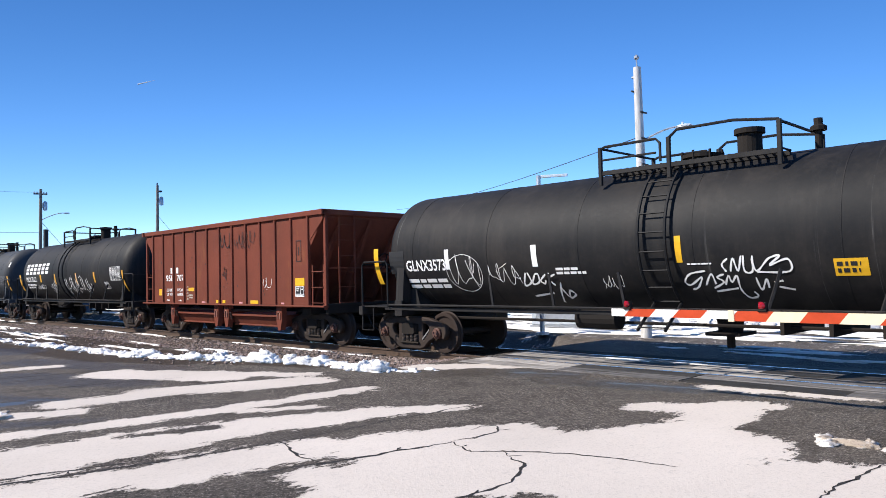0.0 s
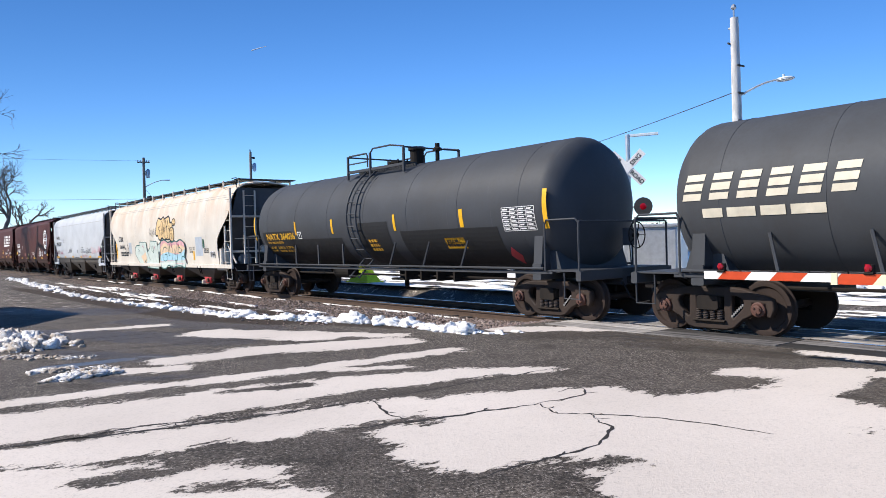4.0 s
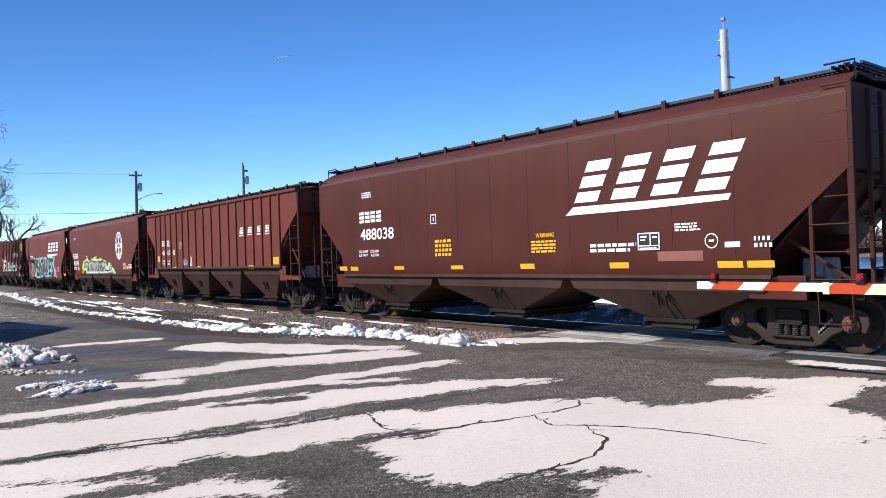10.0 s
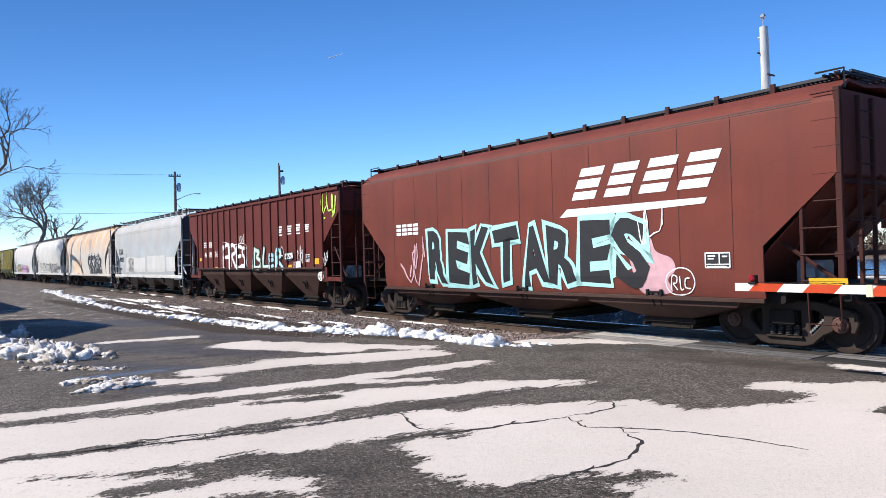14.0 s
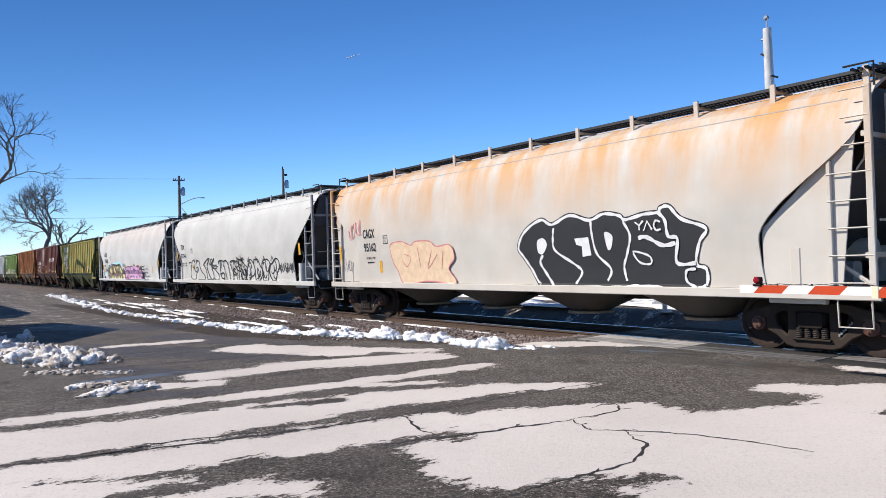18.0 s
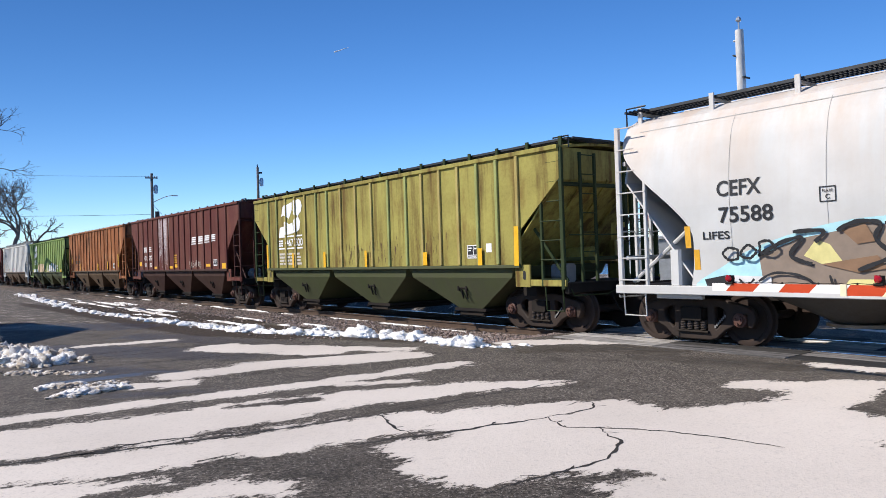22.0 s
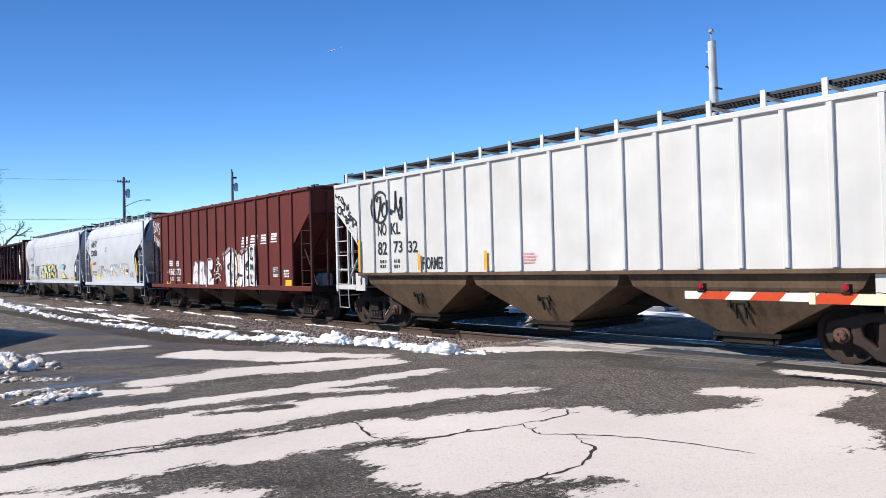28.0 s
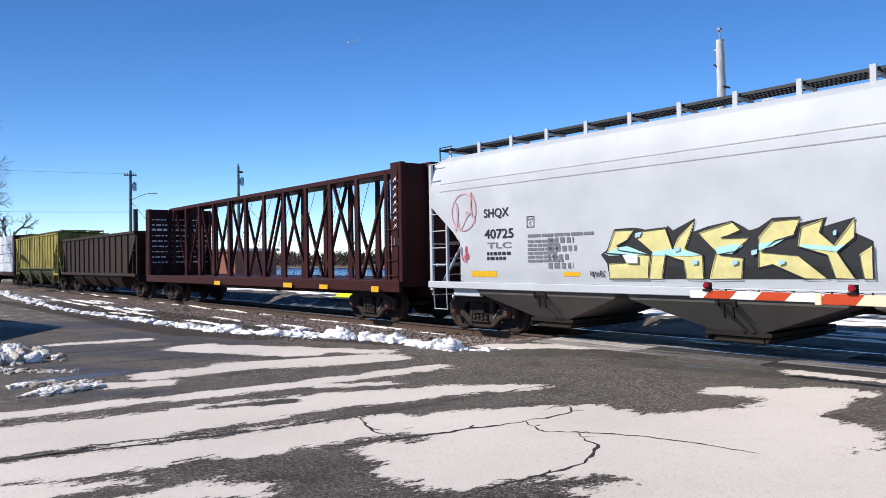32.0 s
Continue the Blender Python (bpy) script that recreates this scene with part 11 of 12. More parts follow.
sketch(13, 0.66, 5.17, 1.40, 2.16,
       ('L', 'black_lettering', 0.24, [(0, 1), (2, 98)]),
       ('L', 'black_lettering', 0.24, [(2, 92), (12, 80), (7, 54), (16, 32), (12, 3), (2, 3)]),
       ('L', 'black_lettering', 0.24, [(24, 98), (21, 11), (32, 6)]),
       ('L', 'black_lettering', 0.24, [(43, 60), (36, 61), (35, 31), (36, 6), (43, 10)]),
       ('L', 'black_lettering', 0.24, [(36, 36), (43, 40)]),
       ('L', 'black_lettering', 0.24, [(49, 0), (50, 78), (57, 82), (59, 58), (52, 44), (63, 0)]),
       ('L', 'g_mint_l', 0.15, [(0, 1), (2, 98)]),
       ('L', 'g_mint_l', 0.15, [(2, 92), (12, 80), (7, 54), (16, 32), (12, 3), (2, 3)]),
       ('L', 'g_mint_l', 0.15, [(24, 98), (21, 11), (32, 6)]),
       ('L', 'g_sky', 0.15, [(43, 60), (36, 61), (35, 31), (36, 6), (43, 10)]),
       ('L', 'g_sky', 0.15, [(36, 36), (43, 40)]),
       ('L', 'g_ice', 0.15, [(49, 0), (50, 78), (57, 82), (59, 58), (52, 44), (63, 0)]),
       ('O', 'white_lettering', 0.02, [(59, 82), (62, 100), (65, 85), (64, 59), (59, 62)]),
       ('f', 'g_white', 0, [(68, 66), (83, 73), (84, 43), (69, 36)]),
       ('o', 'black_lettering', 0.03, [(68, 66), (83, 73), (84, 43), (69, 36)]),
       ('l', 'black_lettering', 0.03, [(71, 47), (73, 60), (75, 46), (78, 60), (81, 47)]),
       ('f', 'g_white', 0, [(88, 27), (98, 33), (99, 2), (88, 0)]),
       ('l', 'maroon_dark', 0.025, [(89, 9), (92, 22), (95, 7), (98, 22)]),
       ('L', 'white_lettering', 0.02, [(98, 96), (100, 78), (97, 53)]))
sketch(15, 1.01, 6.0, 1.04, 2.49,
       ('O', 'g_black', 0.11, [(0, 58), (5, 81), (16, 97), (23, 89), (34, 100), (45, 91), (53, 98), (61, 94), (64, 88), (73, 93), (80, 94), (81, 99), (85, 100), (90, 84), (100, 71), (97, 55), (95, 29), (99, 23), (99, 5), (95, 1), (83, 0), (69, 2), (58, 0), (40, 1), (25, 0), (14, 1), (8, 25), (3, 44)]),
       ('F', 'g_black', 0, [(0, 58), (5, 81), (16, 97), (23, 89), (34, 100), (45, 91), (53, 98), (61, 94), (64, 88), (73, 93), (80, 94), (81, 99), (85, 100), (90, 84), (100, 71), (97, 55), (95, 29), (99, 23), (99, 5), (95, 1), (83, 0), (69, 2), (58, 0), (40, 1), (25, 0), (14, 1), (8, 25), (3, 44)]),
       ('O', 'g_white', 0.055, [(0, 58), (5, 81), (16, 97), (23, 89), (34, 100), (45, 91), (53, 98), (61, 94), (64, 88), (73, 93), (80, 94), (81, 99), (85, 100), (90, 84), (100, 71), (97, 55), (95, 29), (99, 23), (99, 5), (95, 1), (83, 0), (69, 2), (58, 0), (40, 1), (25, 0), (14, 1), (8, 25), (3, 44)]),
       ('L', 'g_white', 0.05, [(24, 84), (23, 69), (24, 51), (35, 31), (39, 20), (35, 3)]),
       ('F', 'g_white', 0, [(13, 66), (17, 70), (19, 60), (16, 47), (13, 50)]),
       ('L', 'g_white', 0.06, [(16, 45), (14, 34), (18, 16), (22, 0)]),
       ('L', 'g_white', 0.05, [(46, 91), (46, 74), (48, 45), (55, 24), (53, 8)]),
       ('f', 'g_white', 0, [(36, 67), (44, 68), (45, 43), (40, 41), (40, 56), (37, 58)]),
       ('F', 'g_white', 0, [(53, 73), (57, 68), (56, 52), (54, 51)]),
       ('L', 'g_white', 0.05, [(63, 86), (66, 67), (64, 44), (62, 27), (63, 8)]),
       ('L', 'g_white', 0.07, [(70, 63), (74, 64), (81, 53), (87, 55)]),
       ('O', 'g_white', 0.035, [(67, 45), (70, 32), (75, 30), (75, 39), (70, 45)]),
       ('L', 'g_white', 0.06, [(80, 94), (83, 84), (84, 64), (88, 60), (87, 31), (95, 30)]),
       ('L', 'g_white', 0.045, [(95, 23), (91, 21), (91, 8), (95, 1)]),
       ('l', 'g_white', 0.035, [(69, 84), (71, 79), (73, 85)]),
       ('l', 'g_white', 0.035, [(71, 79), (71, 73)]),
       ('l', 'g_white', 0.035, [(73, 72), (75, 84), (77, 73)]),
       ('L', 'g_white', 0.035, [(81, 82), (79, 84), (78, 78), (79, 72), (81, 73)]))
sketch(15, -4.56, -1.48, 1.03, 2.19,
       ('F', 'g_peach_l', 0, [(3, 53), (0, 93), (20, 100), (35, 90), (43, 98), (65, 97), (75, 84), (95, 86), (100, 58), (91, 35), (100, 3), (59, 7), (21, 0), (10, 32)]),
       ('O', 'g_red_l', 0.03, [(3, 53), (0, 93), (20, 100), (35, 90), (43, 98), (65, 97), (75, 84), (95, 86), (100, 58), (91, 35), (100, 3), (59, 7), (21, 0), (10, 32)]),
       ('L', 'g_red_l', 0.02, [(23, 70), (34, 61), (26, 40), (19, 57)]),
       ('L', 'g_red_l', 0.02, [(46, 85), (49, 35)]),
       ('L', 'g_red_l', 0.02, [(68, 76), (60, 35), (76, 67)]),
       ('L', 'g_red_l', 0.02, [(85, 75), (81, 35)]))
sketch(21, 0.84, 3.90, 1.44, 2.15,
       ('F', 'g_white', 0, [(0, 3), (4, 42), (4, 72), (11, 81), (17, 75), (30, 92), (40, 100), (49, 89), (60, 96), (70, 85), (77, 80), (87, 82), (97, 63), (100, 29), (95, 4), (76, 0), (26, 4)]),
       ('O', 'black_lettering', 0.045, [(0, 3), (4, 42), (4, 72), (11, 81), (17, 75), (30, 92), (40, 100), (49, 89), (60, 96), (70, 85), (77, 80), (87, 82), (97, 63), (100, 29), (95, 4), (76, 0), (26, 4)]),
       ('L', 'black_lettering', 0.035, [(14, 71), (15, 41), (24, 50), (22, 12)]),
       ('L', 'black_lettering', 0.035, [(30, 88), (28, 50), (36, 11)]),
       ('L', 'black_lettering', 0.035, [(44, 85), (45, 57), (51, 47), (42, 34)]),
       ('L', 'black_lettering', 0.035, [(57, 92), (54, 47), (59, 10)]),
       ('L', 'black_lettering', 0.035, [(70, 81), (68, 45), (76, 31), (69, 9)]),
       ('L', 'black_lettering', 0.035, [(82, 70), (91, 77), (92, 51), (82, 35), (94, 25)]))
sketch(21, -3.91, -1.15, 1.45, 2.11,
       ('F', 'g_peach_l', 0, [(0, 15), (4, 80), (20, 90), (42, 100), (70, 92), (89, 97), (100, 63), (99, 16), (69, 0), (17, 2)]),
       ('O', 'g_tan_d', 0.025, [(0, 15), (4, 80), (20, 90), (42, 100), (70, 92), (89, 97), (100, 63), (99, 16), (69, 0), (17, 2)]),
       ('L', 'g_tan_d', 0.022, [(18, 72), (12, 47), (23, 33)]),
       ('L', 'g_tan_d', 0.022, [(31, 89), (33, 20), (44, 81), (46, 19)]),
       ('L', 'g_tan_d', 0.022, [(55, 80), (70, 80), (54, 49), (69, 18)]),
       ('L', 'g_tan_d', 0.022, [(82, 77), (91, 70), (90, 29), (81, 17), (82, 77)]))
sketch(23, -2.55, 0.61, 0.96, 2.07,
       ('f', 'g_white', 0, [(0, 0), (3, 66), (11, 90), (20, 80), (22, 31), (21, 1)]),
       ('f', 'g_white', 0, [(24, 1), (26, 83), (31, 90), (43, 85), (42, 52), (49, 31), (47, 2)]),
       ('f', 'g_white', 0, [(53, 2), (54, 91), (71, 93), (71, 64), (62, 58), (68, 45), (66, 29), (74, 32), (74, 3)]),
       ('f', 'g_grey', 0, [(5, 0), (9, 34), (21, 31), (21, 1)]),
       ('f', 'g_grey', 0, [(28, 18), (31, 65), (34, 65), (34, 18)]),
       ('f', 'g_grey', 0, [(60, 63), (69, 63), (68, 59), (60, 59)]),
       ('f', 'g_grey', 0, [(60, 29), (66, 34), (66, 25), (60, 18)]),
       ('L', 'g_grey', 0.035, [(0, 0), (3, 66), (11, 90), (20, 80), (22, 48)]),
       ('L', 'g_grey', 0.035, [(6, 48), (15, 56), (21, 45)]),
       ('L', 'g_grey', 0.035, [(24, 1), (26, 83), (31, 90), (43, 85), (42, 52), (49, 31)]),
       ('L', 'g_grey', 0.035, [(39, 79), (35, 38), (42, 7)]),
       ('L', 'g_grey', 0.035, [(52, 2), (54, 91), (71, 93), (71, 64), (62, 58), (68, 45)]),
       ('L', 'white_lettering', 0.03, [(86, 93), (90, 100), (94, 92), (90, 84), (86, 93)]),
       ('L', 'white_lettering', 0.03, [(84, 76), (97, 82)]),
       ('L', 'white_lettering', 0.03, [(82, 64), (83, 55), (89, 55), (88, 70)]),
       ('L', 'white_lettering', 0.03, [(92, 54), (94, 72), (100, 76), (100, 57)]),
       ('L', 'white_lettering', 0.03, [(82, 42), (89, 49), (99, 39)]),
       ('L', 'white_lettering', 0.03, [(83, 29), (92, 37), (99, 24)]))
txt(17, -7.06, -6.57, 1.83, 1.96, 'LIFES', 'black_lettering')
txt(17, -1.54, -0.81, 1.82, 2.00, 'BE HARDER', 'black_lettering')
sketch(17, -7.13, -0.64, 0.97, 2.14,
       ('F', 'g_ice', 0, [(0, 1), (7, 38), (18, 66), (35, 89), (53, 95), (73, 100), (83, 84), (84, 59), (98, 35), (100, 5), (44, 1)]),
       ('f', 'g_tan', 0, [(17, 2), (16, 49), (26, 70), (35, 78), (39, 91), (44, 83), (51, 86), (61, 85), (73, 88), (79, 72), (83, 54), (88, 64), (94, 47), (96, 24), (95, 5)]),
       ('f', 'g_yellow', 0, [(27, 48), (30, 68), (33, 62), (36, 37), (39, 26), (31, 37)]),
       ('f', 'g_yellow', 0, [(46, 81), (50, 63), (53, 39), (49, 34), (45, 50)]),
       ('f', 'g_yellow', 0, [(54, 81), (59, 67), (60, 49), (57, 47)]),
       ('f', 'g_yellow', 0, [(62, 74), (68, 76), (68, 61), (63, 59)]),
       ('f', 'g_yellow', 0, [(73, 78), (77, 65), (82, 45), (82, 31), (78, 38), (74, 53)]),
       ('f', 'g_yellow', 0, [(35, 4), (37, 18), (43, 18), (44, 5)]),
       ('f', 'g_yellow', 0, [(46, 5), (47, 15), (53, 18), (54, 5)]),
       ('f', 'g_yellow', 0, [(63, 6), (66, 21), (69, 18), (72, 6)]),
       ('f', 'g_yellow', 0, [(75, 6), (76, 19), (80, 19), (82, 7)]),
       ('f', 'g_tan_d', 0, [(36, 78), (41, 85), (43, 64), (39, 61)]),
       ('f', 'g_tan_d', 0, [(66, 46), (72, 48), (74, 31), (68, 31)]),
       ('f', 'g_tan_d', 0, [(31, 37), (43, 47), (45, 31), (39, 26)]),
       ('f', 'g_white', 0, [(8, 0), (8, 23), (19, 21), (19, 1)]),
       ('f', 'g_white', 0, [(62, 21), (64, 21), (63, 6), (61, 6)]),
       ('f', 'g_yellow', 0, [(85, 31), (91, 31), (94, 24), (94, 7), (88, 7)]),
       ('f', 'black_lettering', 0, [(1, 17), (7, 23), (7, 3), (2, 3)]),
       ('f', 'black_lettering', 0, [(84, 50), (88, 59), (94, 42), (94, 35), (85, 40)]),
       ('f', 'g_green_dark', 0, [(85, 45), (88, 54), (93, 39), (86, 43)]),
       ('L', 'black_lettering', 0.055, [(16, 49), (22, 66), (27, 71), (24, 49), (29, 37)]),
       ('L', 'black_lettering', 0.055, [(25, 79), (32, 79), (30, 65)]),
       ('L', 'black_lettering', 0.055, [(35, 78), (39, 88), (44, 85), (43, 66), (48, 42), (54, 26)]),
       ('L', 'black_lettering', 0.055, [(45, 85), (51, 84), (53, 68), (59, 36)]),
       ('L', 'black_lettering', 0.055, [(52, 84), (58, 83), (60, 52), (62, 26)]),
       ('L', 'black_lettering', 0.055, [(61, 82), (69, 81), (71, 83), (69, 61)]),
       ('L', 'black_lettering', 0.055, [(71, 83), (75, 87), (79, 70), (83, 45), (82, 23)]),
       ('L', 'black_lettering', 0.055, [(63, 51), (65, 26)]),
       ('L', 'black_lettering', 0.055, [(68, 49), (70, 31)]),
       ('L', 'black_lettering', 0.055, [(39, 29), (45, 42)]),
       ('L', 'black_lettering', 0.055, [(60, 6), (60, 21), (64, 21)]),
       ('L', 'black_lettering', 0.055, [(75, 21), (78, 16)]),
       ('L', 'black_lettering', 0.035, [(16, 15), (20, 26), (26, 23), (29, 12), (25, 4)]),
       ('L', 'black_lettering', 0.035, [(33, 23), (34, 4)]),
       ('L', 'black_lettering', 0.035, [(44, 21), (45, 5)]),
       ('L', 'black_lettering', 0.035, [(55, 5), (57, 23)]),
       ('L', 'black_lettering', 0.035, [(65, 6), (67, 23)]),
       ('L', 'black_lettering', 0.035, [(73, 23), (74, 6)]),
       ('L', 'black_lettering', 0.035, [(83, 26), (86, 7)]),
       ('L', 'black_lettering', 0.035, [(84, 35), (95, 33)]),
       ('L', 'black_lettering', 0.03, [(9, 18), (10, 7)]),
       ('L', 'black_lettering', 0.03, [(11, 18), (13, 9), (15, 18)]),
       ('O', 'black_lettering', 0.04, [(11, 52), (11, 46), (9, 44), (8, 46), (7, 53), (8, 59), (9, 61), (11, 58)]),
       ('O', 'black_lettering', 0.04, [(16, 55), (15, 49), (14, 46), (12, 49), (12, 55), (13, 61), (14, 64), (15, 61)]),
       ('O', 'black_lettering', 0.04, [(21, 60), (20, 54), (19, 52), (17, 54), (17, 61), (17, 67), (19, 69), (20, 66)]))
sketch(17, -0.77, 3.64, 1.01, 1.96,
       ('f', 'g_yellow', 0, [(1, 78), (12, 88), (28, 86), (53, 88), (58, 100), (62, 84), (82, 91), (88, 76), (88, 65), (1, 67)]),
       ('f', 'g_pink2', 0, [(2, 80), (13, 80), (17, 63), (20, 83), (30, 83), (32, 67), (35, 81), (46, 83), (49, 66), (51, 53), (54, 75), (64, 82), (73, 85), (83, 81), (86, 62), (94, 57), (98, 36), (98, 5), (0, 0), (3, 44)]),
       ('f', 'g_mauve', 0, [(5, 44), (8, 57), (18, 60), (36, 61), (52, 58), (67, 61), (84, 55), (96, 52), (97, 34), (5, 36)]),
       ('f', 'g_purple_d', 0, [(94, 59), (97, 52), (100, 36), (99, 5), (96, 5), (97, 34)]),
       ('F', 'g_pink2', 0, [(61, 77), (60, 68), (57, 63), (54, 63), (52, 69), (51, 78), (52, 87), (55, 92), (58, 92), (60, 86)]),
       ('f', 'g_peach_l', 0, [(24, 32), (30, 32), (30, 19), (25, 19)]),
       ('f', 'g_peach_l', 0, [(75, 29), (81, 32), (82, 20), (77, 17)]),
       ('f', 'g_peach_l', 0, [(89, 55), (94, 54), (95, 48), (90, 48)]),
       ('f', 'g_peach_l', 0, [(60, 52), (65, 52), (66, 44), (61, 44)]),
       ('f', 'g_yellow', 0, [(58, 3), (61, 17), (65, 3)]),
       ('O', 'g_purple_d', 0.05, [(61, 77), (60, 68), (57, 62), (54, 62), (52, 68), (51, 78), (52, 88), (55, 93), (58, 93), (60, 87)]),
       ('O', 'g_purple_d', 0.045, [(85, 81), (84, 76), (83, 74), (82, 77), (82, 82), (82, 87), (83, 89), (85, 86)]),
       ('O', 'g_purple_d', 0.045, [(86, 67), (86, 62), (84, 60), (83, 62), (82, 67), (83, 72), (84, 74), (86, 72)]),
       ('L', 'g_purple_d', 0.05, [(2, 80), (13, 80), (17, 60)]),
       ('L', 'g_purple_d', 0.05, [(1, 3), (3, 44), (8, 58), (2, 78)]),
       ('L', 'g_purple_d', 0.05, [(8, 58), (18, 60), (25, 35)]),
       ('L', 'g_purple_d', 0.05, [(19, 83), (30, 83), (32, 64)]),
       ('L', 'g_purple_d', 0.05, [(20, 83), (24, 57), (28, 40)]),
       ('L', 'g_purple_d', 0.05, [(35, 83), (47, 84), (50, 53)]),
       ('L', 'g_purple_d', 0.05, [(35, 81), (38, 57), (42, 37)]),
       ('L', 'g_purple_d', 0.05, [(53, 47), (63, 59), (64, 37)]),
       ('L', 'g_purple_d', 0.05, [(67, 81), (73, 85), (77, 53), (75, 36)]),
       ('L', 'g_purple_d', 0.05, [(74, 85), (82, 86)]),
       ('L', 'g_purple_d', 0.05, [(77, 39), (83, 22), (88, 38), (88, 60), (94, 59), (98, 36), (98, 5)]),
       ('L', 'g_purple_d', 0.05, [(79, 60), (80, 44), (83, 46)]),
       ('L', 'g_purple_d', 0.05, [(5, 19), (11, 5)]),
       ('L', 'g_purple_d', 0.05, [(15, 33), (18, 16), (24, 32)]),
       ('L', 'g_purple_d', 0.05, [(29, 27), (34, 6)]),
       ('L', 'g_purple_d', 0.05, [(37, 32), (40, 16), (44, 32)]),
       ('L', 'g_purple_d', 0.05, [(50, 29), (57, 9)]),
       ('L', 'g_purple_d', 0.05, [(67, 32), (69, 12), (74, 29)]),
       ('L', 'g_purple_d', 0.05, [(86, 24), (88, 8)]),
       ('L', 'g_purple_d', 0.05, [(16, 10), (25, 11)]))
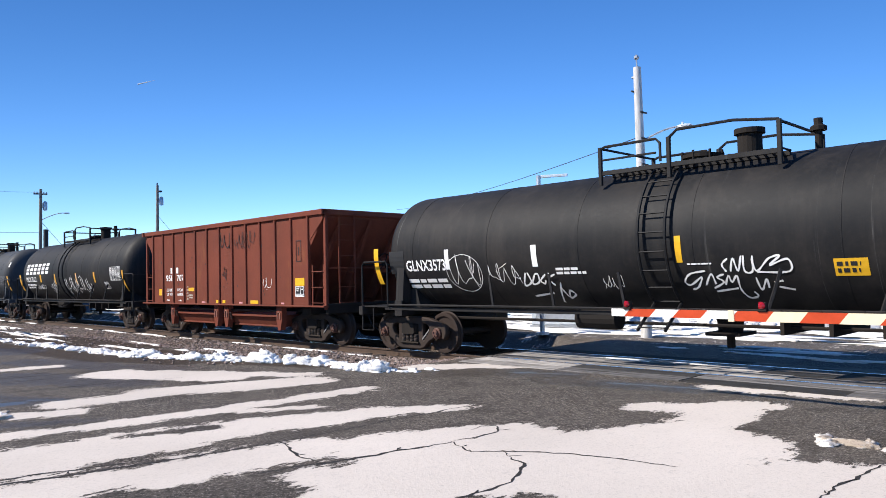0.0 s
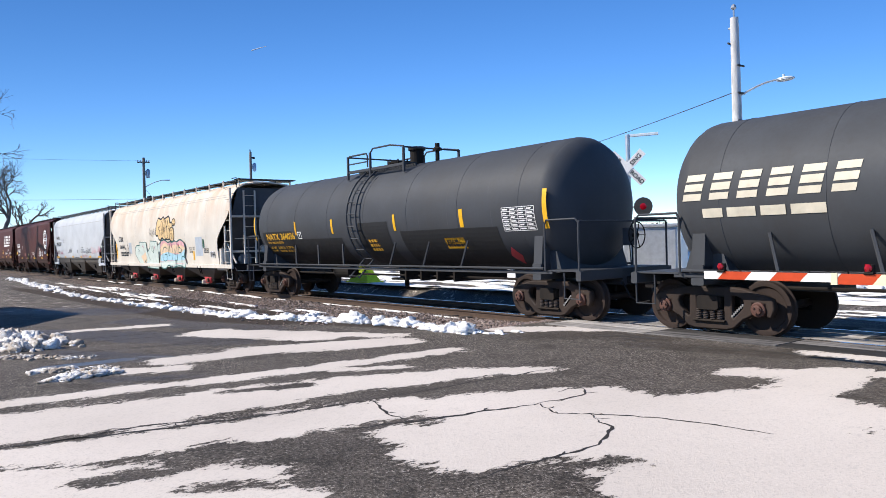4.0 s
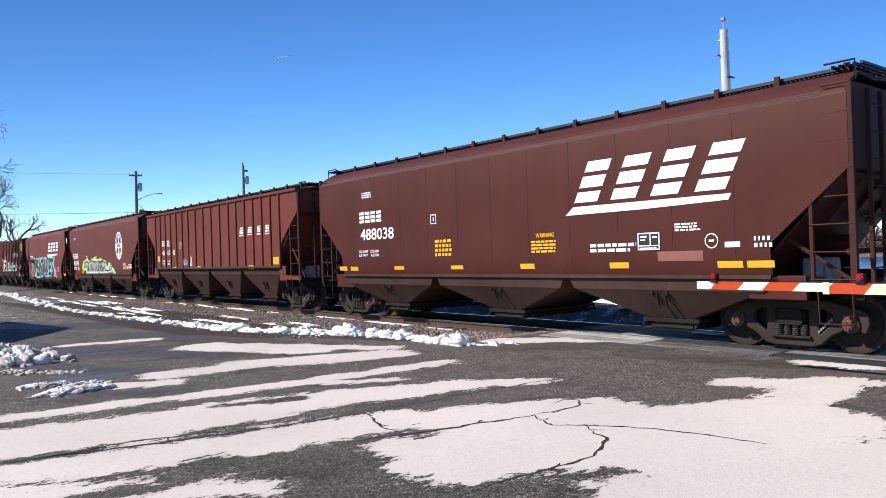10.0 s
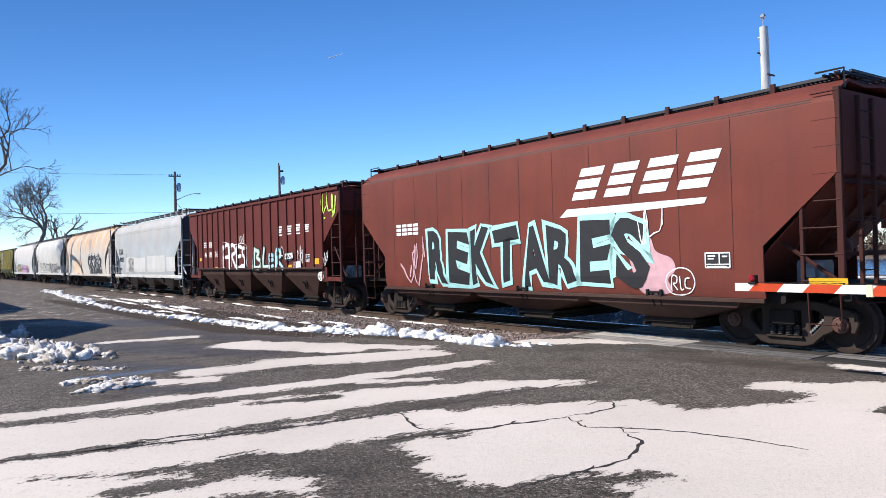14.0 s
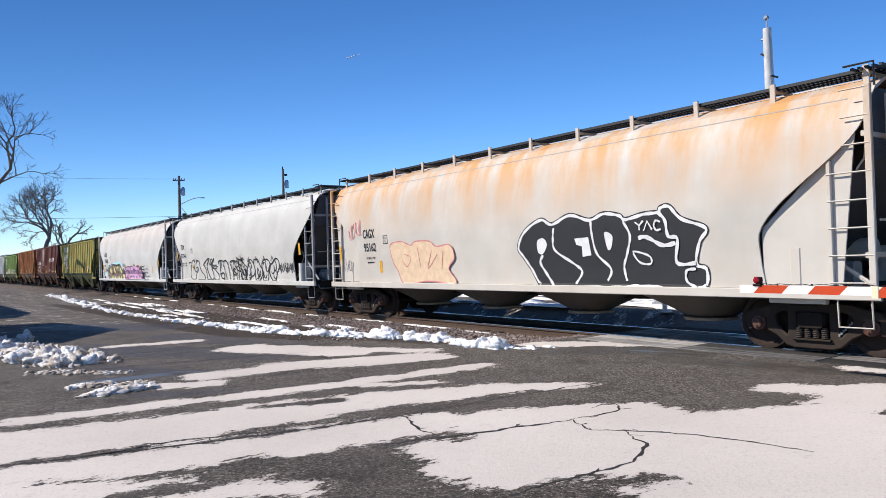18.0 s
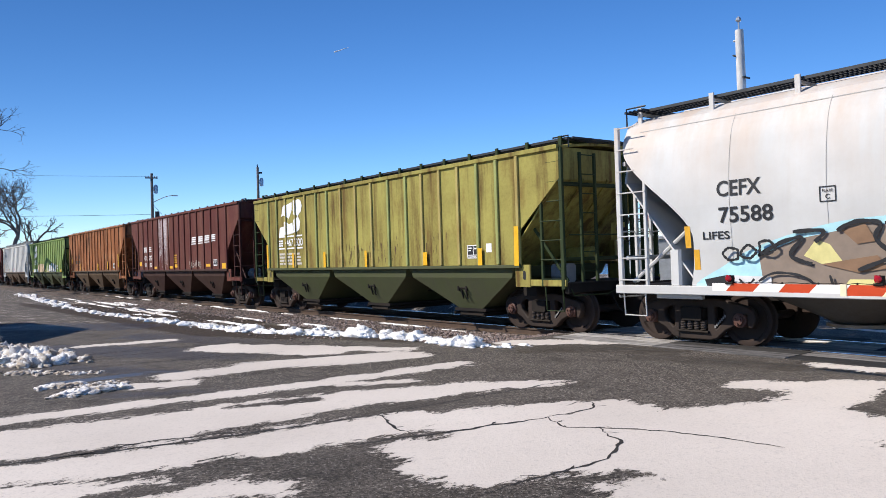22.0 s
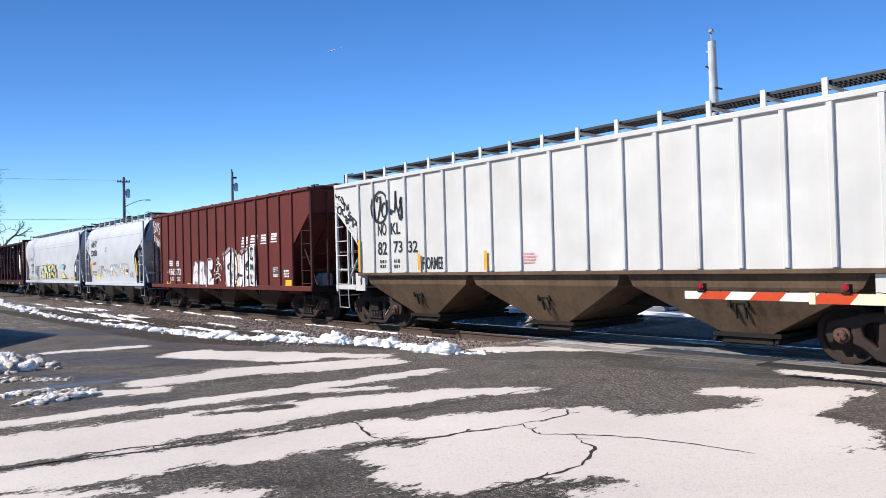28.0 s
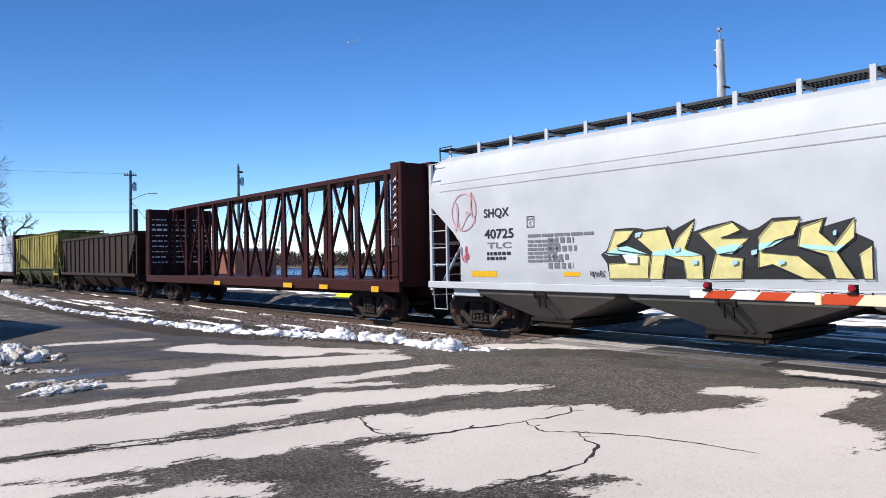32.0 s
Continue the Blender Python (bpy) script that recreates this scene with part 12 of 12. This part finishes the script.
sketch(17, 3.40, 4.70, 1.11, 1.84,
       ('L', 'black_lettering', 0.022, [(0, 79), (1, 93), (4, 90), (1, 85), (4, 79)]),
       ('L', 'black_lettering', 0.022, [(6, 79), (7, 92), (9, 88), (7, 85), (10, 83)]),
       ('L', 'black_lettering', 0.022, [(11, 79), (12, 92), (15, 86), (12, 85), (15, 79)]),
       ('L', 'black_lettering', 0.022, [(17, 79), (18, 92), (20, 89), (18, 85), (21, 83)]),
       ('L', 'black_lettering', 0.022, [(22, 79), (23, 92), (26, 87), (23, 84), (26, 78)]),
       ('L', 'black_lettering', 0.022, [(27, 78), (28, 91), (31, 85), (29, 84), (32, 82)]),
       ('L', 'black_lettering', 0.022, [(37, 84), (38, 96), (41, 93), (38, 89), (41, 83)]),
       ('L', 'black_lettering', 0.022, [(42, 83), (43, 96), (46, 92), (43, 89), (46, 87)]),
       ('L', 'black_lettering', 0.022, [(47, 83), (48, 96), (51, 90), (49, 89), (51, 83)]),
       ('L', 'black_lettering', 0.022, [(53, 83), (54, 96), (56, 93), (54, 88), (57, 87)]),
       ('L', 'black_lettering', 0.022, [(58, 83), (59, 95), (61, 91), (59, 88), (62, 82)]),
       ('L', 'black_lettering', 0.022, [(63, 82), (64, 95), (66, 89), (64, 88), (67, 86)]),
       ('L', 'black_lettering', 0.022, [(73, 87), (74, 100), (76, 97), (74, 93), (77, 87)]),
       ('L', 'black_lettering', 0.022, [(78, 87), (79, 100), (81, 95), (79, 93), (82, 91)]),
       ('L', 'black_lettering', 0.022, [(9, 60), (10, 73), (13, 70), (10, 66), (13, 60)]),
       ('L', 'black_lettering', 0.022, [(15, 60), (16, 73), (18, 68), (16, 66), (19, 64)]),
       ('L', 'black_lettering', 0.022, [(20, 60), (21, 73), (24, 67), (21, 65), (24, 60)]),
       ('L', 'black_lettering', 0.022, [(26, 60), (27, 73), (29, 70), (27, 65), (30, 64)]),
       ('L', 'black_lettering', 0.022, [(40, 59), (41, 72), (44, 69), (42, 65), (44, 59)]),
       ('L', 'black_lettering', 0.022, [(46, 59), (47, 72), (49, 67), (47, 65), (50, 63)]),
       ('L', 'black_lettering', 0.022, [(51, 59), (52, 72), (54, 66), (52, 64), (55, 59)]),
       ('L', 'black_lettering', 0.022, [(56, 59), (57, 71), (60, 68), (57, 64), (60, 63)]),
       ('L', 'black_lettering', 0.022, [(61, 58), (62, 71), (65, 67), (62, 64), (65, 58)]),
       ('L', 'black_lettering', 0.022, [(66, 58), (67, 71), (70, 65), (67, 64), (70, 62)]),
       ('L', 'black_lettering', 0.022, [(14, 47), (15, 60), (18, 57), (15, 53), (18, 47)]),
       ('L', 'black_lettering', 0.022, [(20, 47), (21, 60), (23, 55), (21, 52), (24, 51)]),
       ('L', 'black_lettering', 0.022, [(25, 46), (26, 59), (29, 54), (26, 52), (29, 46)]),
       ('L', 'black_lettering', 0.022, [(30, 46), (31, 59), (34, 56), (32, 52), (35, 51)]),
       ('L', 'black_lettering', 0.022, [(21, 29), (22, 42), (25, 39), (22, 35), (25, 29)]),
       ('L', 'black_lettering', 0.022, [(26, 29), (27, 42), (30, 38), (28, 35), (31, 33)]),
       ('L', 'black_lettering', 0.022, [(32, 29), (33, 42), (36, 36), (33, 35), (36, 29)]),
       ('L', 'black_lettering', 0.022, [(37, 29), (38, 42), (41, 39), (38, 35), (41, 33)]),
       ('L', 'black_lettering', 0.022, [(42, 29), (43, 42), (46, 37), (44, 35), (47, 29)]),
       ('L', 'black_lettering', 0.022, [(48, 29), (49, 42), (51, 36), (49, 35), (52, 33)]),
       ('L', 'black_lettering', 0.022, [(53, 29), (54, 42), (57, 39), (54, 35), (57, 29)]),
       ('L', 'black_lettering', 0.022, [(71, 32), (72, 44), (75, 41), (73, 37), (75, 32)]),
       ('L', 'black_lettering', 0.022, [(77, 31), (77, 44), (80, 40), (78, 37), (80, 36)]),
       ('L', 'black_lettering', 0.022, [(81, 31), (82, 44), (85, 38), (83, 37), (85, 31)]),
       ('L', 'black_lettering', 0.022, [(86, 31), (87, 44), (90, 41), (87, 37), (90, 36)]),
       ('L', 'black_lettering', 0.022, [(91, 31), (92, 44), (95, 40), (92, 37), (95, 31)]),
       ('L', 'black_lettering', 0.022, [(96, 31), (97, 44), (100, 38), (97, 37), (100, 35)]),
       ('L', 'black_lettering', 0.022, [(20, 0), (21, 13), (24, 10), (22, 6), (25, 0)]),
       ('L', 'black_lettering', 0.022, [(26, 0), (27, 13), (30, 9), (27, 6), (30, 4)]),
       ('L', 'black_lettering', 0.022, [(31, 0), (32, 13), (35, 7), (32, 6), (35, 0)]),
       ('L', 'black_lettering', 0.022, [(37, 0), (37, 13), (40, 10), (38, 6), (41, 5)]),
       ('L', 'black_lettering', 0.022, [(42, 0), (43, 13), (45, 9), (43, 6), (46, 0)]),
       ('L', 'black_lettering', 0.022, [(47, 0), (48, 13), (51, 8), (48, 6), (51, 5)]),
       ('L', 'black_lettering', 0.022, [(52, 0), (53, 13), (56, 10), (53, 6), (56, 1)]),
       ('L', 'black_lettering', 0.022, [(75, 1), (75, 13), (78, 11), (76, 6), (78, 1)]),
       ('L', 'black_lettering', 0.022, [(80, 1), (80, 13), (83, 9), (81, 6), (84, 5)]),
       ('L', 'black_lettering', 0.022, [(85, 1), (85, 13), (88, 8), (86, 6), (88, 1)]),
       ('L', 'black_lettering', 0.022, [(89, 1), (90, 13), (93, 11), (91, 7), (93, 5)]),
       ('L', 'black_lettering', 0.022, [(94, 1), (95, 13), (98, 9), (95, 7), (98, 1)]))
sketch(22, -8.47, -7.32, 2.28, 3.69,
       ('L', 'black_lettering', 0.045, [(1, 100), (2, 94), (21, 94)]),
       ('L', 'black_lettering', 0.045, [(12, 95), (17, 86)]),
       ('L', 'black_lettering', 0.045, [(24, 89), (27, 83), (37, 78), (33, 90), (25, 92)]),
       ('L', 'black_lettering', 0.045, [(42, 67), (40, 80), (49, 74), (53, 65), (59, 76), (60, 65)]),
       ('L', 'black_lettering', 0.045, [(9, 73), (9, 64), (23, 60), (24, 73), (9, 73)]),
       ('L', 'black_lettering', 0.045, [(41, 66), (30, 67), (33, 58), (42, 52)]),
       ('L', 'black_lettering', 0.045, [(49, 38), (47, 54), (56, 45), (55, 40), (49, 41)]),
       ('L', 'black_lettering', 0.045, [(68, 62), (58, 55), (73, 52), (59, 46), (76, 45)]),
       ('L', 'black_lettering', 0.045, [(80, 30), (78, 48), (87, 45), (95, 38), (81, 36)]),
       ('L', 'black_lettering', 0.045, [(95, 35), (100, 28), (99, 5), (97, 0)]),
       ('L', 'black_lettering', 0.045, [(64, 31), (66, 30)]),
       ('L', 'black_lettering', 0.045, [(71, 34), (72, 33)]),
       ('L', 'black_lettering', 0.045, [(71, 25), (72, 24)]),
       ('L', 'black_lettering', 0.045, [(10, 80), (11, 79)]),
       ('L', 'black_lettering', 0.045, [(0, 76), (2, 75)]))
sketch(23, 0.91, 3.98, 1.00, 2.45,
       ('f', 'g_white', 0, [(3, 76), (21, 88), (20, 2), (6, 1), (5, 41)]),
       ('f', 'g_white', 0, [(27, 86), (36, 83), (43, 66), (45, 40), (41, 13), (33, 0), (24, 0), (24, 40)]),
       ('f', 'g_white', 0, [(49, 3), (50, 79), (57, 74), (61, 57), (61, 31), (57, 9), (52, 1)]),
       ('f', 'g_white', 0, [(60, 72), (74, 89), (76, 4), (63, 1), (63, 39)]),
       ('f', 'g_white', 0, [(79, 95), (95, 100), (98, 72), (97, 39), (100, 3), (79, 4)]),
       ('f', 'g_peach_l', 0, [(42, 77), (49, 82), (49, 3), (40, 2), (44, 22)]),
       ('f', 'g_grey', 0, [(0, 83), (20, 100), (23, 93), (3, 78)]),
       ('f', 'g_grey', 0, [(27, 97), (41, 89), (44, 77), (35, 85), (27, 87)]),
       ('f', 'g_grey', 0, [(53, 89), (74, 95), (74, 90), (56, 80)]),
       ('f', 'black_lettering', 0, [(12, 53), (19, 61), (21, 57), (18, 50), (20, 42), (13, 44)]),
       ('f', 'black_lettering', 0, [(68, 55), (76, 65), (76, 49), (71, 46), (76, 39), (69, 41)]),
       ('f', 'black_lettering', 0, [(71, 26), (76, 31), (76, 19), (71, 20)]),
       ('f', 'black_lettering', 0, [(45, 33), (48, 36), (52, 31), (59, 31), (61, 26), (49, 26), (45, 20)]),
       ('L', 'black_lettering', 0.04, [(1, 76), (6, 31), (9, 1)]),
       ('L', 'black_lettering', 0.04, [(24, 40), (25, 8), (23, 0)]),
       ('L', 'black_lettering', 0.04, [(36, 83), (43, 66), (45, 40), (41, 13), (33, 0)]),
       ('L', 'black_lettering', 0.04, [(57, 74), (61, 57), (62, 31), (57, 6)]),
       ('L', 'black_lettering', 0.04, [(79, 93), (77, 56), (79, 4)]),
       ('L', 'black_lettering', 0.03, [(31, 45), (35, 51), (38, 45), (34, 39), (31, 45)]),
       ('L', 'black_lettering', 0.03, [(30, 63), (30, 54)]),
       ('L', 'black_lettering', 0.03, [(34, 56), (40, 51)]),
       ('L', 'black_lettering', 0.03, [(18, 35), (22, 29), (29, 31), (33, 26), (31, 33), (26, 35), (20, 37)]),
       ('L', 'black_lettering', 0.03, [(26, 26), (31, 20)]),
       ('L', 'black_lettering', 0.03, [(40, 31), (39, 20), (43, 18)]),
       ('L', 'black_lettering', 0.03, [(28, 13), (32, 6)]),
       ('L', 'black_lettering', 0.075, [(92, 89), (86, 91), (84, 72), (88, 66), (92, 70)]),
       ('L', 'black_lettering', 0.06, [(85, 41), (85, 54), (89, 46), (93, 55), (95, 40)]),
       ('L', 'black_lettering', 0.06, [(85, 32), (86, 12), (92, 12), (94, 32)]))
sketch(24, -2.08, 3.39, 1.33, 2.14,
       ('f', 'g_white', 0, [(42, 61), (50, 86), (52, 53), (46, 35)]),
       ('f', 'g_white', 0, [(75, 76), (79, 100), (80, 62), (84, 41), (82, 24), (77, 54)]),
       ('L', 'grey_lettering', 0.022, [(0, 0), (1, 53), (4, 50), (5, 5)]),
       ('L', 'grey_lettering', 0.022, [(8, 6), (6, 53), (6, 74), (9, 71), (18, 6)]),
       ('L', 'grey_lettering', 0.022, [(27, 38), (28, 56), (31, 55), (33, 21)]),
       ('L', 'grey_lettering', 0.022, [(34, 50), (36, 50), (43, 9)]),
       ('L', 'grey_lettering', 0.022, [(54, 59), (54, 43), (60, 29), (60, 7)]),
       ('L', 'grey_lettering', 0.022, [(72, 7), (74, 42), (77, 56)]),
       ('L', 'grey_lettering', 0.022, [(86, 95), (90, 85), (97, 84), (100, 75), (100, 47), (98, 46)]),
       ('l', 'grey_lettering', 0.022, [(38, 40), (43, 39), (42, 61), (50, 86), (52, 53), (46, 35)]),
       ('l', 'grey_lettering', 0.022, [(53, 60), (53, 78), (60, 84), (61, 63)]),
       ('l', 'grey_lettering', 0.022, [(62, 63), (62, 81), (67, 82), (68, 64), (72, 70), (74, 42)]),
       ('l', 'grey_lettering', 0.022, [(66, 33), (66, 7)]),
       ('l', 'grey_lettering', 0.022, [(75, 80), (79, 100), (80, 62), (85, 41), (82, 24), (79, 33)]),
       ('l', 'grey_lettering', 0.022, [(81, 79), (83, 89), (84, 83), (88, 82), (88, 63)]),
       ('l', 'grey_lettering', 0.022, [(60, 22), (63, 20)]),
       ('l', 'grey_lettering', 0.022, [(62, 29), (62, 16)]),
       ('L', 'grey_lettering', 0.06, [(13, 52), (15, 75), (19, 74), (20, 51)]),
       ('L', 'grey_lettering', 0.06, [(22, 39), (22, 52), (25, 52)]))
sketch(25, 2.77, 4.74, 1.30, 2.32,
       ('f', 'g_yellow', 0, [(16, 2), (57, 40), (100, 2)]),
       ('l', 'black_lettering', 0.025, [(16, 0), (57, 40), (97, 1)]),
       ('l', 'black_lettering', 0.02, [(53, 20), (46, 11)]),
       ('l', 'black_lettering', 0.02, [(72, 28), (85, 2)]),
       ('F', 'g_aqua', 0, [(38, 82), (73, 83), (70, 66), (54, 55), (40, 67)]),
       ('O', 'black_lettering', 0.02, [(38, 82), (73, 83), (70, 66), (54, 55), (40, 67)]),
       ('L', 'black_lettering', 0.02, [(33, 100), (31, 88), (44, 79)]),
       ('L', 'black_lettering', 0.02, [(67, 98), (74, 86), (64, 78)]),
       ('f', 'g_white', 0, [(48, 94), (58, 96), (59, 87), (49, 86)]),
       ('O', 'grey_lettering', 0.015, [(0, 59), (11, 74), (24, 65), (30, 41), (20, 26), (7, 38)]))

# ---- motion of the train ----
def motions():
    for car, x0 in CARS:
        walk(car, [(t, on_track(x0 + s)) for t, s in RUN])
    walk(trail, [(t, trail_pose(az, el)) for t, az, el in ((0.0, 67.6, 14.4), (6.0, 65.25, 14.8), (13.0, 62.67, 15.2), (22.0, 60.3, 15.8), (32.0, 58.1, 16.5))])
    rows = []
    for k in range(32 * FPS + 1):
        t = k / FPS
        rows.append((t, lerp_run(t) / WHEEL_R))
    for key, x in (("a", -0.89), ("b", 0.89)):
        first = WHEELSETS[key][0]
        walk(first, [(t, pose(x, 0, WHEEL_R, 0, math.degrees(g), 0)) for t, g in rows])
        act, slot = first.animation_data.action, first.animation_data.action_slot
        for other in WHEELSETS[key][1:]:
            other.rotation_mode = "QUATERNION"
            other.animation_data_create()
            other.animation_data.action = act
            other.animation_data.action_slot = slot


motions()
